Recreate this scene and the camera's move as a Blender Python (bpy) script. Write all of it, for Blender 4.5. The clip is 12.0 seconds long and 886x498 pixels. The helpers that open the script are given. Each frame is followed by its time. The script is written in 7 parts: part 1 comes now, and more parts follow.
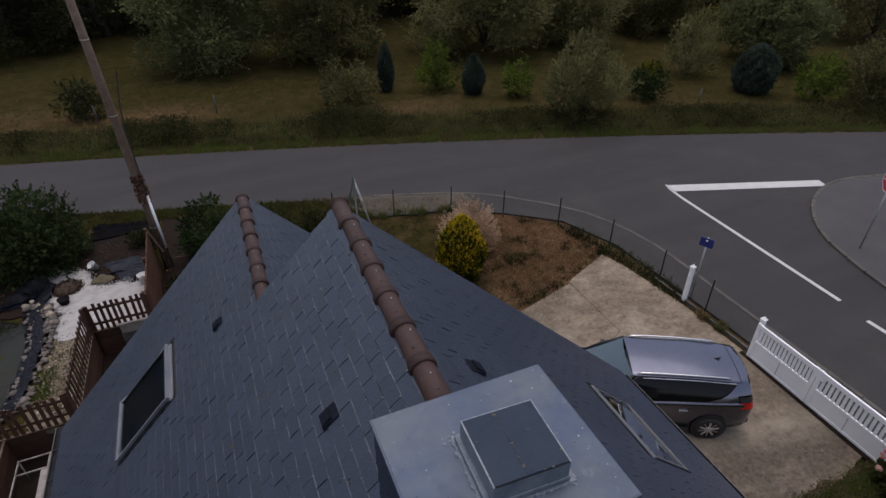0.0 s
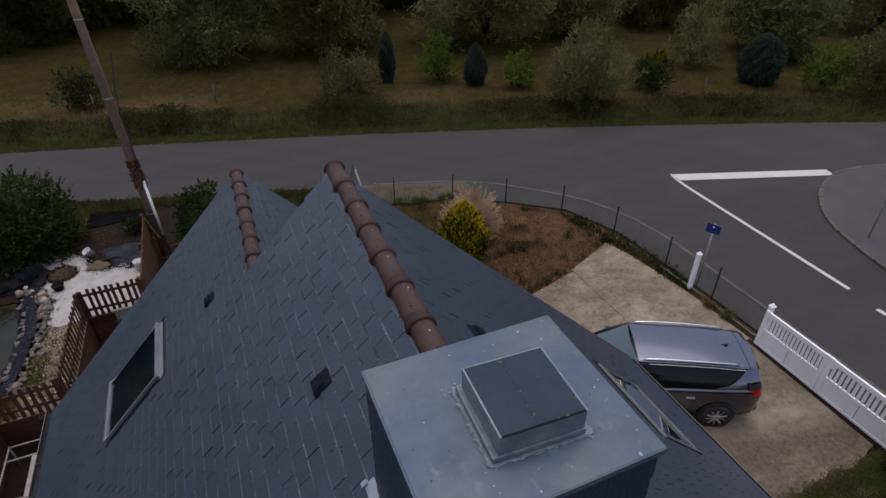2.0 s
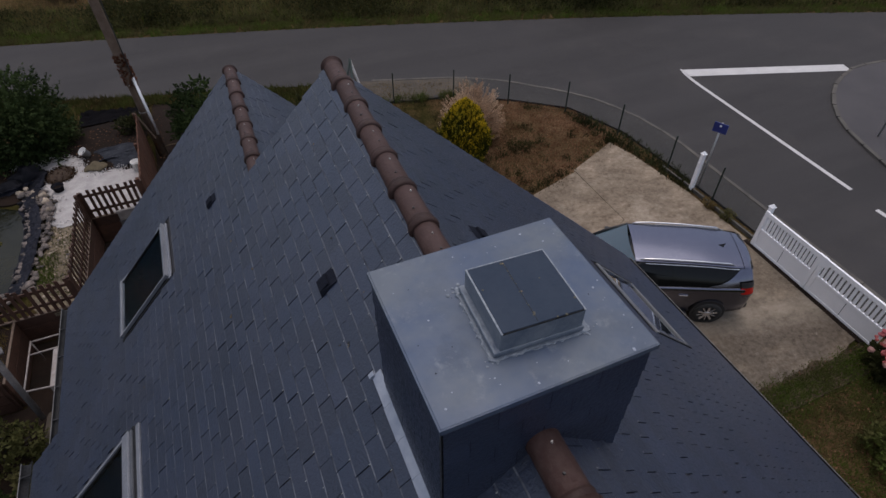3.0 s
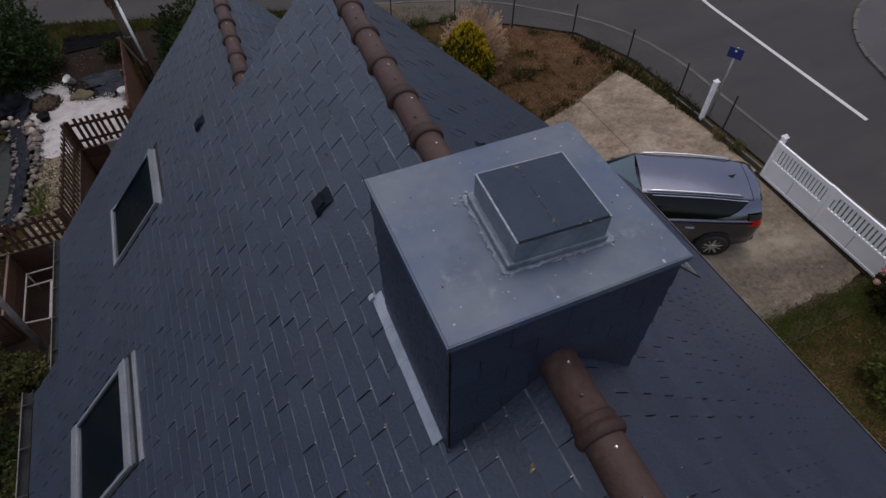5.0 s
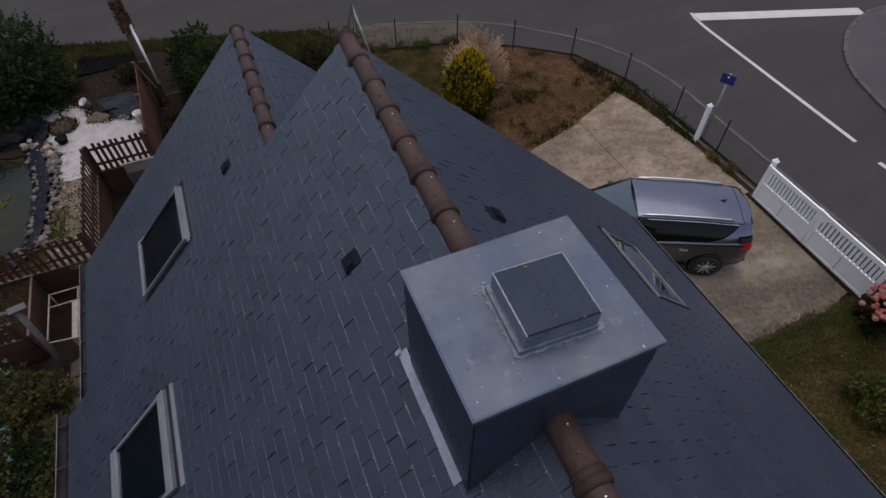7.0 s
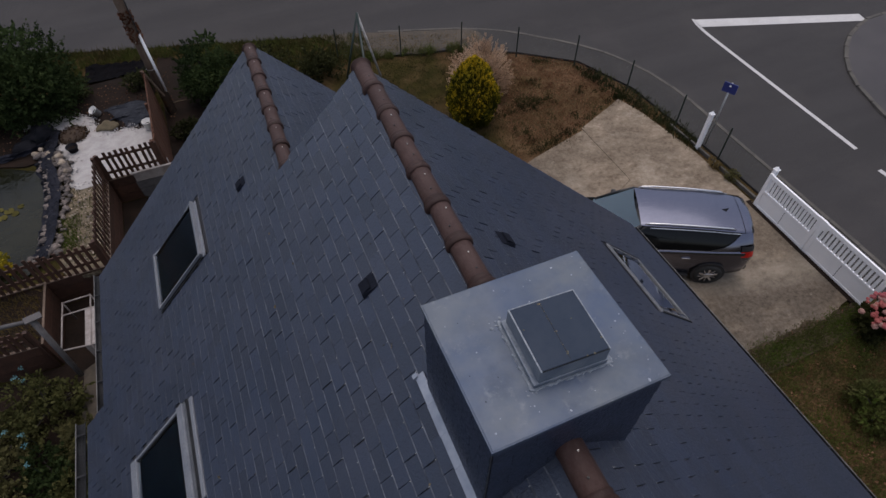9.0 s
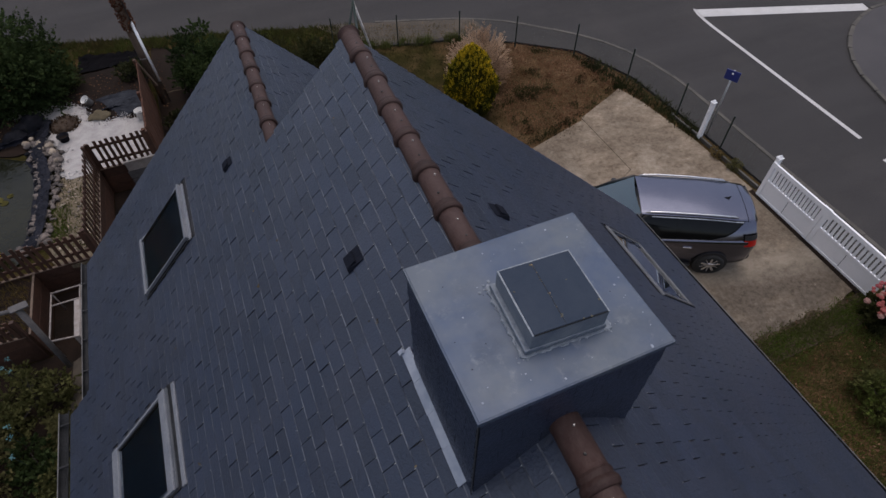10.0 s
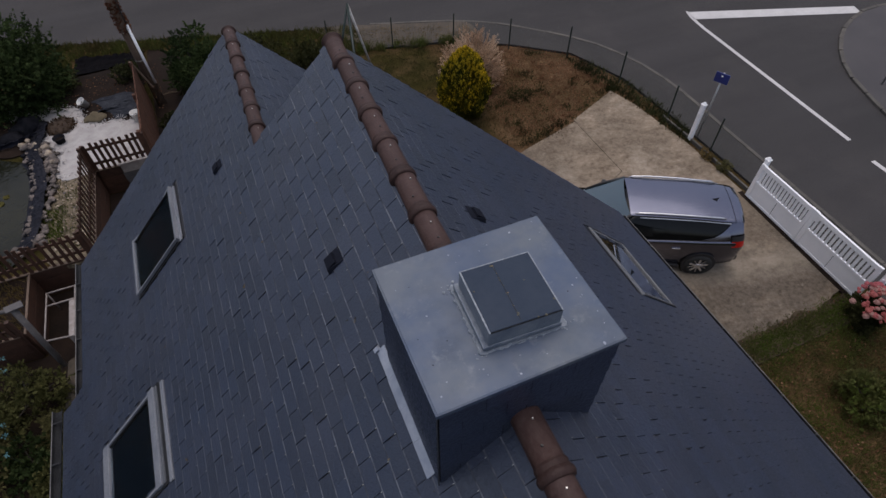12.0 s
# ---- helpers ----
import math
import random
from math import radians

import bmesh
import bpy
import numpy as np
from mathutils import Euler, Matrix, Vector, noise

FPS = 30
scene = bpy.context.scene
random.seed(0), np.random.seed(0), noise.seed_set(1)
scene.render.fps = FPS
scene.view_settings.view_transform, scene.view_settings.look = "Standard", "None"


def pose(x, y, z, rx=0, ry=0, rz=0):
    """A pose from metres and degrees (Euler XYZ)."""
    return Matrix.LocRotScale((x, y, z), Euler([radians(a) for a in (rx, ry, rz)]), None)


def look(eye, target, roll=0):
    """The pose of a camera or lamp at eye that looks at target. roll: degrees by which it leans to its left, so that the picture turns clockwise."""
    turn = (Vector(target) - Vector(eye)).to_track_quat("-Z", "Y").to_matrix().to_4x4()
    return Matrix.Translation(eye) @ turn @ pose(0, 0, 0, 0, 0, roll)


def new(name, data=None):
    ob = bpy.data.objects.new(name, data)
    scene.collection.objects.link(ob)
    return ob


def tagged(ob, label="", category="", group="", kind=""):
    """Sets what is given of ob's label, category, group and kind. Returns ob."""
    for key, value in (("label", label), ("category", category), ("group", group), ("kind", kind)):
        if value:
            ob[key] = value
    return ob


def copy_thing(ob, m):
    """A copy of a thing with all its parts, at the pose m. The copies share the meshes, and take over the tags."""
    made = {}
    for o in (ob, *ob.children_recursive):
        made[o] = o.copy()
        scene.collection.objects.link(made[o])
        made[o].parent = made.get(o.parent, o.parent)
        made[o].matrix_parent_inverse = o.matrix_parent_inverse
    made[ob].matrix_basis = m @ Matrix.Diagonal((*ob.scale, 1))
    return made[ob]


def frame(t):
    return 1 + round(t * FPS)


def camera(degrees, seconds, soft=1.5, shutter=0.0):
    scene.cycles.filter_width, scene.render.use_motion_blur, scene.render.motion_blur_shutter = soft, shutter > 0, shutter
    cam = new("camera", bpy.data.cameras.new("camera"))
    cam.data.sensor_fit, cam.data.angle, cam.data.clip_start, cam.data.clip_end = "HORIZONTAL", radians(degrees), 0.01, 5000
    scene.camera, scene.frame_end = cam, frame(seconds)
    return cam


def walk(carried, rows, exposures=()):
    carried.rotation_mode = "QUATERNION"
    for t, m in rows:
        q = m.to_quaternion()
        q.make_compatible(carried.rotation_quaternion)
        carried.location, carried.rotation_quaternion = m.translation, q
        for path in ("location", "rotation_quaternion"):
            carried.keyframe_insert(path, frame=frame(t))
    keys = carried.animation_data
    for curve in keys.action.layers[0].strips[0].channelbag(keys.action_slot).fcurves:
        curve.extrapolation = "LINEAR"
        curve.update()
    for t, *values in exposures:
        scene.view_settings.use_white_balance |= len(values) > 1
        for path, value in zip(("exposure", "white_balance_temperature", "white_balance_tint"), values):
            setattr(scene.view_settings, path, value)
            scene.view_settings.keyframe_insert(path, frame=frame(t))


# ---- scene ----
cam = camera(77.1, 12.0)
PATH = [
    (0, (0.147, 0.12, 10.075), (0.806, 1.658, 8.979), -0.3),
    (0.5, (0.156, 0.131, 9.994), (0.832, 1.711, 8.97), -0.3),
    (1, (0.171, 0.15, 9.839), (0.861, 1.766, 8.884), -0.4),
    (1.5, (0.184, 0.168, 9.711), (0.865, 1.763, 8.714), -0.3),
    (2, (0.182, 0.189, 9.666), (0.834, 1.724, 8.562), -0.3),
    (2.5, (0.186, 0.191, 9.666), (0.813, 1.668, 8.472), -0.3),
    (3, (0.169, 0.195, 9.682), (0.731, 1.526, 8.299), -0.4),
    (3.5, (0.166, 0.218, 9.669), (0.67, 1.414, 8.147), -0.4),
    (5.5, (0.179, 0.295, 9.361), (0.677, 1.476, 7.826), -0.4),
    (6, (0.167, 0.262, 9.456), (0.668, 1.445, 7.922), -0.3),
    (6.5, (0.117, 0.263, 9.747), (0.62, 1.448, 8.217), -0.2),
    (7, (0.064, 0.304, 10.042), (0.568, 1.493, 8.515), -0.3),
    (9, (-0.007, 0.366, 10.323), (0.491, 1.555, 8.794), -0.5),
    (9.5, (0.037, 0.349, 10.117), (0.533, 1.536, 8.586), -0.6),
    (10, (0.067, 0.337, 10.006), (0.562, 1.523, 8.474), -0.6),
    (10.5, (0.08, 0.306, 10.007), (0.576, 1.492, 8.476), -0.5),
    (11, (0.091, 0.296, 10.062), (0.587, 1.484, 8.531), -0.5),
    (11.5, (0.154, 0.251, 10.092), (0.651, 1.438, 8.561), -0.5),
    (12, (0.192, 0.194, 10.115), (0.69, 1.38, 8.584), -0.5),
]
walk(cam, [(t, look(eye, target, roll)) for t, eye, target, roll in PATH], [(t, stops, 6600, 14) for t, stops in ((0.0, 0.17), (0.5, 0.21), (1.0, 0.26), (1.5, 0.26), (2.0, 0.22), (2.6, 0.15), (3.2, 0.09), (6.5, 0.07), (9.0, 0.12), (12.0, 0.12))])

# ---- world and light ----
world = bpy.data.worlds.new("overcast")
scene.world = world
world.use_nodes = True
wn, wl = world.node_tree.nodes, world.node_tree.links
sky = wn.new("ShaderNodeTexSky")
sky.sky_type, sky.sun_disc = "NISHITA", False
sky.sun_elevation, sky.sun_rotation = radians(77), radians(18)
sky.air_density, sky.dust_density = 1.0, 3.0
grey = wn.new("ShaderNodeHueSaturation")
grey.inputs["Saturation"].default_value = 0.66
wl.new(sky.outputs[0], grey.inputs["Color"])
wl.new(grey.outputs[0], wn["Background"].inputs[0])
wn["Background"].inputs[1].default_value = 0.15
sun = new("sun", bpy.data.lights.new("sun", "SUN"))
sun.data.energy, sun.data.angle, sun.data.color = 0.6, radians(70), (1.0, 0.95, 0.9)
sun.matrix_world = look((3, 14, 44), (0, 5, 0))


# ---- materials ----
def shader(name):
    m = bpy.data.materials.new(name)
    m.use_nodes = True
    return m, m.node_tree.nodes, m.node_tree.links, m.node_tree.nodes["Principled BSDF"]


def mixed(n, l, fac, a, b, mode="MIX"):
    x = n.new("ShaderNodeMix")
    x.data_type, x.blend_type = "RGBA", mode
    for socket, v in ((x.inputs[0], fac), (x.inputs[6], a), (x.inputs[7], b)):
        if isinstance(v, bpy.types.NodeSocket):
            l.new(v, socket)
        else:
            socket.default_value = v if isinstance(v, (int, float)) else (*v, 1)
    return x.outputs[2]


def noisy(n, l, scale, detail=4.0, rough=0.6, low=0.35, high=0.65, coords=None):
    t = n.new("ShaderNodeTexNoise")
    t.inputs["Scale"].default_value, t.inputs["Detail"].default_value, t.inputs["Roughness"].default_value = scale, detail, rough
    if coords is None:
        g = n.new("ShaderNodeNewGeometry")
        coords = g.outputs["Position"]
    l.new(coords, t.inputs["Vector"])
    r = n.new("ShaderNodeMapRange")
    r.inputs[1].default_value, r.inputs[2].default_value = low, high
    l.new(t.outputs[0], r.inputs[0])
    return r.outputs[0]


def surface(name, a, b, rough=0.7, scale=6.0, fine=60.0, c=None, amount=0.5, bump=0.15, metal=0.0, island=0.0, random=0.0, spec=0.5, depth=0.01):
    """Two tones mixed by coarse noise, a third by fine noise, with relief; island or random: how far pieces differ."""
    m, n, l, p = shader(name)
    col = mixed(n, l, noisy(n, l, scale), a, b)
    fine_fac = noisy(n, l, fine, 3.0, 0.7, 0.4, 0.75)
    k = n.new("ShaderNodeMath")
    k.operation = "MULTIPLY"
    k.inputs[1].default_value = amount
    l.new(fine_fac, k.inputs[0])
    col = mixed(n, l, k.outputs[0], col, c or tuple(v * 0.55 for v in a))
    if island or random:
        src = n.new("ShaderNodeNewGeometry").outputs["Random Per Island"] if island else n.new("ShaderNodeObjectInfo").outputs["Random"]
        r = n.new("ShaderNodeMapRange")
        amt = island or random
        r.inputs[3].default_value, r.inputs[4].default_value = 1 - amt, 1 + amt
        l.new(src, r.inputs[0])
        hs = n.new("ShaderNodeHueSaturation")
        l.new(r.outputs[0], hs.inputs["Value"])
        l.new(col, hs.inputs["Color"])
        col = hs.outputs[0]
    l.new(col, p.inputs["Base Color"])
    rr = n.new("ShaderNodeMapRange")
    rr.inputs[3].default_value, rr.inputs[4].default_value = max(rough - 0.12, 0.02), min(rough + 0.12, 1)
    l.new(fine_fac, rr.inputs[0])
    l.new(rr.outputs[0], p.inputs["Roughness"])
    p.inputs["Metallic"].default_value, p.inputs["Specular IOR Level"].default_value = metal, spec
    if bump:
        bn = n.new("ShaderNodeBump")
        bn.inputs["Strength"].default_value, bn.inputs["Distance"].default_value = bump, depth
        l.new(fine_fac, bn.inputs["Height"])
        l.new(bn.outputs[0], p.inputs["Normal"])
    return m


def leafy(name, a, b, dry=None, rough=0.6):
    m, n, l, p = shader(name)
    rnd = n.new("ShaderNodeNewGeometry").outputs["Random Per Island"]
    col = mixed(n, l, rnd, a, b)
    col = mixed(n, l, noisy(n, l, 0.9, 2.0), col, dry or tuple(v * 0.6 for v in a))
    l.new(col, p.inputs["Base Color"])
    p.inputs["Roughness"].default_value, p.inputs["Specular IOR Level"].default_value = rough, 0.06
    thin, both = n.new("ShaderNodeBsdfTranslucent"), n.new("ShaderNodeMixShader")
    l.new(col, thin.inputs["Color"])
    both.inputs[0].default_value = 0.45
    l.new(p.outputs[0], both.inputs[1])
    l.new(thin.outputs[0], both.inputs[2])
    l.new(both.outputs[0], n["Material Output"].inputs["Surface"])
    return m


def glassy(name, tint=(0.9, 0.95, 0.95), ior=1.08):
    m, n, l, p = shader(name)
    p.inputs["Base Color"].default_value = (*tint, 1)
    p.inputs["Transmission Weight"].default_value, p.inputs["Roughness"].default_value, p.inputs["IOR"].default_value = 1.0, 0.0, ior
    return m


M = dict(
    slate=surface("slate", (0.0136, 0.0234, 0.0485), (0.022, 0.0302, 0.0545), 0.4, 1.7, 45, (0.0172, 0.0196, 0.037), 0.45, 0.25, random=0.17, spec=0.72),
    slate_far=surface("slate_far", (0.0136, 0.0234, 0.0485), (0.022, 0.0302, 0.0545), 0.4, 1.7, 45, (0.0172, 0.0196, 0.037), 0.45, 0.25, island=0.17, spec=0.72),
    slate_edge=surface("worn_slate_edge", (0.03, 0.036, 0.055), (0.23, 0.245, 0.28), 0.6, 5.0, 22),
    lid=surface("lid_slate", (0.018, 0.031, 0.054), (0.025, 0.038, 0.06), 0.5, 2.0, 25, (0.016, 0.022, 0.038), 0.2, 0.08, spec=0.15),
    zinc_pale=surface("pale_zinc", (0.22, 0.255, 0.32), (0.31, 0.34, 0.4), 0.5, 9.0, 30, (0.2, 0.23, 0.29), 0.3, 0.03),
    black=surface("vent_black", (0.011, 0.013, 0.02), (0.015, 0.017, 0.025), 0.9, spec=0.05),
    under=surface("underlay", (0.02, 0.021, 0.026), (0.03, 0.03, 0.035), 0.9),
    zinc_worn=surface("worn_zinc", (0.08, 0.105, 0.145), (0.145, 0.17, 0.2), 0.5, 9.0, 30, (0.26, 0.285, 0.31), 0.45, 0.1, metal=0.1),
    liner_dusty=surface("dusty_liner", (0.02, 0.0225, 0.03), (0.042, 0.046, 0.056), 0.8, 3, 14, spec=0.12),
    stone_buff=surface("buff_stone", (0.24, 0.19, 0.14), (0.36, 0.3, 0.23), 0.85, 9, 40, (0.15, 0.12, 0.1), 0.4, 0.3, random=0.35),
    zinc_lip=surface("weathered_zinc_lip", (0.1, 0.1, 0.1), (0.2, 0.195, 0.19), 0.6, 5.0, 40, metal=0.2),
    # near-black: grime plus the shade inside the gutters, both in the colour
    gutter=surface("grimy_shaded_zinc", (0.014, 0.015, 0.017), (0.03, 0.031, 0.034), 0.7, 4.0, 40, spec=0.2),
    zinc_dark=surface("dark_zinc", (0.04, 0.043, 0.05), (0.07, 0.073, 0.08), 0.55, 4.0, 40, metal=0.2),
    terracotta=surface("terracotta", (0.042, 0.0215, 0.0185), (0.06, 0.034, 0.0305), 0.62, 5.0, 30, (0.105, 0.075, 0.067), 0.4, 0.2, random=0.16, spec=0.2),
    terracotta_dark=surface("grimy_terracotta", (0.03, 0.0155, 0.0135), (0.046, 0.026, 0.023), 0.6, 6.0, 50, (0.075, 0.052, 0.046), 0.3, 0.2, random=0.2, spec=0.2),
    hook=surface("hook_metal", (0.55, 0.55, 0.52), (0.65, 0.63, 0.6), 0.35, 9, 60, metal=0.7),
    lichen=surface("lichen", (0.19, 0.12, 0.055), (0.24, 0.19, 0.1), 0.9, 20, 90),
    lichen_dull=surface("dull_lichen", (0.05, 0.048, 0.04), (0.1, 0.09, 0.06), 0.9, 60, 200),
    render_wall=surface("wall_render", (0.5, 0.43, 0.33), (0.58, 0.5, 0.4), 0.9, 1.5, 70),
    grey_paint=surface("grey_paint", (0.165, 0.178, 0.208), (0.21, 0.223, 0.248), 0.5, 5, 60),
    frame_grey=surface("frame_grey", (0.13, 0.137, 0.15), (0.17, 0.177, 0.19), 0.5, 5, 60),
    grey_shade=surface("shaded_grey_paint", (0.07, 0.078, 0.092), (0.1, 0.108, 0.122), 0.6, 5, 60),
    glass=glassy("glass", (0.8, 0.88, 0.92)),
    sky_glass=glassy("reflecting_glass", (0.8, 0.86, 0.9), 1.5),
    # near-black: the darkness of the unlit rooms is put into this colour
    dark_room=surface("dark_interior", (0.003, 0.006, 0.011), (0.005, 0.009, 0.015), 0.9, spec=0.05),
    asphalt_old=surface("old_asphalt", (0.017, 0.016, 0.016), (0.028, 0.0255, 0.024), 0.9, 0.9, 9, (0.044, 0.039, 0.034), 0.5, 0.3),
    asphalt_light=surface("light_asphalt", (0.043, 0.04, 0.044), (0.056, 0.052, 0.055), 0.9, 0.6, 40, (0.088, 0.08, 0.08), 0.4, 0.3),
    marking=surface("road_paint", (0.58, 0.57, 0.56), (0.5, 0.49, 0.48), 0.8, 2.0, 30, (0.27, 0.26, 0.26), 0.5, 0.1),
    kerb=surface("kerb_stone", (0.09, 0.082, 0.07), (0.04, 0.037, 0.033), 0.9, 1.5, 12, (0.17, 0.152, 0.13), 0.5, 0.3),
    beige=surface("beige_grit", (0.066, 0.051, 0.036), (0.034, 0.028, 0.021), 0.95, 1.3, 7, (0.13, 0.105, 0.078), 0.5, 0.3),
    sand=surface("sandy_ground", (0.135, 0.1, 0.06), (0.05, 0.04, 0.022), 0.95, 3, 13, (0.32, 0.265, 0.19), 0.6, 0.5),
    soil=surface("dark_soil", (0.008, 0.006, 0.005), (0.019, 0.012, 0.009), 0.95, 2, 25, (0.04, 0.026, 0.019), 0.4, 0.6, spec=0.1),
    weathered=surface("weathered_white", (0.33, 0.3, 0.285), (0.22, 0.19, 0.175), 0.6, 8, 40, (0.16, 0.13, 0.11), 0.5, 0.1),
    flaking=surface("flaking_white_paint", (0.5, 0.5, 0.49), (0.38, 0.36, 0.34), 0.7, 5, 9, (0.07, 0.05, 0.04), 0.8, 0.2),
    pvc=surface("white_pvc", (0.92, 0.92, 0.93), (0.88, 0.885, 0.9), 0.4, 3, 30, (0.76, 0.77, 0.8), 0.3, 0.03),
    green_metal=surface("green_metal", (0.01, 0.022, 0.017), (0.014, 0.028, 0.022), 0.5),
    wood_red=surface("stained_wood", (0.045, 0.0195, 0.0115), (0.078, 0.034, 0.02), 0.75, 7, 50, random=0.2),
    wood_pole=surface("weathered_pole", (0.1, 0.066, 0.046), (0.15, 0.108, 0.08), 0.9, 5, 45, (0.1, 0.06, 0.04), 0.5, 0.3),
    wood_rust=surface("rusty_timber", (0.066, 0.024, 0.011), (0.105, 0.04, 0.019), 0.9, 5, 45),
    wood_grey=surface("grey_timber", (0.07, 0.066, 0.068), (0.115, 0.108, 0.107), 0.9, 5, 45),
    dry_stem=surface("dry_stem", (0.12, 0.085, 0.055), (0.2, 0.15, 0.1), 0.9, 20, 60),
    bark=surface("bark", (0.028, 0.023, 0.018), (0.048, 0.04, 0.031), 0.95, 8, 40),
    stone=surface("pond_stone", (0.12, 0.096, 0.084), (0.055, 0.046, 0.044), 0.85, 9, 40, (0.26, 0.225, 0.195), 0.35, 0.3, random=0.45),
    boulder=surface("dark_boulder", (0.009, 0.01, 0.013), (0.018, 0.018, 0.022), 0.95, 6, 25, bump=0.5, spec=0.05, depth=0.03),
    liner=surface("pond_liner", (0.007, 0.008, 0.013), (0.018, 0.019, 0.028), 0.7, 3, 14, spec=0.12),
    gravel_white=surface("white_gravel", (0.45, 0.43, 0.415), (0.34, 0.32, 0.31), 0.95, 4, 40, (0.26, 0.24, 0.23), 0.45, 0.5),
    mulch=surface("brown_mulch", (0.04, 0.024, 0.015), (0.065, 0.042, 0.026), 0.95, 9, 60),
    plastic_white=surface("white_plastic", (0.75, 0.75, 0.73), (0.68, 0.68, 0.66), 0.5),
    plastic_black=surface("black_plastic", (0.02, 0.02, 0.022), (0.03, 0.03, 0.03), 0.5),
    blue=surface("blue_enamel", (0.012, 0.026, 0.16), (0.016, 0.034, 0.2), 0.4),
    red=surface("red_enamel", (0.5, 0.03, 0.03), (0.45, 0.03, 0.03), 0.4),
    steel=surface("galvanised_steel", (0.4, 0.41, 0.42), (0.5, 0.5, 0.5), 0.45, metal=0.6),
    car_paint=surface("grey_car_paint", (0.15, 0.158, 0.205), (0.165, 0.172, 0.22), 0.22, 2, 300, (0.34, 0.32, 0.36), 0.2, 0.0, metal=1.0),
    # teal base paints in the blue-green sky reflection of the windscreen
    screen=surface("sky_tinted_windscreen", (0.01, 0.035, 0.052), (0.016, 0.05, 0.068), 0.05, bump=0.0),
    car_glass=surface("tinted_car_glass", (0.004, 0.005, 0.006), (0.006, 0.007, 0.008), 0.06, bump=0.0, spec=0.25),
    chrome=surface("satin_chrome", (0.75, 0.75, 0.76), (0.7, 0.7, 0.72), 0.25, metal=0.9, bump=0.0),
    tyre=surface("tyre_rubber", (0.02, 0.02, 0.02), (0.03, 0.03, 0.03), 0.85),
    tail=surface("red_lens", (0.55, 0.02, 0.015), (0.5, 0.02, 0.015), 0.15, bump=0.0),
    trim=surface("black_trim", (0.018, 0.018, 0.02), (0.025, 0.025, 0.027), 0.6),
)
rm, rn, rl_, rp = shader("road_asphalt")
rpos = rn.new("ShaderNodeNewGeometry").outputs["Position"]
rmap = rn.new("ShaderNodeMapping")
rmap.inputs["Rotation"].default_value, rmap.inputs["Scale"].default_value = (0, 0, 0.28), (0.07, 0.75, 1.0)
rl_.new(rpos, rmap.inputs["Vector"])
rcol = mixed(rn, rl_, noisy(rn, rl_, 1.0, 4.0, 0.6, 0.34, 0.68, rmap.outputs[0]), (0.0185, 0.017, 0.0173), (0.0315, 0.029, 0.0293))
rcol = mixed(rn, rl_, noisy(rn, rl_, 0.45, 5.0, 0.65, 0.5, 0.8), rcol, (0.042, 0.037, 0.0355))
rfine = noisy(rn, rl_, 40, 4.0, 0.75, 0.35, 0.7)
rcol = mixed(rn, rl_, rfine, rcol, mixed(rn, rl_, 0.4, rcol, (0.075, 0.07, 0.07)))
rl_.new(rcol, rp.inputs["Base Color"])
rp.inputs["Roughness"].default_value, rp.inputs["Specular IOR Level"].default_value = 0.85, 0.4
rb_ = rn.new("ShaderNodeBump")
rb_.inputs["Strength"].default_value, rb_.inputs["Distance"].default_value = 0.3, 0.01
rl_.new(rfine, rb_.inputs["Height"])
rl_.new(rb_.outputs[0], rp.inputs["Normal"])
M["asphalt"] = rm
zm, zn, zl, zp = shader("mottled_zinc")
zcol = mixed(zn, zl, noisy(zn, zl, 2.6, 6.0, 0.6, 0.36, 0.64), (0.05, 0.078, 0.138), (0.094, 0.114, 0.142))
zcol = mixed(zn, zl, noisy(zn, zl, 4.5, 9.0, 0.7, 0.5, 0.72), zcol, mixed(zn, zl, 0.5, zcol, (0.036, 0.05, 0.078)))
zcol = mixed(zn, zl, noisy(zn, zl, 7.0, 10.0, 0.75, 0.57, 0.72), zcol, mixed(zn, zl, 0.5, zcol, (0.23, 0.25, 0.27)))
zl.new(zcol, zp.inputs["Base Color"])
zp.inputs["Roughness"].default_value, zp.inputs["Metallic"].default_value = 0.5, 0.15
zrough = zn.new("ShaderNodeMapRange")
zrough.inputs[3].default_value, zrough.inputs[4].default_value = 0.4, 0.62
zl.new(noisy(zn, zl, 5.0, 6.0, 0.7, 0.35, 0.65), zrough.inputs[0])
zl.new(zrough.outputs[0], zp.inputs["Roughness"])
zb = zn.new("ShaderNodeBump")
zb.inputs["Strength"].default_value, zb.inputs["Distance"].default_value = 0.12, 0.02
zl.new(noisy(zn, zl, 3.0, 3.0), zb.inputs["Height"])
zl.new(zb.outputs[0], zp.inputs["Normal"])
M["zinc"] = zm
cm, cn, cl, cp = shader("stained_concrete")
cpos = cn.new("ShaderNodeNewGeometry").outputs["Position"]
cmap = cn.new("ShaderNodeMapping")
cmap.inputs["Rotation"].default_value, cmap.inputs["Scale"].default_value = (0, 0, 0.5), (0.6, 1.1, 1.0)
cl.new(cpos, cmap.inputs["Vector"])
ccol = mixed(cn, cl, noisy(cn, cl, 1.9, 11.0, 0.78, 0.36, 0.62, cmap.outputs[0]), (0.33, 0.262, 0.192), (0.115, 0.08, 0.05))
ccol = mixed(cn, cl, noisy(cn, cl, 0.55, 9.0, 0.68, 0.46, 0.6), ccol, mixed(cn, cl, 0.6, ccol, (0.085, 0.06, 0.038)))
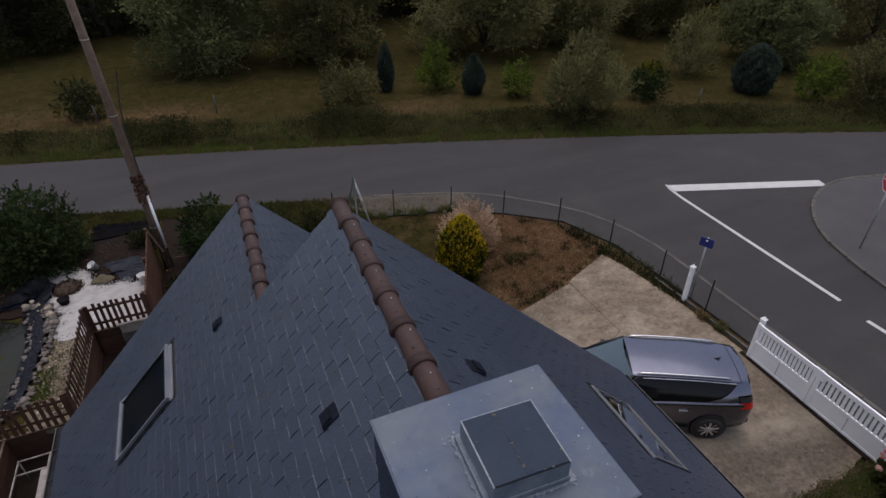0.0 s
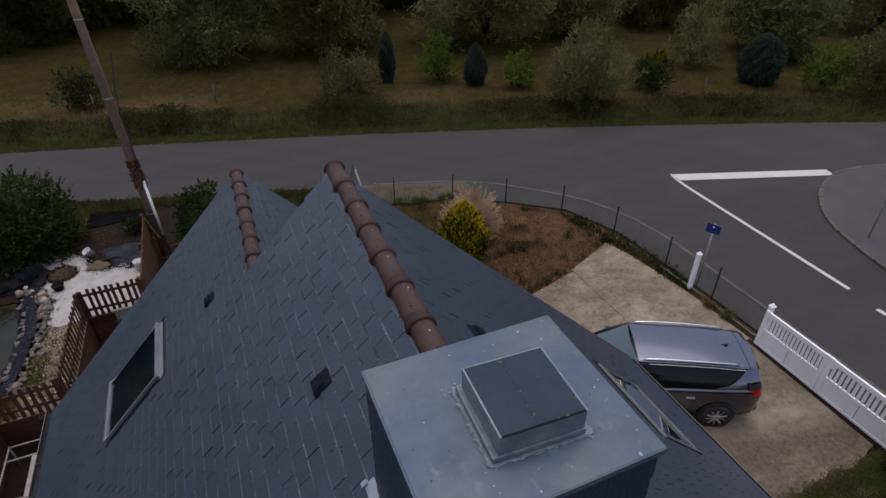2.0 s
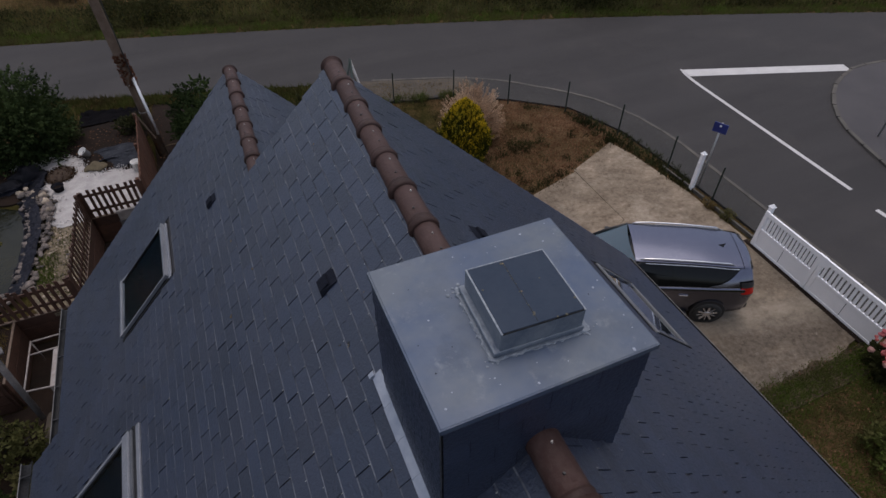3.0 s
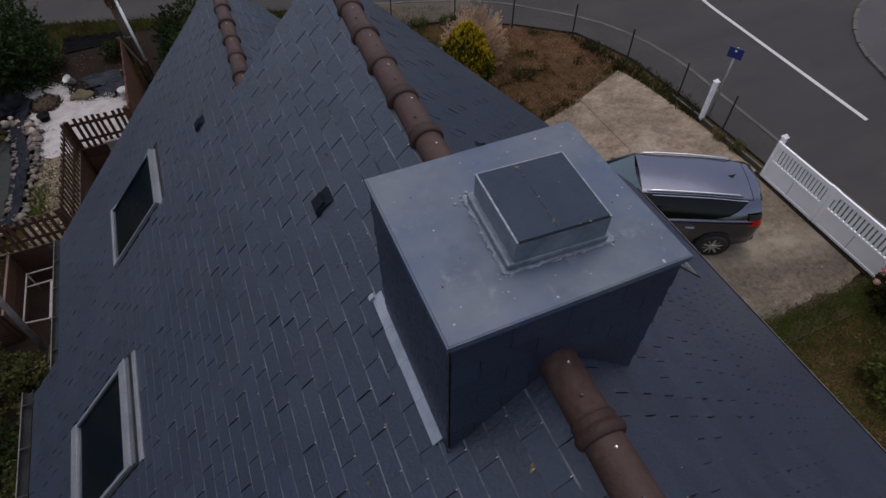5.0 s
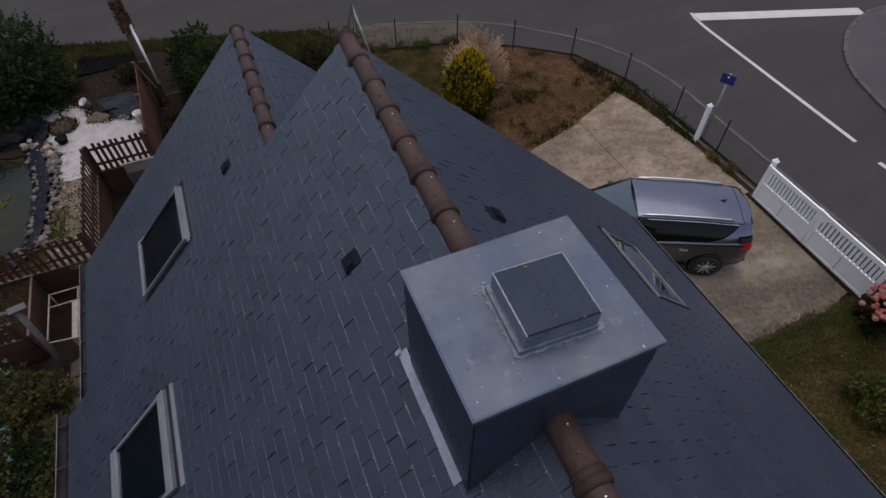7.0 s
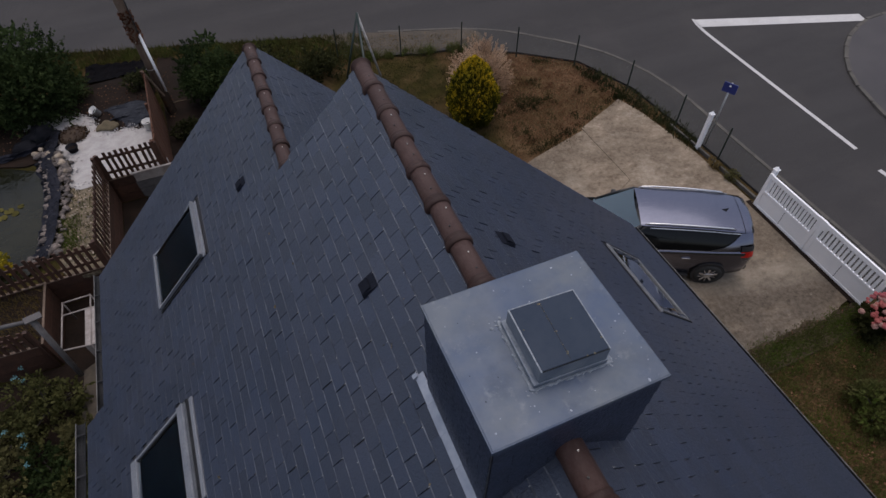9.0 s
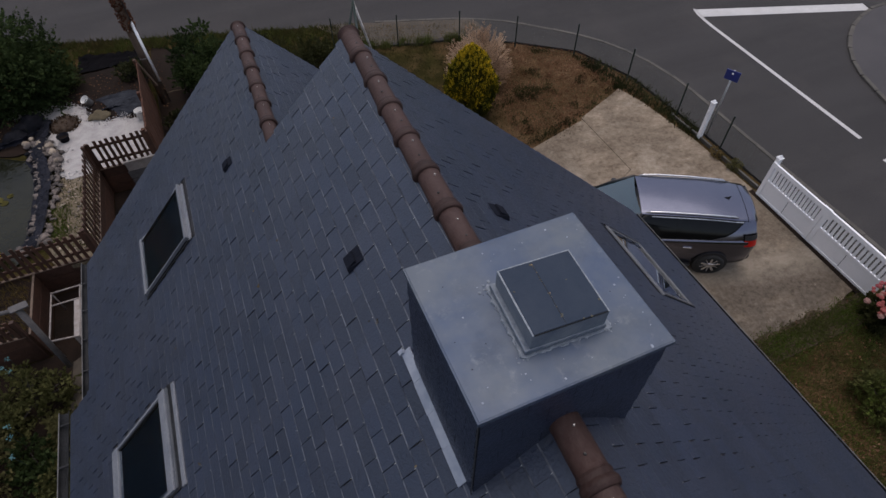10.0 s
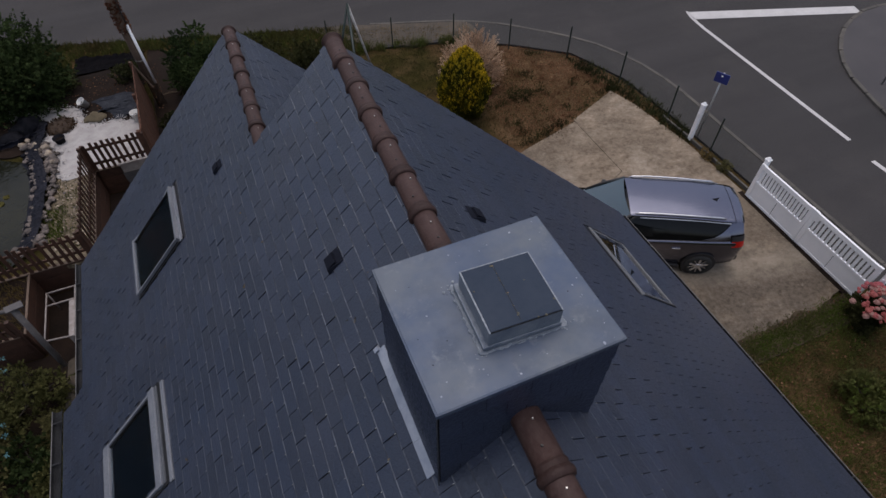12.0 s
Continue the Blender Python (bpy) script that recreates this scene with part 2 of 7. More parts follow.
ccol = mixed(cn, cl, noisy(cn, cl, 0.75, 10.0, 0.72, 0.53, 0.66), ccol, mixed(cn, cl, 0.6, ccol, (0.4, 0.34, 0.265)))
# damp mossy staining towards the gate; house side also has eave shade painted in
sep = cn.new("ShaderNodeSeparateXYZ")
cl.new(cpos, sep.inputs[0])
damp = cn.new("ShaderNodeMapRange")
damp.inputs[1].default_value, damp.inputs[2].default_value, damp.inputs[3].default_value, damp.inputs[4].default_value = 4.2, 7.4, 0.95, 0.0
cl.new(sep.outputs["Y"], damp.inputs[0])
damp_shade = cn.new("ShaderNodeMapRange")
damp_shade.inputs[1].default_value, damp_shade.inputs[2].default_value, damp_shade.inputs[3].default_value, damp_shade.inputs[4].default_value = 6.3, 8.6, 0.6, 0.0
cl.new(sep.outputs["X"], damp_shade.inputs[0])
both_ = cn.new("ShaderNodeMath")
both_.operation = "MAXIMUM"
cl.new(damp.outputs[0], both_.inputs[0])
cl.new(damp_shade.outputs[0], both_.inputs[1])
patchy = cn.new("ShaderNodeMath")
patchy.operation = "MULTIPLY"
cl.new(both_.outputs[0], patchy.inputs[0])
cl.new(noisy(cn, cl, 1.1, 5.0, 0.7, 0.22, 0.52, cmap.outputs[0]), patchy.inputs[1])
ccol = mixed(cn, cl, patchy.outputs[0], ccol, (0.05, 0.038, 0.028))
cfine = noisy(cn, cl, 9, 8.0, 0.75, 0.34, 0.66)
ccol = mixed(cn, cl, cfine, mixed(cn, cl, 0.2, ccol, (0.46, 0.4, 0.32)), mixed(cn, cl, 0.3, ccol, (0.06, 0.043, 0.028)))
# a pale tyre track worn across the slab
track = cn.new("ShaderNodeMath")
track.operation, track.inputs[1].default_value = "MULTIPLY_ADD", 0.27
cl.new(sep.outputs["X"], track.inputs[0])
cl.new(sep.outputs["Y"], track.inputs[2])
off = cn.new("ShaderNodeMath")
off.operation, off.inputs[1].default_value = "SUBTRACT", 7.46
cl.new(track.outputs[0], off.inputs[0])
far_off = cn.new("ShaderNodeMath")
far_off.operation = "ABSOLUTE"
cl.new(off.outputs[0], far_off.inputs[0])
band = cn.new("ShaderNodeMapRange")
band.inputs[1].default_value, band.inputs[2].default_value, band.inputs[3].default_value, band.inputs[4].default_value = 0.1, 0.65, 0.55, 0.0
cl.new(far_off.outputs[0], band.inputs[0])
worn = cn.new("ShaderNodeMath")
worn.operation = "MULTIPLY"
cl.new(band.outputs[0], worn.inputs[0])
cl.new(noisy(cn, cl, 2.1, 9.0, 0.75, 0.3, 0.6, cmap.outputs[0]), worn.inputs[1])
ccol = mixed(cn, cl, worn.outputs[0], ccol, (0.36, 0.31, 0.245))
# pale scuffs and worn cement skin
ccol = mixed(cn, cl, noisy(cn, cl, 3.3, 10.0, 0.8, 0.6, 0.72), ccol, mixed(cn, cl, 0.55, ccol, (0.42, 0.37, 0.3)))
cl.new(ccol, cp.inputs["Base Color"])
cp.inputs["Roughness"].default_value, cp.inputs["Specular IOR Level"].default_value = 0.9, 0.3
cbump = cn.new("ShaderNodeBump")
cbump.inputs["Strength"].default_value, cbump.inputs["Distance"].default_value = 0.3, 0.01
cl.new(cfine, cbump.inputs["Height"])
cl.new(cbump.outputs[0], cp.inputs["Normal"])
M["concrete"] = cm
LEAF = dict(
    laurel=leafy("laurel_leaf", (0.034, 0.055, 0.02), (0.07, 0.096, 0.034)),
    orchard=leafy("orchard_leaf", (0.125, 0.14, 0.058), (0.21, 0.22, 0.1)),
    grey=leafy("grey_leaf", (0.17, 0.165, 0.07), (0.27, 0.25, 0.11)),
    brown=leafy("brownish_leaf", (0.115, 0.11, 0.046), (0.215, 0.195, 0.085)),
    olive=leafy("olive_leaf", (0.18, 0.16, 0.048), (0.3, 0.25, 0.075)),
    bright=leafy("bright_leaf", (0.1, 0.15, 0.022), (0.19, 0.235, 0.04)),
    fir=leafy("blue_conifer", (0.06, 0.085, 0.064), (0.1, 0.13, 0.095)),
    gold=leafy("golden_thuja", (0.482, 0.340, 0.017), (0.802, 0.550, 0.034), (0.268, 0.230, 0.025)),
    golden=leafy("golden_leaf", (0.2, 0.19, 0.015), (0.34, 0.28, 0.02)),
    thuja=leafy("thuja_green", (0.098, 0.098, 0.012), (0.222, 0.183, 0.018), (0.037, 0.047, 0.009)),
    blossom=leafy("pale_blossom", (0.14, 0.32, 0.34), (0.26, 0.45, 0.47), (0.1, 0.24, 0.26)),
    straw=leafy("dry_plume", (0.6, 0.43, 0.3), (0.8, 0.61, 0.44), (0.45, 0.3, 0.2)),
    dark=leafy("dark_wood_leaf", (0.045, 0.05, 0.022), (0.085, 0.09, 0.036)),
    bramble=leafy("bramble_leaf", (0.042, 0.046, 0.018), (0.078, 0.078, 0.029)),
    pink=leafy("pink_petal", (0.5, 0.1, 0.13), (0.56, 0.2, 0.22), (0.42, 0.14, 0.11)),
    pink_pale=leafy("faded_petal", (0.5, 0.28, 0.26), (0.55, 0.36, 0.33), (0.42, 0.24, 0.2)),
    grass=leafy("grass_blade", (0.07, 0.105, 0.02), (0.12, 0.155, 0.034), (0.1, 0.092, 0.038)),
    verge=leafy("verge_blade", (0.055, 0.07, 0.018), (0.1, 0.11, 0.03), (0.06, 0.05, 0.02)),
    yard=leafy("yard_leaf", (0.085, 0.09, 0.032), (0.15, 0.145, 0.055)),
    litter=leafy("leaf_litter", (0.2, 0.1, 0.055), (0.34, 0.21, 0.13), (0.11, 0.05, 0.028)),
    drygrass=leafy("dry_grass_blade", (0.171, 0.120, 0.051), (0.268, 0.190, 0.085), (0.107, 0.080, 0.030)),
)


# ---- building helpers ----
def link_mesh(name, verts, faces, material, parent=None, label="", smooth=False):
    me = bpy.data.meshes.new(name)
    me.from_pydata([tuple(v) for v in verts], [], faces)
    me.materials.append(material)
    if smooth:
        me.shade_smooth()
    ob = new(name, me)
    if parent:
        ob.parent = parent
    if label:
        tagged(ob, label)
    return ob


def part(name, bm, material, parent=None, label="", smooth=False):
    me = bpy.data.meshes.new(name)
    bm.normal_update()
    bm.to_mesh(me)
    bm.free()
    me.materials.append(material)
    if smooth:
        me.shade_smooth()
    ob = new(name, me)
    if parent:
        ob.parent = parent
    if label:
        tagged(ob, label)
    return ob


def thing(name, label, category, group="", m=None):
    ob = tagged(new(name), label, category, group)
    ob.empty_display_size = 0.2
    if m is not None:
        ob.matrix_basis = m
    return ob


def box(bm, lo, hi, bevel=0.0, m=None):
    got = bmesh.ops.create_cube(bm, size=1.0)["verts"]
    size, mid = [b - a for a, b in zip(lo, hi)], [(a + b) / 2 for a, b in zip(lo, hi)]
    for v in got:
        v.co = Vector([c * s + o for c, s, o in zip(v.co, size, mid)])
    if bevel:
        edges = list({e for v in got for e in v.link_edges})
        out = bmesh.ops.bevel(bm, geom=edges, offset=bevel, segments=2, affect="EDGES", profile=0.6)
        got = list({v for f in out["faces"] for v in f.verts} | {v for v in got if v.is_valid})
    if m is not None:
        bmesh.ops.transform(bm, matrix=m, verts=got)
    return bm


def boxed(name, lo, hi, material, parent=None, label="", bevel=0.004, m=None):
    return part(name, box(bmesh.new(), lo, hi, bevel, m), material, parent, label)


def tube(path, radii, sides=8, closed_ends=True):
    """Verts and faces of a tube along points with a radius at each."""
    pts = [Vector(p) for p in path]
    verts, faces = [], []
    for i, p in enumerate(pts):
        way = (pts[min(i + 1, len(pts) - 1)] - pts[max(i - 1, 0)]).normalized()
        side = way.cross(Vector((0, 0, 1)) if abs(way.z) < 0.9 else Vector((1, 0, 0))).normalized()
        other = way.cross(side)
        for k in range(sides):
            a = 2 * math.pi * k / sides
            verts.append(p + radii[i] * (math.cos(a) * side + math.sin(a) * other))
    for i in range(len(pts) - 1):
        for k in range(sides):
            k2 = (k + 1) % sides
            faces.append((i * sides + k, i * sides + k2, (i + 1) * sides + k2, (i + 1) * sides + k))
    if closed_ends:
        faces += [tuple(range(sides))[::-1], tuple(range((len(pts) - 1) * sides, len(pts) * sides))]
    return verts, faces


def tubed(name, path, radii, material, parent=None, label="", sides=8):
    if not isinstance(radii, (list, tuple)):
        radii = [radii] * len(path)
    v, f = tube(path, radii, sides)
    return link_mesh(name, v, f, material, parent, label, smooth=sides > 6)


def smooth_line(points, steps=6):
    """A Catmull-Rom line through points."""
    p = [np.array(q, float) for q in points]
    p = [2 * p[0] - p[1], *p, 2 * p[-1] - p[-2]]
    out = []
    for i in range(1, len(p) - 2):
        for s in range(steps):
            t = s / steps
            out.append(0.5 * (2 * p[i] + (p[i + 1] - p[i - 1]) * t + (2 * p[i - 1] - 5 * p[i] + 4 * p[i + 1] - p[i + 2]) * t**2 + (3 * p[i] - p[i - 1] - 3 * p[i + 1] + p[i + 2]) * t**3))
    out.append(p[-2])
    return out


def sheet(name, outline, z, material, parent=None, label="", thick=0.3):
    """A flat slab with an outline of (x, y), its top at z."""
    bm = bmesh.new()
    f = bm.faces.new([bm.verts.new((x, y, z)) for x, y in outline])
    if f.normal.z < 0:
        f.normal_flip()
    f.normal_update()
    if f.normal.z < 0:
        f.normal_flip()
    low = bmesh.ops.extrude_face_region(bm, geom=[f])
    bmesh.ops.translate(bm, vec=(0, 0, -thick), verts=[g for g in low["geom"] if isinstance(g, bmesh.types.BMVert)])
    bmesh.ops.recalc_face_normals(bm, faces=bm.faces)
    return part(name, bm, material, parent, label)


rng = np.random.default_rng(7)


def leaves(centres, normals, size, spread=0.6, long=1.6, droop=0.0):
    """Small folded leaves, as one array of verts and one of faces."""
    n = len(centres)
    d = normals + rng.normal(0, spread, (n, 3))
    d[:, 2] -= droop
    d /= np.linalg.norm(d, axis=1, keepdims=True) + 1e-9
    s = np.cross(d, rng.normal(0, 1, (n, 3)))
    s /= np.linalg.norm(s, axis=1, keepdims=True) + 1e-9
    up = np.cross(s, d)
    k = size * rng.uniform(0.6, 1.35, (n, 1))
    root, tip = centres - d * k * long * 0.5, centres + d * k * long * 0.5
    left, right = centres + s * k * 0.5 + up * k * 0.18, centres - s * k * 0.5 + up * k * 0.18
    verts = np.stack([root, left, tip, right], 1).reshape(-1, 3)
    base = np.arange(n)[:, None] * 4
    faces = np.concatenate([base + [0, 1, 2], base + [0, 2, 3]])
    return verts, faces


def leaf_mesh(name, verts, faces, material, parent=None, label=""):
    me = bpy.data.meshes.new(name)
    me.vertices.add(len(verts))
    me.vertices.foreach_set("co", np.asarray(verts, np.float32).ravel())
    me.loops.add(len(faces) * 3)
    me.loops.foreach_set("vertex_index", np.asarray(faces, np.int32).ravel())
    me.polygons.add(len(faces))
    me.polygons.foreach_set("loop_start", np.arange(0, len(faces) * 3, 3, dtype=np.int32))
    me.update(calc_edges=True)
    me.validate()
    me.materials.append(material)
    ob = new(name, me)
    if parent:
        ob.parent = parent
    if label:
        tagged(ob, label)
    return ob


def crown_points(blobs, count, shell=0.6, sprig=0.5, rise=0.35):
    """Places and ways of leaves: some in the clumps' outer shells, the rest along sprigs that stick out of them."""
    blobs = np.array(blobs)
    vol = (blobs[:, 3] * blobs[:, 4] * blobs[:, 5]) ** 0.7

    def outward(n):
        b = blobs[rng.choice(len(blobs), n, p=vol / vol.sum())]
        d = rng.normal(0, 1, (n, 3))
        d /= np.linalg.norm(d, axis=1, keepdims=True)
        return b, d

    n1 = int(count * (1 - sprig))
    b, d = outward(n1)
    r = shell + (1.0 - shell) * rng.uniform(0, 1, (n1, 1)) ** 0.6
    pts, ways = [b[:, :3] + d * r * b[:, 3:]], [d]
    per = 9
    n2 = max(1, (count - n1) // per)
    b, d = outward(n2)
    start = b[:, :3] + d * b[:, 3:] * 0.85
    d2 = d + np.array([0, 0, rise]) + rng.normal(0, 0.25, d.shape)
    d2 /= np.linalg.norm(d2, axis=1, keepdims=True)
    span = b[:, 3:4] * rng.uniform(0.25, 0.85, (n2, 1))
    for k in range(per):
        u = (k + 0.5) / per
        pts.append(start + d2 * span * u + rng.normal(0, 0.025, d.shape) * b[:, 3:4])
        ways.append(d2 * 0.8 + rng.normal(0, 0.5, d.shape))
    return np.concatenate(pts), np.concatenate(ways)


def tree(name, x, y, z, height, width, leaf, label, category="tree", count=5000, size=0.16, clumps=26, trunk=0.28, squat=0.95, group="", droop=0.1, spread=0.55):
    """A tapered trunk with limbs, and a crown of leaves in uneven clumps and sprigs."""
    r = np.random.default_rng(int(abs(x * 31 + y * 17) * 10) + 1)
    t = thing(name, label, category, group, pose(x, y, z))
    foot = height * trunk
    lean = r.normal(0, 0.04 * height, 2)
    fork = Vector((lean[0], lean[1], foot))
    w = max(0.05, height * 0.02)
    v, f = tube([(0, 0, -0.1), (lean[0] * 0.4, lean[1] * 0.4, foot * 0.5), fork, (lean[0] * 1.3, lean[1] * 1.3, height * 0.72)], [w * 1.5, w * 1.1, w, w * 0.35], 7)
    blobs = []
    for i in range(clumps):
        a, h = 2 * math.pi * (i * 0.618 + r.uniform(0, 0.25)), r.uniform(0.0, 1.0)
        reach = width / 2 * math.sqrt(max(0.08, 1 - (abs(h - 0.36) / 0.72) ** 2)) * r.uniform(0.35, 0.9)
        s = width * r.uniform(0.07, 0.17)
        c = (math.cos(a) * reach + lean[0], math.sin(a) * reach + lean[1], foot * 0.8 + (height - foot * 0.8) * (0.08 + 0.8 * h))
        blobs.append((*c, s, s, s * squat * r.uniform(0.6, 1.1)))
        if i % 5 == 0:
            mid = (fork + Vector(c)) / 2 + Vector((0, 0, 0.08 * height))
            v2, f2 = tube([fork, mid, c], [w * 0.4, w * 0.22, w * 0.08], 5)
            f += [tuple(k + len(v) for k in q) for q in f2]
            v = v + v2
    link_mesh("trunk", v, f, M["bark"], t, "", True)
    pts, ways = crown_points(blobs, count, 0.35, 0.45)
    lv, lf = leaves(pts, ways, size, spread, 1.7, droop)
    leaf_mesh("crown", lv, lf, LEAF[leaf], t)
    return t


def shrub(name, x, y, z, height, width, leaf, label, category="shrub", count=2500, size=0.1, clumps=14, upright=0.0, group="", long=1.6, sprig=0.5):
    """A bush that is leafy to the ground, with uneven sprigs; upright: how far they stand up."""
    r = np.random.default_rng(int(abs(x * 13 + y * 29) * 10) + 3)
    t = thing(name, label, category, group, pose(x, y, z))
    blobs, v, f = [], [], []
    for i in range(clumps):
        h = (i + 0.5) / clumps
        a = 2 * math.pi * i * 0.618 + r.uniform(0, 0.5)
        wide = width / 2 * math.sqrt(max(0.12, 1 - (abs(h - 0.34) / 0.78) ** 2)) * r.uniform(0.7, 1.12)
        s = max(width * 0.12, wide * r.uniform(0.3, 0.55))
        c = (math.cos(a) * max(0, wide - s * 0.8), math.sin(a) * max(0, wide - s * 0.8), s * 0.6 + (height * r.uniform(0.82, 1.0) - s * 1.5) * h)
        blobs.append((*c, s, s, s * r.uniform(0.8, 1.15)))
        if i % 2 == 0:
            v2, f2 = tube([(0, 0, -0.05), (c[0] * 0.4, c[1] * 0.4, c[2] * 0.6), c], [0.03, 0.02, 0.008], 5)
            f += [tuple(k + len(v) for k in q) for q in f2]
            v += v2
    link_mesh("stem", v, f, M["bark"], t, "", True)
    pts, ways = crown_points(blobs, count, 0.6, sprig, 0.3 + upright)
    pts[:, 2] = np.maximum(pts[:, 2], 0.02)
    lv, lf = leaves(pts, ways + np.array([0, 0, upright]), size, 0.55, long)
    leaf_mesh("foliage", lv, lf, LEAF[leaf], t)
    return t


def spindle(name, x, y, z, height, width, leaf, label, count=8000, size=0.06, belly=0.32, point=1.3):
    """A clipped-looking conifer: upright sprays over an egg or cone that is widest at belly."""
    t = thing(name, label, "conifer", "", pose(x, y, z))
    tv, tf = tube([(0, 0, -0.1), (0, 0, height * 0.8)], [0.06, 0.02], 6)
    link_mesh("trunk", tv, tf, M["bark"], t, "", True)
    h = rng.uniform(0.015, 1.0, count)
    a = rng.uniform(0, 2 * math.pi, count)
    prof = np.where(h < belly, 0.62 + 0.38 * np.sin(np.clip(h / belly, 0, 1) * math.pi / 2), np.clip(1 - ((h - belly) / (1 - belly)) ** point, 0, 1) ** 0.85)
    lump = 1 + 0.09 * np.sin(a * 5 + h * 9) + 0.07 * np.sin(a * 11 - h * 23) + rng.normal(0, 0.05, count)
    r = width / 2 * prof * lump * (0.72 + 0.3 * rng.uniform(0, 1, count) ** 0.5)
    pts = np.stack([np.cos(a) * r, np.sin(a) * r, h * height * (1 + rng.normal(0, 0.012, count))], 1)
    ways = np.stack([np.cos(a) * 0.5, np.sin(a) * 0.5, np.full(count, 1.0)], 1)
    lv, lf = leaves(pts, ways, size, 0.3, 2.4)
    leaf_mesh("foliage", lv, lf, LEAF[leaf], t)
    return t


def tufts(name, points, height, leaf, label, blades=5, wide=0.02):
    """Grass: bent blades at the points, as one thing."""
    p = np.repeat(np.asarray(points, float), blades, axis=0)
    n = len(p)
    p[:, :2] += rng.normal(0, 0.06, (n, 2))
    h = height * rng.uniform(0.5, 1.4, (n, 1))
    bend = rng.normal(0, 0.4, (n, 2)) * h
    a = rng.uniform(0, 2 * math.pi, n)
    s = np.stack([np.cos(a), np.sin(a), 0 * a], 1) * wide
    tip = p + np.concatenate([bend, h], 1)
    verts = np.stack([p - s, p + s, tip], 1).reshape(-1, 3)
    faces = np.arange(3 * n).reshape(-1, 3)
    return tagged(leaf_mesh(name, verts, faces, LEAF[leaf]), label, "grass", "", "stuff")


# ---- ground ----
def raised(x, y):
    """The pond garden stands on a terrace behind the retaining boards."""
    on = (y > 13.2 and x < -2.34) or (y > 10.28 and x < -3.8) or (y > 8.66 and x < -5.12)
    if not on:
        return 0.0
    return 0.72 * min(1.0, max(0.0, (19.6 - y) / 1.6))


def far_edge(x):
    """The far road edge bends slightly over the stretch in view and runs straight beyond it."""
    q = np.clip(x, -15.0, 40.0)
    return 25.7 - 0.2864 * q - 0.00224 * q * q - (0.2864 + 0.00448 * q) * (x - q)


def near_edge(x):
    return 20.25 - 0.297 * x


def spaced(lo, hi, step, extra):
    return sorted(set(np.round(np.arange(lo, hi, step), 3).tolist() + extra))


gx = [-400.0, -150.0, -60.0, -30.0, -20.0] + spaced(-14, 40, 0.45, [-5.14, -5.12, -3.82, -3.8, -2.36, -2.34]) + [50.0, 65.0, 100.0, 200.0, 500.0]
gy = [-300.0, -100.0, -30.0, -12.0] + spaced(-6, 48, 0.45, [8.66, 8.68, 10.28, 10.3, 13.2, 13.22]) + [54.0, 62.0, 80.0, 150.0, 500.0]
gv, gf, dry = [], [], []
for y in gy:
    for x in gx:
        edge = far_edge(x)
        z = raised(x, y) - 0.03
        if y > edge + 0.4:
            z += -0.2 * math.exp(-((y - edge - 2.3) / 0.8) ** 2) + 0.1 * min(1, (y - edge - 0.4) / 4) * (noise.noise((x * 0.3, y * 0.3, 0)) if y < 60 else 0)
        elif y < near_edge(x) - 1 and -14 < x < 40:
            z += 0.012 * noise.noise((x * 0.9, y * 0.9, 3)) - 0.004
        gv.append((x, y, z))
        d = 0.25 + 0.5 * noise.noise((x * 0.25, y * 0.25, 7))
        if y > edge + 2.6:
            d = 0.2 - 0.03 * (y - edge) + 0.5 * noise.noise((x * 0.16, y * 0.3, 2))
            d += 0.35 * math.exp(-((x + 5) / 7) ** 2 - ((y - edge - 5) / 2.5) ** 2) + 0.4 * math.exp(-((x - 23.5) / 3.5) ** 2 - ((y - edge - 4.6) / 1.2) ** 2)
        if 2.5 < x <= 6.6 and 9 < y < 16.9:
            d = 0.12 + 0.3 * noise.noise((x * 0.7, y * 0.7, 6))
        if 6.6 < x < 11.6 and 10.2 < y < 16.2:
            d = 0.68 + 0.55 * noise.noise((x * 0.7, y * 0.7, 4))
        if x < -16:
            d = -0.3
        if x < -3.4 and y < 10.3:
            d = -0.2
        if x > 7 and y < 3.6:
            d = 0.3 + 0.7 * noise.noise((x * 0.8, y * 0.8, 5))
        if -14 < x < -1 and 10.3 < y < 17.5:
            d = -0.3
        dry.append(min(1, max(0, d)))
nx = len(gx)
for j in range(len(gy) - 1):
    for i in range(nx - 1):
        gf.append((j * nx + i, j * nx + i + 1, (j + 1) * nx + i + 1, (j + 1) * nx + i))
gm, gn, gl, gp = shader("grass_ground")
attr = gn.new("ShaderNodeAttribute")
attr.attribute_name = "dry"
grass_col = mixed(gn, gl, noisy(gn, gl, 1.1), (0.036, 0.033, 0.0095), (0.064, 0.0515, 0.016))
earth_col = mixed(gn, gl, noisy(gn, gl, 2.2), (0.16, 0.084, 0.046), (0.245, 0.148, 0.086))
edge_fac = gn.new("ShaderNodeMath")
edge_fac.operation = "ADD"
gl.new(attr.outputs["Fac"], edge_fac.inputs[0])
nz = noisy(gn, gl, 1.7, 5.0, 0.7, 0.0, 1.0)
half = gn.new("ShaderNodeMath")
half.operation = "MULTIPLY_ADD"
half.inputs[1].default_value, half.inputs[2].default_value = 1.1, -0.55
gl.new(nz, half.inputs[0])
gl.new(half.outputs[0], edge_fac.inputs[1])
edge_fac.use_clamp = True
gcol = mixed(gn, gl, edge_fac.outputs[0], grass_col, earth_col)
gfine = noisy(gn, gl, 22, 4, 0.75, 0.35, 0.7)
gcol = mixed(gn, gl, gfine, gcol, mixed(gn, gl, 0.65, gcol, (0.016, 0.016, 0.008)))
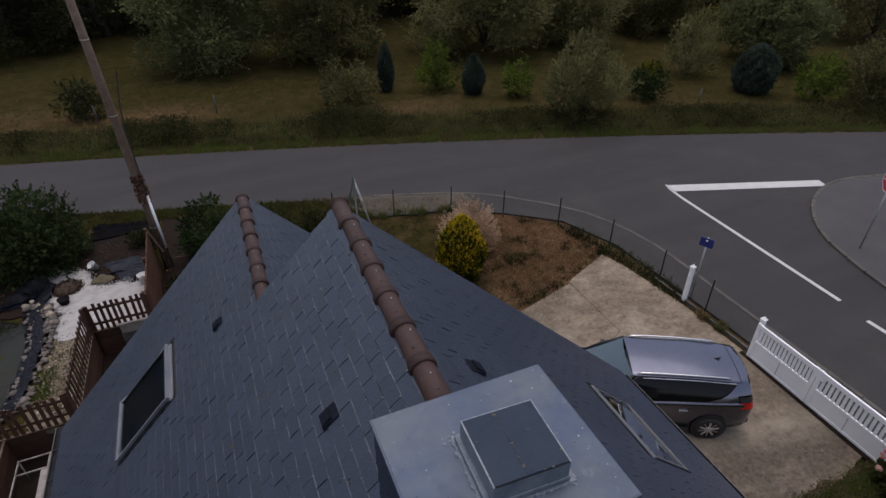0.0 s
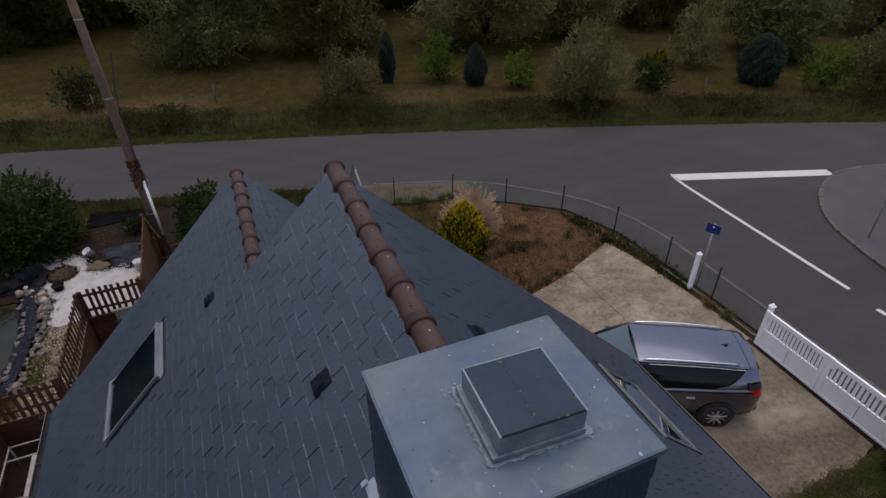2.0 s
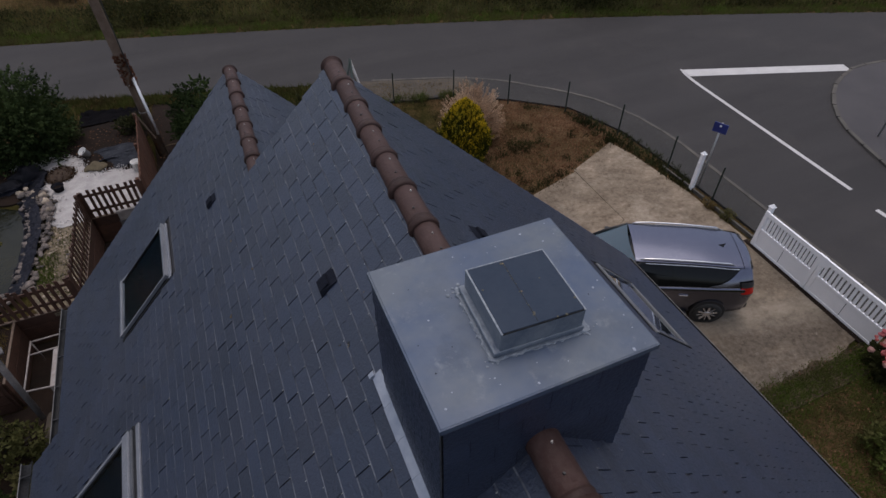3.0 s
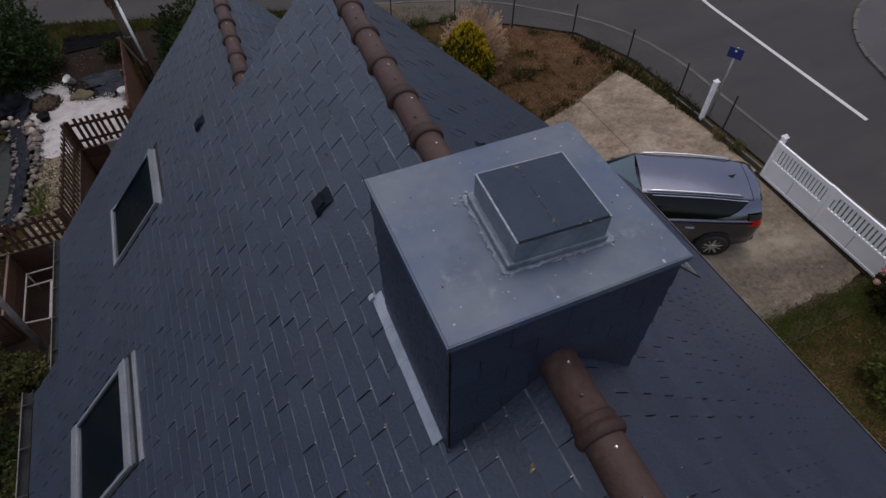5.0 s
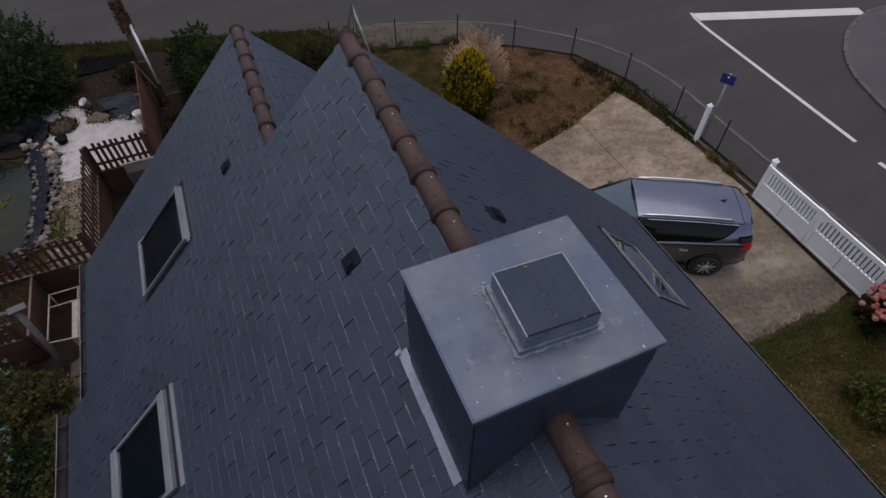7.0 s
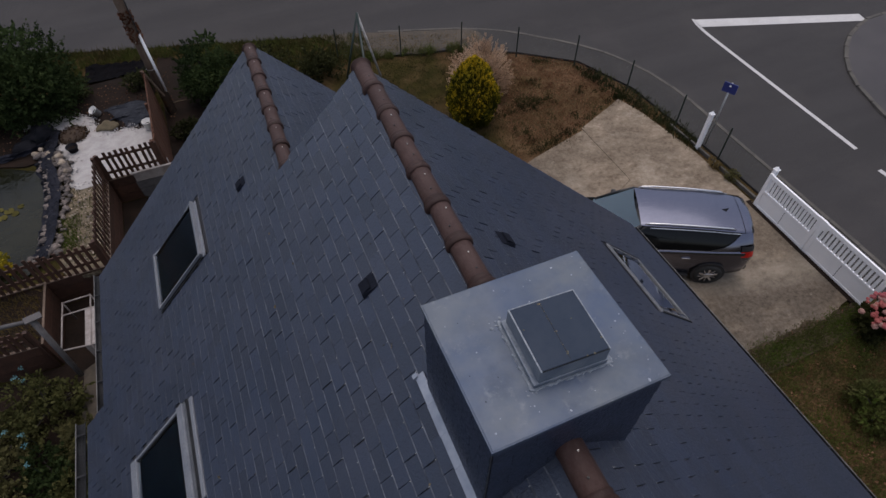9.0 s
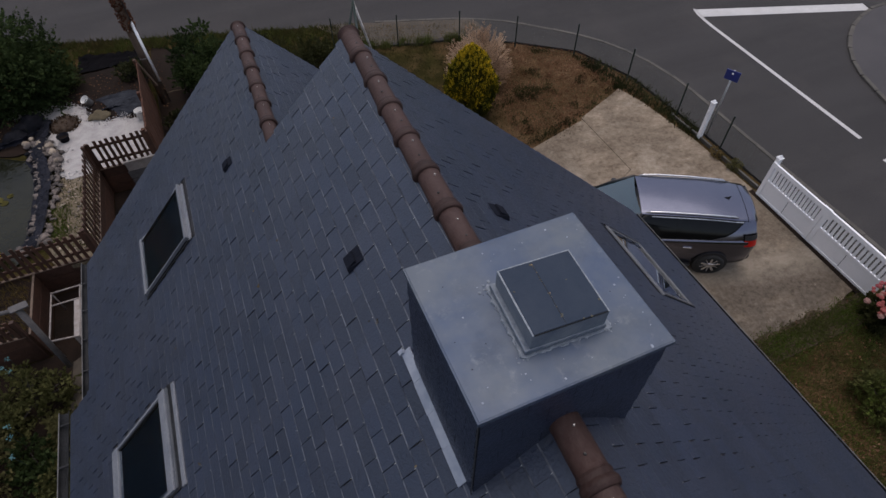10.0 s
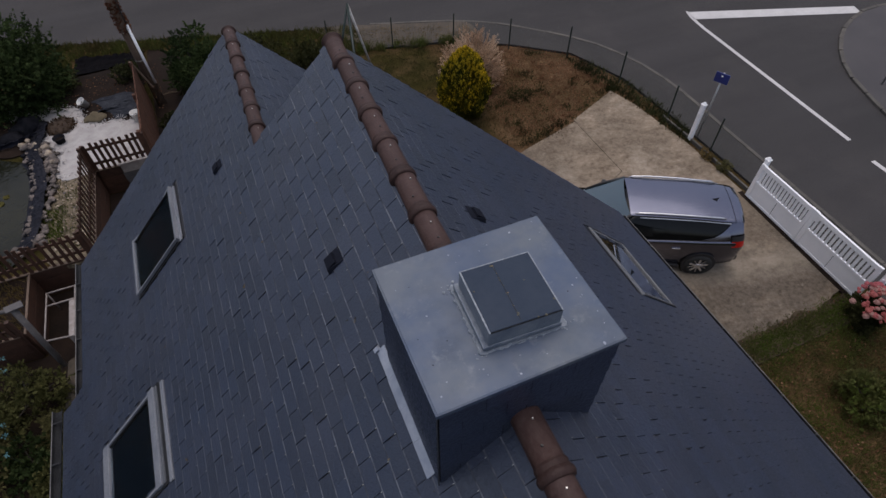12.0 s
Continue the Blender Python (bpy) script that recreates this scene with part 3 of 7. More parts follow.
gl.new(gcol, gp.inputs["Base Color"])
gp.inputs["Roughness"].default_value = 0.95
gp.inputs["Specular IOR Level"].default_value = 0.02
gb = gn.new("ShaderNodeBump")
gb.inputs["Strength"].default_value, gb.inputs["Distance"].default_value = 0.6, 0.05
gl.new(gfine, gb.inputs["Height"])
gl.new(gb.outputs[0], gp.inputs["Normal"])
ground = tagged(link_mesh("ground", gv, gf, gm, None, "", True), "dry grass and bare earth, patchy after summer", "ground", "", "structure")
da = ground.data.attributes.new("dry", "FLOAT", "POINT")
da.data.foreach_set("value", np.array(dry, np.float32))

# ---- roads ----
corner = smooth_line([(5.2, 18.75), (8.7, 17.42), (11.0, 15.45), (12.2, 13.7), (12.74, 11.5), (12.72, 8.9), (12.68, 6.9), (12.62, 3.8), (12.5, -1.0)])
side = smooth_line([(17.0, 4.5), (17.42, 7.0), (17.85, 8.5), (18.5, 9.9), (19.6, 11.1), (20.95, 11.95), (22.7, 12.4), (25.0, 11.96), (30.0, 10.4)])


def near_side(x):
    return near_edge(x) if x < 30 else float(far_edge(x)) - 3.75


rv, rf = [], []
cols = [-80, -40, -20, -15, -11, -8, -4, 0, 3, 5.2, 8, 11, 13, 15, 17, 19, 22, 26, 30, 35, 40, 60, 90]
for x in cols:
    rv += [(x, near_side(x) + (float(far_edge(x)) - near_side(x)) * u, 0.0) for u in (0, 0.5, 1)]
for i in range(len(cols) - 1):
    for k in (0, 1):
        rf.append((3 * i + k, 3 * i + 3 + k, 3 * i + 4 + k, 3 * i + 1 + k))
mouth = [tuple(p) for p in side[::-1]] + [(16.6, -30), (12.3, -30)] + [tuple(p) for p in corner[::-1]]
mouth += [(x, near_side(x)) for x in cols if 5.2 < x <= 30]
mb = bmesh.new()
mf = mb.faces.new([mb.verts.new((p[0], p[1], 0.0)) for p in mouth])
bmesh.ops.triangulate(mb, faces=[mf], ngon_method="EAR_CLIP")
mb.verts.index_update()
k0 = len(rv)
rv += [tuple(v.co) for v in mb.verts]
for f in mb.faces:
    f.normal_update()
    q = [k0 + v.index for v in f.verts]
    rf.append(tuple(q if f.normal.z > 0 else q[::-1]))
mb.free()
tagged(link_mesh("road", rv, rf, M["asphalt"]), "worn dark grey asphalt road with a junction", "road", "", "structure")
path_out = [tuple(p) for p in corner] + [(11.75, -1.0), (11.75, 8.0), (11.7, 10.0), (11.55, 12.2), (10.8, 14.2), (9.2, 15.5), (7.5, 16.5), (5.2, 17.05)]
tagged(sheet("pavement", path_out, 0.035, M["asphalt_old"]), "dark tarmac footway along the garden fence", "pavement", "", "structure")
island_out = [tuple(p) for p in side] + [(60, 0.5), (60, -30), (17.0, -30)]
tagged(sheet("pavement_corner", island_out, 0.06, M["asphalt_light"]), "pale tarmac corner footway beyond the junction", "pavement", "", "structure")
grit_out = smooth_line([(3.2, 19.28), (4.4, 18.96), (5.7, 18.5), (7.3, 17.93), (8.5, 17.4), (8.3, 16.5), (7.2, 16.75), (6.2, 16.72), (5.3, 17.15), (4.7, 17.2), (4.3, 17.9), (3.6, 18.5)], 4)
grit_out = [p + 0.09 * np.array((noise.noise((p[0] * 2, p[1] * 2, 1)), noise.noise((p[0] * 2, p[1] * 2, 5)))) for p in grit_out]
tagged(sheet("pavement_grit", [tuple(p) for p in grit_out], 0.045, M["beige"]), "sandy gritty roadside strip by the fence", "pavement", "", "structure")


def kerb_stones(name, line, label, step=0.9, width=0.11, top=0.05, mat="kerb"):
    k = tagged(new(name), label, "kerb", "", "structure")
    pts = [np.array(p[:2]) for p in line]
    lens = [0.0]
    for a, b in zip(pts, pts[1:]):
        lens.append(lens[-1] + float(np.linalg.norm(b - a)))
    n = int(lens[-1] / step)
    for i in range(n):
        s = (i + 0.5) * lens[-1] / n
        j = max(q for q in range(len(lens) - 1) if lens[q] <= s)
        u = (s - lens[j]) / (lens[j + 1] - lens[j])
        p, w = pts[j] + (pts[j + 1] - pts[j]) * u, pts[j + 1] - pts[j]
        ang = math.atan2(w[1], w[0])
        boxed("kerb_stone", (-step / 2 + 0.002, -width / 2, -0.2), (step / 2 - 0.002, width / 2, top + rng.uniform(-0.006, 0.006)), M[mat], k, "", 0.012, Matrix.Translation((p[0], p[1], 0)) @ Matrix.Rotation(ang, 4, "Z"))
    return k


kerb_stones("kerb", corner, "low pale concrete kerb along the footway")
kerb_stones("kerb_corner", side, "pale sandy kerb round the corner footway", 0.8, 0.13, 0.075)


def marking(name, outline, label):
    return tagged(sheet(name, outline, 0.005, M["marking"], None, "", 0.02), label, "road marking", "", "structure")


def strip(a, b, width):
    a, b = Vector((*a, 0)), Vector((*b, 0))
    s = (b - a).normalized().cross(Vector((0, 0, 1))) * width / 2
    return [(a + s)[:2], (b + s)[:2], (b - s)[:2], (a - s)[:2]]


marking("stop_line", [(16.24, 14.92), (22.16, 12.8), (22.0, 12.32), (16.1, 14.4)], "wide white stop line, worn at one end")
marking("centre_line", [(16.27, 14.96), (16.17, 14.55), (16.1, 14.1), (16.06, 13.7), (15.665, 7.15), (15.535, 7.15), (15.93, 13.7), (15.98, 14.15), (16.06, 14.6), (16.2, 14.99)], "solid white centre line")
for y0 in (6.25, 2.3, -1.7):
    marking("centre_dash", strip((15.45 - 0.02 * (6.25 - y0), y0), (15.42 - 0.02 * (6.25 - y0), y0 - 2.6), 0.13), "short white dash of the centre line")

# driveway slabs
drive = tagged(new("driveway"), "stained pale concrete driveway in two pours", "driveway", "", "structure")
sheet("slab", [(10.8, 11.86), (11.05, 11.0), (11.32, 8.95), (11.38, 6.6), (11.35, 3.45), (10.86, 3.38), (10.4, 3.2), (9.99, 3.18), (9.5, 3.25), (9.1, 3.08), (5.0, 3.0), (5.0, 7.3), (7.6, 8.0), (8.965, 8.62), (8.965, 11.06)], 0.012, M["concrete"], drive)
sheet("slab", [(8.955, 10.98), (8.955, 8.63), (7.59, 8.01), (5.0, 7.31), (5.0, 9.6), (5.6, 9.92), (7.03, 10.44), (8.02, 10.72)], 0.006, M["concrete"], drive)
kerb_stones("edging", [(11.45, 10.2), (11.5, 8.9), (11.52, 6.7)], "thin concrete edging beside the driveway", 0.8, 0.06, 0.07)

# ---- house ----
house = thing("house", "gabled house under dark blue-grey slate roofs with brown ridge tiles", "house")


class Slope:
    """One roof plane: u runs along the ridge (world y), v down the slope, w outwards."""

    def __init__(self, ax, az, way, fall):
        k = math.hypot(1, fall)
        self.o, self.d = Vector((ax, 0, az)), Vector((way / k, 0, -fall / k))
        self.a = Vector((0, -way, 0))
        self.n, self.way, self.k = self.a.cross(self.d), way, k

    def at(self, y, v, w=0.0):
        return self.o + Vector((0, y, 0)) + self.d * v + self.n * w

    def m(self, y, v, w=0.0, turn=0.0):
        p = self.at(y, v, w)
        r = Matrix((self.a, self.d, self.n)).transposed().to_4x4()
        return Matrix.Translation(p) @ r @ Matrix.Rotation(turn, 4, "Z")

    def v_of(self, x):
        return abs(x - self.o.x) * self.k


RIDGE_X, RIDGE_Z, GABLE_Y = 1.08, 7.34, 5.12
main_left, main_right = Slope(RIDGE_X, RIDGE_Z, -1, 1.0), Slope(RIDGE_X, RIDGE_Z, 1, 0.945)
wing_left, wing_right = Slope(0.27, 6.0, -1, 1.01), Slope(0.27, 6.0, 1, 1.0)
# windows as (y0, y1, v0, v1) on their slope
WIN_L = (2.775, 3.83, 3.745, 4.97)
WIN_W = (5.98, 7.03, 1.95, 3.13)
WIN_R = (2.77, 3.88, 3.72, 4.66)


def roof_deck(name, s, y0, y1, v1, hole, label, v0=0.0):
    """The boarded plane under the slates, left open where the window sits."""
    ys, vs = [y0, y1], [v0, v1]
    if hole:
        ys, vs = [y0, hole[0] + 0.06, hole[1] - 0.06, y1], [v0, hole[2] + 0.06, hole[3] - 0.06, v1]
    verts, faces = [], []
    for i in range(len(ys) - 1):
        for j in range(len(vs) - 1):
            if hole and i == 1 and j == 1:
                continue
            b = len(verts)
            verts += [s.at(y, v, w) for w in (0.0, -0.12) for y, v in ((ys[i], vs[j]), (ys[i + 1], vs[j]), (ys[i + 1], vs[j + 1]), (ys[i], vs[j + 1]))]
            faces += [tuple(b + k for k in q) for q in ((0, 1, 2, 3), (7, 6, 5, 4), (0, 4, 5, 1), (1, 5, 6, 2), (2, 6, 7, 3), (3, 7, 4, 0))]
    deck = link_mesh(name, verts, faces, M["under"], house, label)
    bm = bmesh.new()
    bm.from_mesh(deck.data)
    bmesh.ops.remove_doubles(bm, verts=bm.verts, dist=0.001)
    bm.to_mesh(deck.data)
    bm.free()
    return deck


decks = {
    "ml": roof_deck("roof", main_left, -4.2, GABLE_Y, main_left.v_of(-3.34), WIN_L, "slate roof slope with a window, one vent and a chimney"),
    "mr": roof_deck("roof", main_right, -4.2, GABLE_Y + 0.15, main_right.v_of(5.73), WIN_R, "slate roof slope facing the driveway", 0.09),
    "wl": roof_deck("roof", wing_left, GABLE_Y + 0.02, 8.46, 5.13, WIN_W, "lower slate roof slope of the wing"),
    "wr": roof_deck("roof", wing_right, GABLE_Y + 0.21, 8.61, wing_right.v_of(3.8), None, "far slate slope of the wing", 0.09),
}


def gable_walls(name, x0, x1, y0, y1, ax, az, fl, fr, label):
    """Outer and inner faces of four walls with gables under the slopes."""
    verts, faces = [], []
    for inset in (0.0, 0.25):
        a, b, c, d = x0 + inset, x1 - inset, y0 + inset, y1 - inset
        drop = 0.17 + inset * 0.3
        for y in (c, d):
            verts += [(a, y, -0.05), (b, y, -0.05), (b, y, az - drop - (b - ax) * fr), (ax, y, az - drop), (a, y, az - drop - (ax - a) * fl)]
    for k in (0, 10):
        q = [(0, 1, 2, 3, 4), (9, 8, 7, 6, 5), (0, 4, 9, 5), (1, 6, 7, 2)]
        faces += [tuple(k + i for i in (f if k == 0 else f[::-1])) for f in q]
    return link_mesh(name, verts, faces, M["render_wall"], house, label)


gable_walls("wall", -3.05, 5.35, -3.9, 4.85, RIDGE_X, RIDGE_Z, 1.0, 0.945, "beige rendered wall")
gable_walls("wall", -2.85, 3.4, 4.87, 8.2, 0.27, 6.0, 1.01, 1.0, "beige rendered wall of the wing")

# window units
def roof_window(s, win, label, top=0.12, strip=0.0, ajar=0.0, rise=0.05, side=0.03, foot=0.1, paint="grey_paint", pane="glass"):
    """A roof window; top, side and foot: how wide its covers are; strip: a second cover up the slope; ajar: how far the sash is off its frame."""
    y0, y1, v0, v1 = win
    hub = tagged(new("roof_window"), label)
    hub.parent = house
    mid = (v0 + v1) / 2

    def piece(name, ya, yb, va, vb, w0, w1, mat, lab="", wa=0.0, wb=0.0, bevel=0.005):
        """A bar on the slope; wa and wb lift its upper and lower end."""
        bm = bmesh.new()
        lo, hi = (min(-s.way * ya, -s.way * yb), va, w0), (max(-s.way * ya, -s.way * yb), vb, w1)
        box(bm, lo, hi, bevel)
        for v in bm.verts:
            v.co.z += wa + (wb - wa) * (v.co.y - va) / (vb - va)
        ob = part(name, bm, mat, hub, lab)
        ob.matrix_basis = s.m(0, 0)
        return ob

    for a, b in ((y0 - 0.035, y0), (y1, y1 + 0.035)):
        piece("flashing", a, b, v0 - 0.06, v1 + 0.05, 0.012, 0.026, M["gutter"], "dark side flashing")
    piece("flashing", y0, y1, v1, v1 + 0.05, 0.012, 0.022, M["gutter"], "dark foot flashing")
    if strip:
        piece("flashing", y0 - 0.02, y1 + 0.02, v0 - strip + 0.05, v0, 0.012, 0.02, M["gutter"], "dark gutter above the sash")
        piece("top_flashing", y0 - 0.05, y1 - 0.01, v0 - strip, v0 - strip + 0.055, 0.012, 0.034, M[paint], "narrow pale strip above the window")
        piece("hood_edge", y0 - 0.01, y1 + 0.01, v0 - 0.035, v0 + 0.01, 0.012, rise - 0.012, M["grey_shade"], "darker lower fold of the hood")
    piece("top_cover", y0 - 0.012, y1 + 0.012, v0, v0 + top, -0.03, rise + 0.006, M[paint], "pale grey top cover", ajar, ajar * 0.6)
    for a, b, far in ((y0, y0 + side, 0), (y1 - side, y1, 1)):
        bend = ajar * (-1.3 if far else 1)
        piece("side_cover", a - far * ajar * 0.4, b, v0 + top + 0.002, mid, 0.0, rise, M[paint], "", ajar, bend)
        piece("side_cover", a - far * ajar * 0.4, b, mid, v1 - foot, 0.0, rise, M[paint], "", bend, ajar)
    piece("foot_cover", y0 - 0.006, y1 + 0.006, v1 - foot + 0.002, v1, 0.0, rise + 0.004, M[paint], "", ajar, ajar)
    piece("gasket", y0 + side, y0 + side + 0.016, v0 + top, v1 - foot, -0.1, rise - 0.014, M["gutter"], "", ajar, ajar)
    piece("gasket", y1 - side - 0.016, y1 - side, v0 + top, v1 - foot, -0.1, rise - 0.014, M["gutter"], "", ajar, ajar)
    piece("pane", y0 + side + 0.016, y1 - side - 0.016, v0 + top, v1 - foot, rise - 0.03, rise - 0.022, M[pane], "dark reflecting window glass", ajar, ajar, 0.001)
    # added sheet close under the pane, standing in for the room's darkness
    piece("blind", y0 + side, y1 - side, v0 + top, v1 - foot, rise - 0.062, rise - 0.05, M["dark_room"], "near-black sheet standing for the unlit room behind the glass", ajar, ajar, 0.001)
    return hub


roof_window(main_left, WIN_L, "large roof window in a pale grey frame, closed", 0.11, 0.17, 0.0, 0.05, 0.03, 0.13)
roof_window(wing_left, WIN_W, "roof window on the wing, its sash slightly ajar", 0.06, 0.045, 0.034, 0.045, 0.022, 0.045)
roof_window(main_right, WIN_R, "roof window reflecting the sky above the driveway", 0.035, 0.07, 0.0, 0.024, 0.02, 0.032, "frame_grey", "sky_glass")


def roof_vent(s, y, v):
    """A small hooded vent slate with a dark mouth."""
    hub = tagged(new("roof_vent"), "small dark metal roof vent")
    hub.parent = house
    hub.matrix_basis = s.m(y, v)
    w, l, h = 0.075, 0.18, 0.045
    verts = [(-w, -l / 2, 0.014), (w, -l / 2, 0.014), (w, l / 2, 0.014), (-w, l / 2, 0.014), (-w * 0.8, l * 0.3, h), (w * 0.8, l * 0.3, h), (w * 0.8, l * 0.38, h), (-w * 0.8, l * 0.38, h)]
    link_mesh("hood", verts, [(0, 1, 5, 4), (0, 4, 7, 3), (1, 2, 6, 5), (4, 5, 6, 7), (7, 6, 2, 3)], M["black"], hub)
    # solid black block in place of the darkness inside the open mouth
    boxed("mouth", (-w * 0.72, -0.03, h * 0.5), (w * 0.72, 0.066, h + 0.003), M["black"], hub, "black block standing for the vent's dark opening", 0.003)
    hub["label"] = "small dark roof vent among the slates"
    return hub


roof_vent(main_left, 3.04, main_left.v_of(0.47))
roof_vent(wing_left, 6.27, wing_left.v_of(-0.36))
roof_vent(main_right, 2.98, main_right.v_of(1.64))


# ridge tiles
def ridge_tile_mesh(r=0.0865, length=0.43):
    """A half-round tile with a rolled collar at its lower end."""
    prof = [(0.0, r * 1.08), (0.008, r * 1.15), (0.025, r * 1.215), (0.042, r * 1.2), (0.055, r * 1.1), (0.064, r * 1.06), (0.08, r * 1.1), (0.092, r * 1.06), (0.1, r), (0.25, r * 0.985), (length, r * 0.95)]
    verts, faces = [], []
    sides = 16
    for y, rad in prof:
        for k in range(sides + 1):
            a = math.pi * (-0.08 + 1.16 * k / sides)
            verts.append((math.cos(a) * rad, y, math.sin(a) * rad * 0.95))
    for i in range(len(prof) - 1):
        for k in range(sides):
            q = i * (sides + 1) + k
            faces.append((q, q + 1, q + sides + 2, q + sides + 1))
    faces.append(tuple(range(sides + 1))[::-1])
    me = bpy.data.meshes.new("ridge_tile")
    me.from_pydata(verts, [], faces)
    me.materials.append(M["terracotta"])
    me.materials.append(M["terracotta_dark"])
    me.polygons.foreach_set("material_index", [int(i < 8 * sides) for i in range(len(faces) - 1)] + [1])
    me.shade_smooth()
    return me


def knob_mesh(name, radius, height, mat):
    bm = bmesh.new()
    bmesh.ops.create_cone(bm, cap_ends=True, segments=8, radius1=radius, radius2=radius * 0.7, depth=height)
    me = bpy.data.meshes.new(name)
    bm.to_mesh(me)
    bm.free()
    me.materials.append(mat)
    return me


TILE = ridge_tile_mesh()
HOLE = knob_mesh("nail_hole", 0.0085, 0.006, M["plastic_black"])
SCREW = knob_mesh("screw", 0.0065, 0.012, M["hook"])


def ridge(x, z, y0, n, step, wander, lean=0.024):
    """n tiles from y0 on; x is the ridge's place at y = 0, and lean its drift along y."""
    for i in range(n):
        y = y0 + i * step
        tile = new("ridge_tile", TILE)
        tile.parent = house
        tile.matrix_basis = Matrix.Translation((x + lean * y + rng.normal(0, wander), y, z + rng.normal(0, wander))) @ Matrix.Rotation(-lean + rng.normal(0, 0.008), 4, "Z") @ Matrix.Rotation(rng.normal(0, 0.008), 4, "X")
        hole = new("nail_hole", HOLE)
        hole.parent = tile
        hole.location = (rng.normal(0, 0.012), 0.15 + rng.uniform(-0.02, 0.02), 0.0835)
        if rng.uniform() < 0.8:
            screw = new("screw", SCREW)
            screw.parent = tile
            screw.location = (rng.normal(0.005, 0.01), 0.3 + rng.uniform(-0.015, 0.03), 0.084)
    end = new("ridge_end", TILE)
    end.parent = house
    y = y0 + n * step
    end.matrix_basis = Matrix.Translation((x + lean * y, y + 0.05, z)) @ Matrix.Rotation(math.pi - lean, 4, "Z") @ Matrix.Diagonal((1, 0.35, 1, 1))


ridge(1.022, RIDGE_Z - 0.01, 1.84, 8, 0.408, 0.003)
ridge(1.015, RIDGE_Z + 0.0, -4.13, 14, 0.377, 0.003)
ridge(0.1, 6.0, 5.16, 8, 0.397, 0.003)


# gutters: a half-round channel under each eave
def gutter(x, z, y0, y1, r=0.062):
    verts, faces = [], []
    for y in (y0, y1):
        for rad in (r, r - 0.006):
            for k in range(9):
                a = math.pi + math.pi * k / 8
                verts.append((x + math.cos(a) * rad, y, z + math.sin(a) * rad))
    for k in range(8):
        faces += [(k, k + 1, k + 19, k + 18), (k + 9, k + 27, k + 28, k + 10)]
    faces += [(0, 18, 27, 9), (8, 17, 35, 26)]
    faces += [(k, k + 9, k + 10, k + 1) for k in range(8)] + [(k + 18, k + 19, k + 28, k + 27) for k in range(8)]
    g = link_mesh("gutter", verts, faces, M["gutter"], house, "weathered zinc gutter", True)
    out = x + math.copysign(r - 0.003, x)
    tubed("lip", [(out, y0, z + 0.004), (out, y1, z + 0.004)], 0.007, M["zinc_lip"], g, "rolled pale zinc lip", 6)
    for y in np.arange(y0 + 0.3, y1, 0.6):
        boxed("bracket", (x - r - 0.006, y - 0.012, z - 0.01), (x + r + 0.004, y + 0.012, z + 0.004), M["gutter"], g, "", 0.001)


gutter(-3.49, 2.80, -4.2, 5.3)
gutter(-3.41, 2.33, 5.32, 8.52)
gutter(5.835, 2.80, -4.2, 5.3)

# chimney
chim = tagged(new("chimney"), "square slate-clad chimney with a zinc cap")
chim.parent = house
CX0, CX1, CY0, CY1, CZ = 0.565, 1.515, 1.15, 1.98, 7.772
boxed("core", (CX0, CY0, 5.9), (CX1, CY1, CZ), M["under"], chim, "dark slate-hung body")
bmc = bmesh.new()
box(bmc, (0.548, 1.128, CZ), (1.532, 2.002, 7.80), 0.006)
part("cap", bmc, M["zinc"], chim, "folded grey zinc cap sheet, spotted")
for lo, hi in (((0.544, 1.124, 7.766), (1.536, 1.130, 7.797)), ((0.544, 2.0, 7.766), (1.536, 2.006, 7.797)), ((0.542, 1.124, 7.766), (0.549, 2.006, 7.797)), ((1.531, 1.124, 7.766), (1.538, 2.006, 7.797))):
    boxed("drip_edge", lo, hi, M["zinc"], chim, "", 0.002)
# stepped flue block with soldered base, set slightly askew on the cap
FLUE = Matrix.Translation((1.091, 1.511, 0)) @ Matrix.Rotation(radians(-2.8), 4, "Z")
bmf = bmesh.new()
box(bmf, (-0.228, -0.205, 7.80), (0.228, 0.215, 7.808), 0.003)
box(bmf, (-0.216, -0.196, 7.807), (0.2, 0.203, 7.838), 0.01)
bmesh.ops.transform(bmf, matrix=FLUE, verts=bmf.verts)
part("flue_base", bmf, M["zinc_worn"], chim, "stepped zinc base with solder seam")
bead = []
for i in range(110):
    t = i / 110 * 4
    e, f = int(t), t - int(t)
    p = [(-0.228 + 0.456 * f, -0.205), (0.228, -0.205 + 0.42 * f), (0.228 - 0.456 * f, 0.215), (-0.228, 0.215 - 0.42 * f)][e]
    bead.append(FLUE @ Vector((p[0] + rng.normal(0, 0.005), p[1] + rng.normal(0, 0.005), 7.803)))
bead.append(bead[0])
M["solder"] = surface("solder", (0.13, 0.16, 0.2), (0.27, 0.3, 0.33), 0.55, 30, 70)
tubed("solder_seam", bead, [0.002 + abs(rng.normal(0, 0.0045)) for _ in bead], M["solder"], chim, "lumpy pale solder seam", 6)
for i in range(46):
    c = ((-0.225, 0.205), (-0.215, -0.2), (0.215, -0.2), (0.2, 0.2))[i % 4]
    bml = bmesh.new()
    p = FLUE @ Vector((c[0] + rng.normal(0, 0.022), c[1] + rng.normal(0, 0.018), 7.803))
    bmesh.ops.create_icosphere(bml, subdivisions=1, radius=rng.uniform(0.003, 0.011), matrix=Matrix.Translation(p) @ Matrix.Diagonal((1, 1, 0.3, 1)))
    part("solder_lump", bml, M["solder"], chim)
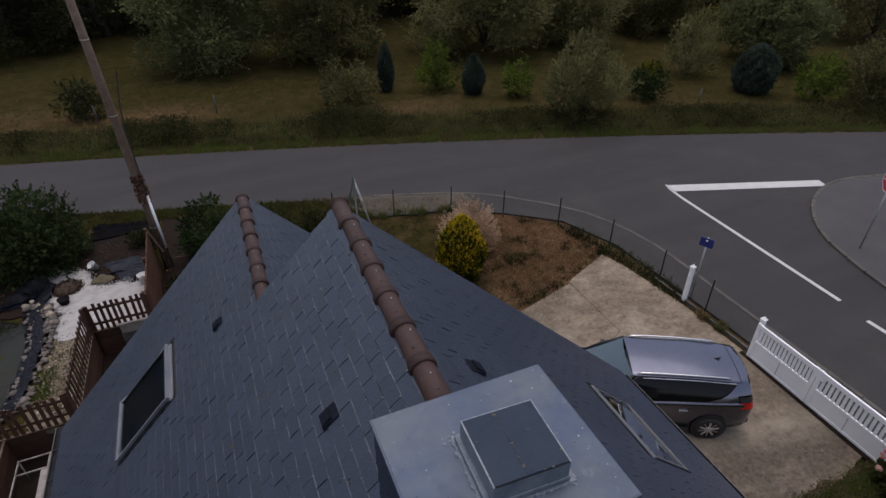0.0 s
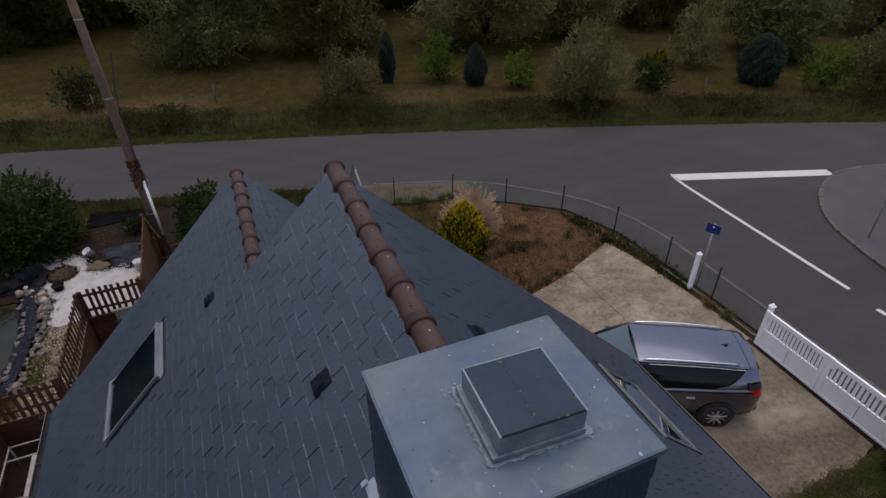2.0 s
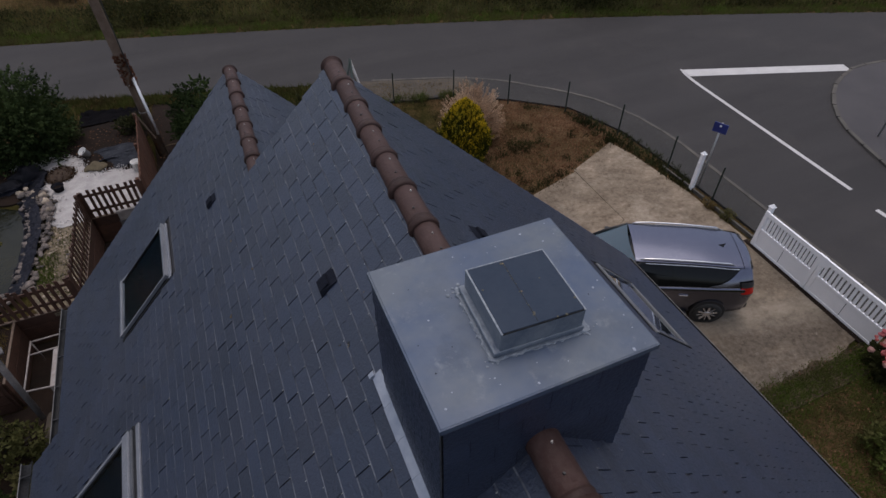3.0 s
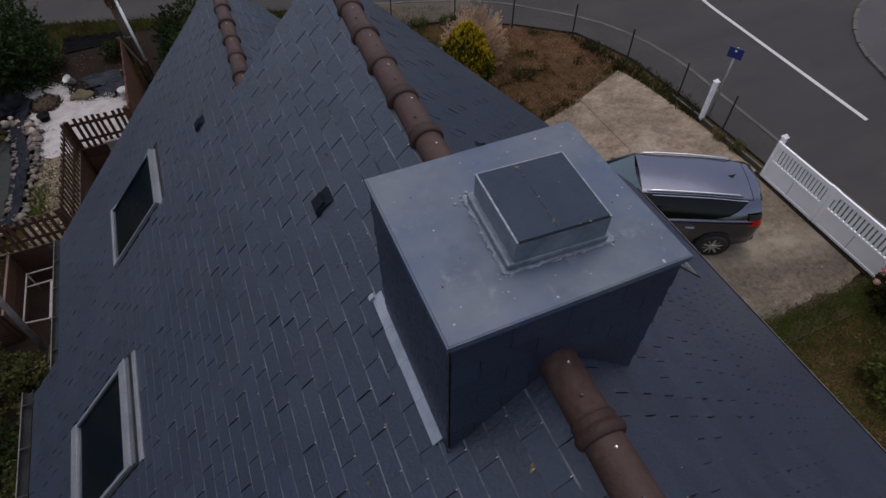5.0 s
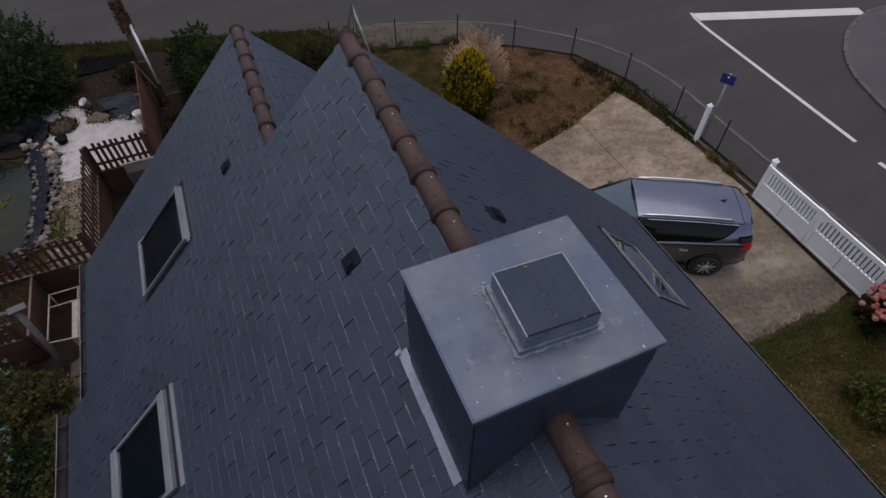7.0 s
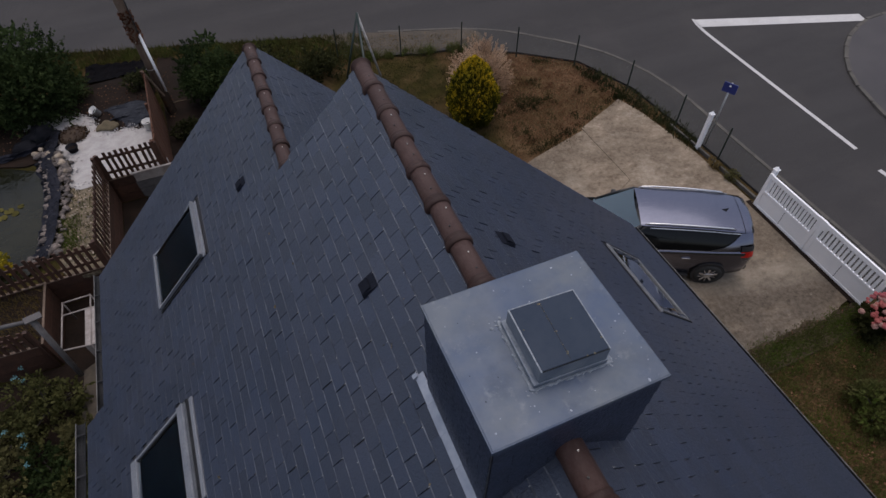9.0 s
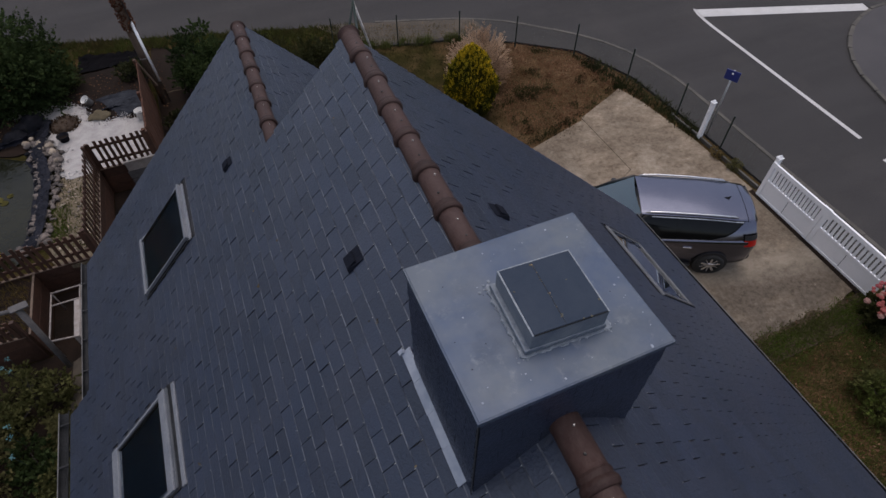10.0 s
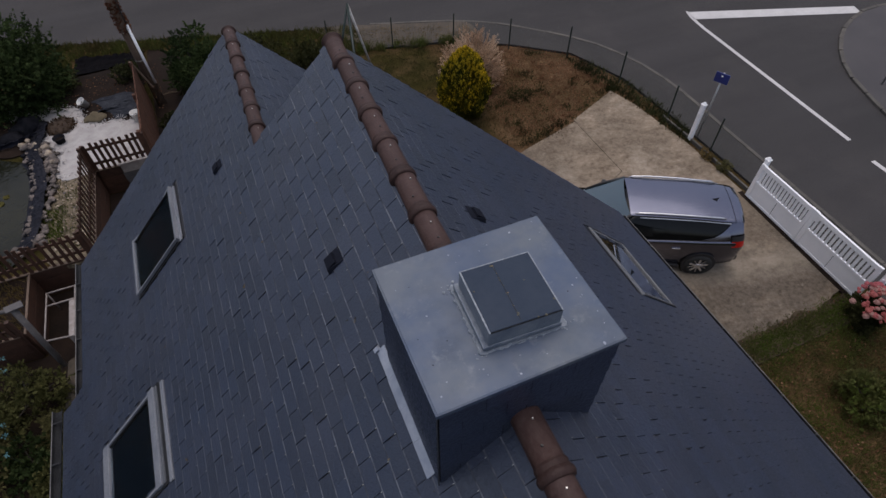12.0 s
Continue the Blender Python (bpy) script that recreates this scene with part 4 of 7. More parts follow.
boxed("flue_block", (-0.19, -0.19, 7.82), (0.19, 0.19, 7.939), M["zinc_worn"], chim, "zinc-wrapped flue block", 0.006, FLUE)
for lo, hi, mat in (((-0.19, -0.19, 7.936), (-0.181, 0.19, 7.945), "solder"), ((0.182, -0.19, 7.936), (0.19, 0.19, 7.944), "solder"), ((-0.181, 0.182, 7.936), (0.182, 0.19, 7.944), "solder"), ((-0.181, -0.19, 7.936), (0.182, -0.186, 7.943), "gutter")):
    boxed("lid_rim", lo, hi, M[mat], chim, "", 0.002, FLUE)
boxed("flue_lid", (-0.181, -0.186, 7.937), (0.182, 0.182, 7.947), M["lid"], chim, "flat dark slate lid with a row of lichen spots", 0.002, FLUE)
seam = [FLUE @ Vector((-0.024 + 0.006 * u, -0.18 + 0.36 * u, 7.9472)) for u in np.linspace(0, 1, 12)]
tubed("lid_seam", seam, 0.0011, M["gutter"], chim, "hairline dark seam across the lid", 5)


def fleck(name, p, r, mat, parent, flat=0.3):
    bm = bmesh.new()
    bmesh.ops.create_icosphere(bm, subdivisions=1, radius=r, matrix=Matrix.Translation(p) @ Matrix.Rotation(rng.uniform(0, 6), 4, "Z") @ Matrix.Diagonal((1, rng.uniform(0.5, 1.4), flat, 1)))
    return part(name, bm, mat, parent)


for i in range(34):
    u = rng.uniform(0, 1) if i % 3 else (0.98, 0.83, 0.66, 0.44, 0.2)[i % 5]
    p = FLUE @ Vector((-0.024 + 0.006 * u + rng.normal(0, 0.0025), -0.155 + 0.325 * u, 7.9472))
    fleck("lichen", p, rng.uniform(0.0015, 0.0042) * (1.6 if i % 5 == 0 else 1), M["lichen"] if i % 6 == 0 else M["lichen_dull"], chim)
for u, v, r in ((-0.03, 0.165, 0.009), (-0.02, -0.135, 0.007), (0.09, 0.03, 0.006), (0.175, -0.12, 0.007), (0.06, -0.185, 0.006), (0.1, -0.187, 0.007), (-0.165, 0.05, 0.006)):
    fleck("lichen", FLUE @ Vector((u, v, 7.9472)), r, M["lichen_dull"], chim)


def cladding(origin, across, wide, rows, top):
    """Hung slates on one chimney face."""
    n = across.cross(Vector((0, 0, 1)))
    cols = 4
    w = wide / cols
    for r in range(rows):
        for c in range(-1, cols + 1):
            lo, hi = max(0, (c + 0.5 * (r % 2)) * w), min(wide, (c + 1 + 0.5 * (r % 2)) * w)
            if hi - lo < 0.03:
                continue
            bm = bmesh.new()
            z0 = top - (r + 1) * 0.14
            out = n * 0.011
            pts = [origin + across * (lo + 0.0015), origin + across * (hi - 0.0015)]
            q = [Vector((p.x, p.y, z)) + o for p in pts for z, o in ((z0, out * 1.2), (z0 + 0.16, out * 0.5))]
            back = [Vector((p.x, p.y, z)) + o * 0 for p in pts for z, o in ((z0, out), (z0 + 0.16, out))]
            vs = [bm.verts.new(v) for v in (q[0], q[2], q[3], q[1], back[0], back[2])]
            bm.faces.new(vs[:4])
            bm.faces.new((vs[0], vs[4], vs[5], vs[1]))
            part("hung_slate", bm, M["slate"], chim)


cladding(Vector((CX0 - 0.004, CY0 - 0.004, 0)), Vector((1, 0, 0)), CX1 - CX0 + 0.008, 9, CZ - 0.02)
cladding(Vector((CX0 - 0.004, CY1 + 0.004, 0)), Vector((0, -1, 0)), CY1 - CY0 + 0.008, 11, CZ - 0.02)
cladding(Vector((CX1 + 0.004, CY0 - 0.004, 0)), Vector((0, 1, 0)), CY1 - CY0 + 0.008, 11, CZ - 0.02)
for i in range(44):
    fleck("dropping", Vector((rng.uniform(0.56, 1.52), rng.uniform(1.14, 1.99), 7.801)), rng.uniform(0.002, 0.0045), M["zinc_pale"] if i % 4 else M["black"], chim)
for x, y, r in ((1.42, 1.145, 0.008), (0.6, 1.2, 0.006), (0.7, 1.62, 0.006), (1.46, 1.5, 0.007), (1.33, 1.95, 0.006), (1.41, 1.86, 0.007), (0.98, 1.16, 0.006)):
    fleck("dropping", Vector((x, y, 7.801)), r, M["zinc_pale"], chim)


# pale flashing strip on the slope beside the chimney, its upper end curled
fl = bmesh.new()
va, vb = 0.708, 0.79
for i in range(4):
    a = 1.2 + 0.225 * i
    box(fl, (a, va - 0.004 + rng.normal(0, 0.002), 0.018 + 0.002 * i), (a + 0.228, vb + rng.normal(0, 0.003), 0.026 + 0.002 * i), 0.002, main_left.m(0, 0))
box(fl, (2.09, va + 0.045, 0.02), (2.125, vb + 0.004, 0.05), 0.006, main_left.m(0, 0))
part("flashing", fl, M["zinc_pale"], chim, "pale zinc flashing strip at the chimney foot")
boxed("corner_bead", (CX0 - 0.019, CY0 - 0.019, 6.75), (CX0 - 0.013, CY0 - 0.013, CZ), M["zinc_dark"], chim, "thin zinc corner bead", 0.001)
fl = bmesh.new()
box(fl, (CX0, CY0 - 0.03, 6.74), (CX0 + 0.05, CY0 - 0.004, 6.80), 0.002, None)
part("flashing", fl, M["zinc_dark"], chim)

# ---- swing, poles and signs ----
swing = thing("swing_frame", "white and green metal swing frame on the lawn", "swing")
APEX = Vector((3.93, 16.35, 2.1))
for foot in ((3.2, 16.0, 0.0), (4.4, 16.05, 0.0)):
    tubed("leg", [foot, APEX], 0.036, M["flaking"] if foot[0] > 4 else M["green_metal"], swing, "", 8)
far = Vector((3.3, 13.6, 2.1))
tubed("top_bar", [APEX, far], 0.035, M["green_metal"], swing)
for foot in ((2.55, 13.3, 0.0), (4.1, 13.1, 0.0)):
    tubed("leg", [foot, far], 0.026, M["weathered"], swing)

pole = thing("utility_pole", "tall weathered wooden utility pole with a white cable cover", "utility pole")
base, top = Vector((-2.13, 16.8, 0.4)), Vector((-2.42, 16.95, 9.6))
at_h = lambda h: base + (top - base) * (h - 0.4) / 9.2  # noqa: E731
tubed("shaft", [at_h(h) for h in (-0.15, 2.5, 5.0, 9.6)], [0.135, 0.125, 0.115, 0.09], M["wood_pole"], pole, "", 12)
side_off = Vector((0.11, -0.09, 0))
cv, cf = tube([at_h(0.75) + side_off, at_h(2.55) + side_off], [0.04, 0.04], 8)
link_mesh("cable_cover", cv, cf, M["pvc"], pole, "white plastic cable cover", True)
tubed("cable", [at_h(2.5) + side_off, at_h(3.4) + side_off * 1.3, at_h(4.6) + side_off * 1.6, at_h(5.2) + Vector((0.25, -0.1, 0)), at_h(6.1) + Vector((0.45, -0.1, 0))], 0.018, M["plastic_black"], pole, "black cable", 6)
for h in (2.35, 1.5, 4.95, 6.9):
    ring, ringf = tube([at_h(h - 0.015), at_h(h + 0.015)], [0.14 - h * 0.004, 0.14 - h * 0.004], 12)
    link_mesh("band", ring, ringf, M["hook"], pole)
iv = []
for i in range(420):
    h = rng.uniform(2.3, 3.2)
    a = rng.uniform(0, 6.28)
    p = at_h(h) + Vector((math.cos(a), math.sin(a), 0)) * rng.uniform(0.11, 0.18)
    iv.append(tuple(p))
lv, lf = leaves(np.array(iv), rng.normal(0, 1, (len(iv), 3)), 0.05)
leaf_mesh("creeper", lv, lf, leafy("dry_creeper", (0.12, 0.05, 0.03), (0.18, 0.08, 0.045)), pole, "dry brown creeper")
boards = thing("board_fence", "rusty brown board fence from the picket fence to the utility pole", "fence")
for i in range(26):
    y = 13.28 + i * 0.126
    x = -2.33 - 0.03 * (i / 26) + rng.normal(0, 0.004)
    boxed("board", (x - 0.012, y, 0.0), (x + 0.012, y + 0.121, 1.6 + rng.normal(0, 0.012)), M["wood_rust"], boards, "", 0.003)
for z in (0.85, 1.42):
    boxed("rail", (-2.4, 13.28, z), (-2.36, 16.55, z + 0.07), M["wood_rust"], boards, "", 0.004)
for y in (13.24, 14.9, 16.58):
    boxed("post", (-2.45, y - 0.045, 0.0), (-2.375, y + 0.045, 1.6), M["wood_rust"], boards, "", 0.006)
tubed("stay", [(-2.4, 16.55, 1.62), (-2.12, 16.5, 0.75)], 0.035, M["wood_pole"], boards, "slanting grey stay", 6)

sign = thing("street_sign", "blue enamel road sign seen on its grey pole", "sign")
SX, SY = 11.77, 8.99
tubed("pole", [(SX, SY, 0.0), (SX, SY, 2.05)], 0.025, M["steel"], sign)
boxed("plate", (-0.18, -0.012, -0.135), (0.18, 0.012, 0.135), M["blue"], sign, "blue plate with white lettering", 0.004, pose(SX, SY, 1.92, 0, 0, -64) @ pose(0, -0.04, 0))
for k, (a, b) in enumerate(((-0.03, 0.02),)):
    boxed("lettering", (a, -0.006, -0.02), (b, 0.0, 0.02), M["pvc"], sign, "", 0.001, pose(SX, SY, 1.92 + 0.06 - 0.1 * k, 0, 0, -64) @ pose(0, -0.053, 0))
boxed("clamp", (-0.03, -0.02, -0.03), (0.03, 0.03, 0.03), M["steel"], sign, "", 0.004, pose(SX, SY, 1.92, 0, 0, -64))

stop = thing("stop_sign", "red eight-sided road sign with a white rim on a grey pole", "sign")
PX, PY = 18.68, 8.72
tubed("pole", [(PX, PY, 0.0), (PX, PY, 2.75)], 0.03, M["steel"], stop)
for name, rad, off, mat in (("rim", 0.42, 0.0, "pvc"), ("plate", 0.38, 0.008, "red")):
    bm = bmesh.new()
    bmesh.ops.create_cone(bm, cap_ends=True, segments=8, radius1=rad, radius2=rad, depth=0.012, matrix=pose(PX, PY, 2.5, 0, 0, 55) @ pose(0, 0.045 + off, 0, 90, 0, 0) @ pose(0, 0, 0, 0, 0, 22.5))
    part(name, bm, M[mat], stop)
txt = bpy.data.curves.new("word", "FONT")
txt.body, txt.size, txt.align_x, txt.align_y, txt.extrude = "STOP", 0.26, "CENTER", "CENTER", 0.002
txt.materials.append(M["pvc"])
word = new("word", txt)
word.parent = stop
word.matrix_basis = pose(PX, PY, 2.5, 0, 0, 55) @ pose(0, 0.062, 0, 90, 0, 180)

# ---- white gate, gate post and garden fence ----
SWING = Matrix.Translation((11.335, 6.6, 0)) @ Matrix.Rotation(-0.036, 4, "Z") @ Matrix.Translation((-11.335, -6.6, 0))


def gate_leaf(y0, y1, x, label):
    g = thing("gate", label, "gate", "driveway gate leaves", SWING)
    lo, hi = min(y0, y1), max(y0, y1)
    H = 1.07
    boxed("bottom_rail", (x - 0.024, lo, 0.03), (x + 0.02, hi, 0.09), M["pvc"], g)
    boxed("middle_rail", (x - 0.026, lo, 0.5), (x + 0.022, hi, 0.57), M["pvc"], g)
    boxed("top_rail", (x - 0.026, lo, H - 0.12), (x + 0.026, hi, H), M["pvc"], g, "", 0.012)
    for y in (lo, hi - 0.1):
        boxed("stile", (x - 0.028, y, 0.03), (x + 0.026, y + 0.1, H + 0.01), M["pvc"], g)
    mid = (lo + hi) / 2
    boxed("groove", (x - 0.011, mid - 0.006, 0.09), (x + 0.011, mid + 0.006, 0.5), M["grey_shade"], g, "shadowed joint between the panels", 0.001)
    for a, b in ((lo + 0.1, mid - 0.006), (mid + 0.006, hi - 0.1)):
        boxed("panel", (x - 0.012, a, 0.08), (x + 0.012, b, 0.51), M["pvc"], g, "", 0.002)
    n = 15
    for i in range(n):
        y = lo + 0.12 + (hi - lo - 0.24) * (i + 0.5) / n
        boxed("slat", (x - 0.01, y - 0.031, 0.56), (x + 0.01, y + 0.031, H - 0.1), M["pvc"], g, "", 0.002)
    return g


gate_leaf(6.6, 4.935, 11.335, "white plastic gate leaf with slats over panels, shut")
gate_leaf(4.92, 3.1, 11.335, "second white plastic gate leaf, shut")
latch = thing("gate_latch", "raised curved white cap where the gate leaves meet", "gate part", "", SWING)
bm = bmesh.new()
bmesh.ops.create_cone(bm, cap_ends=True, segments=24, radius1=0.16, radius2=0.16, depth=0.05, matrix=pose(11.335, 4.86, 0.955, 0, 90, 0))
bmesh.ops.scale(bm, vec=(1, 1, 0.78), space=pose(0, 0, -0.955), verts=bm.verts)
part("cap", bm, M["pvc"], latch)
# dark strip along the foot of the gate leaves
track = tagged(sheet("threshold", [(SWING @ Vector((x, y, 0)))[:2] for x, y in ((11.22, 6.75), (11.36, 6.75), (11.36, 2.9), (11.2, 2.9))], 0.018, M["soil"], None, "", 0.05), "dark strip on the ground under the gate", "threshold", "", "structure")


def gate_post(x, y, label, k=1.0, w=0.052):
    p = thing("gate_post", label, "post", "gate posts", Matrix.Diagonal((1, 1, k, 1)))
    boxed("shaft", (x - w, y - w, 0.0), (x + w, y + w, 1.16), M["pvc"], p, "", 0.01)
    bm = bmesh.new()
    box(bm, (x - w - 0.014, y - w - 0.014, 1.16), (x + w + 0.014, y + w + 0.014, 1.19), 0.008)
    bmesh.ops.create_cone(bm, cap_ends=True, segments=4, radius1=w * 1.4, radius2=0.02, depth=0.06, matrix=Matrix.Translation((x, y, 1.22)) @ Matrix.Rotation(math.pi / 4, 4, "Z"))
    part("cap", bm, M["pvc"], p)
    boxed("hinge", (x - w - 0.03, y - 0.02, 0.86), (x - w + 0.004, y + 0.02, 0.93), M["pvc"], p, "", 0.006)


gate_post(11.5, 8.98, "white plastic gate post with a cap, standing alone")
gate_post(11.43, 6.58, "white gate post hinging the gate leaf", 1.0)
gate_post(11.3, 2.98, "white gate post by the pink hydrangea", 0.92)

fence = thing("wire_fence", "green wire mesh fence on thin dark posts", "fence")
FP = [(3.4, 17.6), (5.44, 16.95), (7.43, 16.35), (9.01, 15.29), (10.54, 14.05), (11.27, 12.12), (11.55, 10.05), (11.68, 8.35), (11.7, 7.1)]
for x, y in FP[:-1]:
    boxed("post", (x - 0.017, y - 0.017, 0.0), (x + 0.017, y + 0.017, 1.1), M["green_metal"], fence, "", 0.004)
wv, wf = [], []
for (x0, y0), (x1, y1) in zip(FP, FP[1:]):
    l = math.hypot(x1 - x0, y1 - y0)
    ux, uy = (x1 - x0) / l, (y1 - y0) / l
    for i in range(10):
        z = 0.06 + i * 0.108
        v2, f2 = tube([(x0, y0, z), (x1, y1, z)], [0.0014, 0.0014], 3, False)
        wf += [tuple(k + len(wv) for k in q) for q in f2]
        wv += v2
    for i in range(int(l / 0.1)):
        x, y = x0 + ux * i * 0.1, y0 + uy * i * 0.1
        v2, f2 = tube([(x, y, 0.05), (x, y, 1.05)], [0.0011, 0.0011], 3, False)
        wf += [tuple(k + len(wv) for k in q) for q in f2]
        wv += v2
link_mesh("mesh_panel", wv, wf, M["green_metal"], fence)

# ---- car ----
def skin(name, rows, material, parent, label="", closed=False, smooth=True):
    """A surface through rows of points."""
    verts = [p for r in rows for p in r]
    n = len(rows[0])
    faces = [(i * n + k, i * n + k + 1, (i + 1) * n + k + 1, (i + 1) * n + k) for i in range(len(rows) - 1) for k in range(n - 1)]
    if closed:
        faces += [tuple(range(n))[::-1], tuple(range((len(rows) - 1) * n, len(rows) * n))]
    ob = link_mesh(name, verts, faces, material, parent, label, smooth)
    bm = bmesh.new()
    bm.from_mesh(ob.data)
    bmesh.ops.recalc_face_normals(bm, faces=bm.faces)
    bm.to_mesh(ob.data)
    bm.free()
    return ob


def build_car(m):
    c = thing("car", "dark grey people carrier with silver roof rails parked on the driveway", "car", "", m @ Matrix.Diagonal((0.94, 0.97, 0.93, 1)))
    rows = []
    for x, lo, belt, hw, crown in ((-2.29, 0.52, 0.72, 0.7, 0.0), (-2.26, 0.4, 0.98, 0.79, 0.0), (-2.18, 0.32, 1.06, 0.84, 0.0), (-2.0, 0.27, 1.14, 0.875, 0.0), (-1.8, 0.24, 1.14, 0.89, 0.0), (-1.3, 0.22, 1.125, 0.907, 0.0), (-0.5, 0.2, 1.095, 0.912, 0.0), (0.5, 0.2, 1.03, 0.912, 0.0), (1.0, 0.21, 0.92, 0.905, 0.0), (1.35, 0.22, 0.9, 0.9, 0.04), (1.75, 0.24, 0.86, 0.87, 0.08), (2.05, 0.28, 0.76, 0.8, 0.07), (2.2, 0.34, 0.66, 0.68, 0.04), (2.25, 0.42, 0.55, 0.5, 0.0)):
        h = belt - lo
        half = [(hw * 0.86, lo), (hw * 0.95, lo + 0.1 * h), (hw * 0.962, lo + 0.4 * h), (hw * 0.975, lo + 0.66 * h), (hw, lo + 0.88 * h), (hw * 0.992, lo + 0.965 * h), (hw * 0.968, belt), (hw * 0.5, belt + crown * 0.8), (0, belt + crown)]
        rows.append([(x, y, z) for y, z in half] + [(x, -y, z) for y, z in half[-2::-1]])
    skin("body", rows, M["car_paint"], c, "dark metallic grey paint", True)

    def side_y(x, w):
        """Half-width of the upper body at a height share w between belt and roof."""
        taper = 1 - 0.1 * max(0.0, (-1.55 - x) / 0.6) ** 2 - 0.06 * max(0.0, (x - 0.3) / 0.9) ** 2
        return (0.872 - 0.262 * w + 0.035 * math.sin(w * math.pi)) * taper

    def side_z(x, w):
        zt = 1.605 - 0.085 * max(0.0, (-0.9 - x) / 1.2) ** 1.6 - 0.03 * max(0.0, x) ** 2
        zb = 1.07 - 0.045 * x if x < 0.5 else 1.0475 - 0.16 * (x - 0.5)
        return zb + (zt - zb) * w

    shares = (0, 0.25, 0.5, 0.75, 1)
    gl_rows = []
    for x, xt in ((-2.1, -2.02), (-1.85, -1.8), (-1.2, -1.2), (-0.3, -0.35), (0.3, 0.1), (0.62, 0.2), (0.95, 0.26)):
        q = [(x + (xt - x) * s, side_y(x + (xt - x) * s, s) - 0.012, side_z(min(x, xt), s) - 0.01 * s) for s in shares]
        gl_rows.append(q + [(a, -d, e) for a, d, e in q[::-1]])
    skin("glasshouse", gl_rows, M["car_glass"], c, "dark tinted side windows", True)
    skin("windscreen", [[(1.2 - 0.8 * s + 0.05 * (1 - (t / 0.76) ** 2) + 0.02, t * (1 - 0.22 * s), 0.93 + 0.65 * s) for t in (-0.8, -0.4, 0, 0.4, 0.8)] for s in (-0.06, 0.33, 0.66, 1)], M["screen"], c, "windscreen")
    skin("hatch", [[(-2.29 + 0.12 * s + 0.06 * s * s - 0.03 * (1 - (t / 0.74) ** 2), t * (1 - 0.2 * s), 0.72 + 0.76 * s) for t in (-0.74, -0.37, 0, 0.37, 0.74)] for s in (0, 0.33, 0.66, 1)], M["car_paint"], c, "tailgate")
    skin("rear_screen", [[(-2.275 + 0.11 * s - 0.035 * (1 - (t / 0.6) ** 2), t * (1 - 0.1 * s), 1.06 + 0.34 * s) for t in (-0.6, -0.3, 0, 0.3, 0.6)] for s in (0, 0.5, 1)], M["car_glass"], c, "rear screen")
    spread = (-1, -0.94, -0.85, -0.6, -0.3, 0, 0.3, 0.6, 0.85, 0.94, 1)

    def roof_row(x, grow=0.0):
        hw, z = side_y(x, 1) + 0.012, side_z(x, 1)
        return [(x, hw * t, z + 0.05 * (1 - t * t) - 0.022 * (abs(t) > 0.95) + grow) for t in spread]

    skin("roof", [roof_row(x) for x in (-1.93, -1.75, -1.4, -1.0, -0.5, 0.0, 0.2, 0.34, 0.42)], M["car_paint"], c, "pale reflecting metallic roof")
    tail = [roof_row(x) for x in (-1.945, -2.05, -2.15)]
    tail.append([(-2.185 + 0.05 * t * t, y * 0.985, z - 0.015) for (x, y, z), t in zip(roof_row(-2.16), spread)])
    tail.append([(-2.17 + 0.05 * t * t, y * 0.98, z - 0.05) for (x, y, z), t in zip(roof_row(-2.16), spread)])
    skin("spoiler", tail, M["car_paint"], c, "spoiler lip carrying on the roof")
    for s in (-1, 1):
        # rear pillar: body-coloured, its front edge slanting forward towards the belt
        rows = []
        for u in (0, 0.4, 0.75, 1):
            rows.append([((-2.2 + 0.09 * w) * (1 - u) + (-1.22 - 0.66 * w ** 0.55) * u, s * (side_y((-2.2 + 0.09 * w) * (1 - u) + (-1.22 - 0.66 * w ** 0.55) * u, w) + 0.004), side_z(-1.9, w)) for w in (0, 0.2, 0.4, 0.6, 0.8, 0.94)])
        skin("rear_pillar", rows, M["car_paint"], c)
        tubed("roof_rail", [(-1.72, s * 0.575, side_z(-1.72, 1) + 0.02), (-1.6, s * 0.585, side_z(-1.6, 1) + 0.055), (-0.8, s * 0.6, 1.655), (-0.1, s * 0.6, 1.66), (0.22, s * 0.595, 1.64), (0.32, s * 0.59, 1.605)], [0.012, 0.02, 0.02, 0.02, 0.02, 0.012], M["chrome"], c, "silver roof rail", 8)
        tubed("window_trim", [(x, s * (side_y(x, 0.9) + 0.004), side_z(x, 0.9)) for x in (-1.83, -1.6, -1.2, -0.8, -0.2, 0.2)], 0.008, M["chrome"], c, "", 6)
        tubed("window_trim", [(x, s * (side_y(x, 0.02) + 0.006), side_z(x, 0.02)) for x in (-1.45, -1.0, -0.3, 0.4, 0.9)], 0.006, M["trim"], c, "", 6)
        skin("door_pillar", [[(x, s * (side_y(x, w) - 0.006), side_z(x, w)) for w in (0.03, 0.3, 0.6, 0.92)] for x in (-0.5, -0.4)], M["car_glass"], c)
        for x in (-0.75, 0.35):
            boxed("door_handle", (x - 0.1, s * 0.915 - 0.012, 0.86), (x + 0.1, s * 0.915 + 0.012, 0.886), M["chrome"], c, "", 0.006)
        bow = ((-1.96, 0.872), (-2.1, 0.86), (-2.2, 0.825), (-2.262, 0.76), (-2.29, 0.66))
        skin("tail_light", [[(x - 0.012 + 0.3 * (z - 0.98), s * (y + 0.008 - 0.1 * (z - 0.98)), z) for x, y in bow] for z in (0.98, 1.04, 1.1, 1.16)], M["tail"], c, "red tail light")
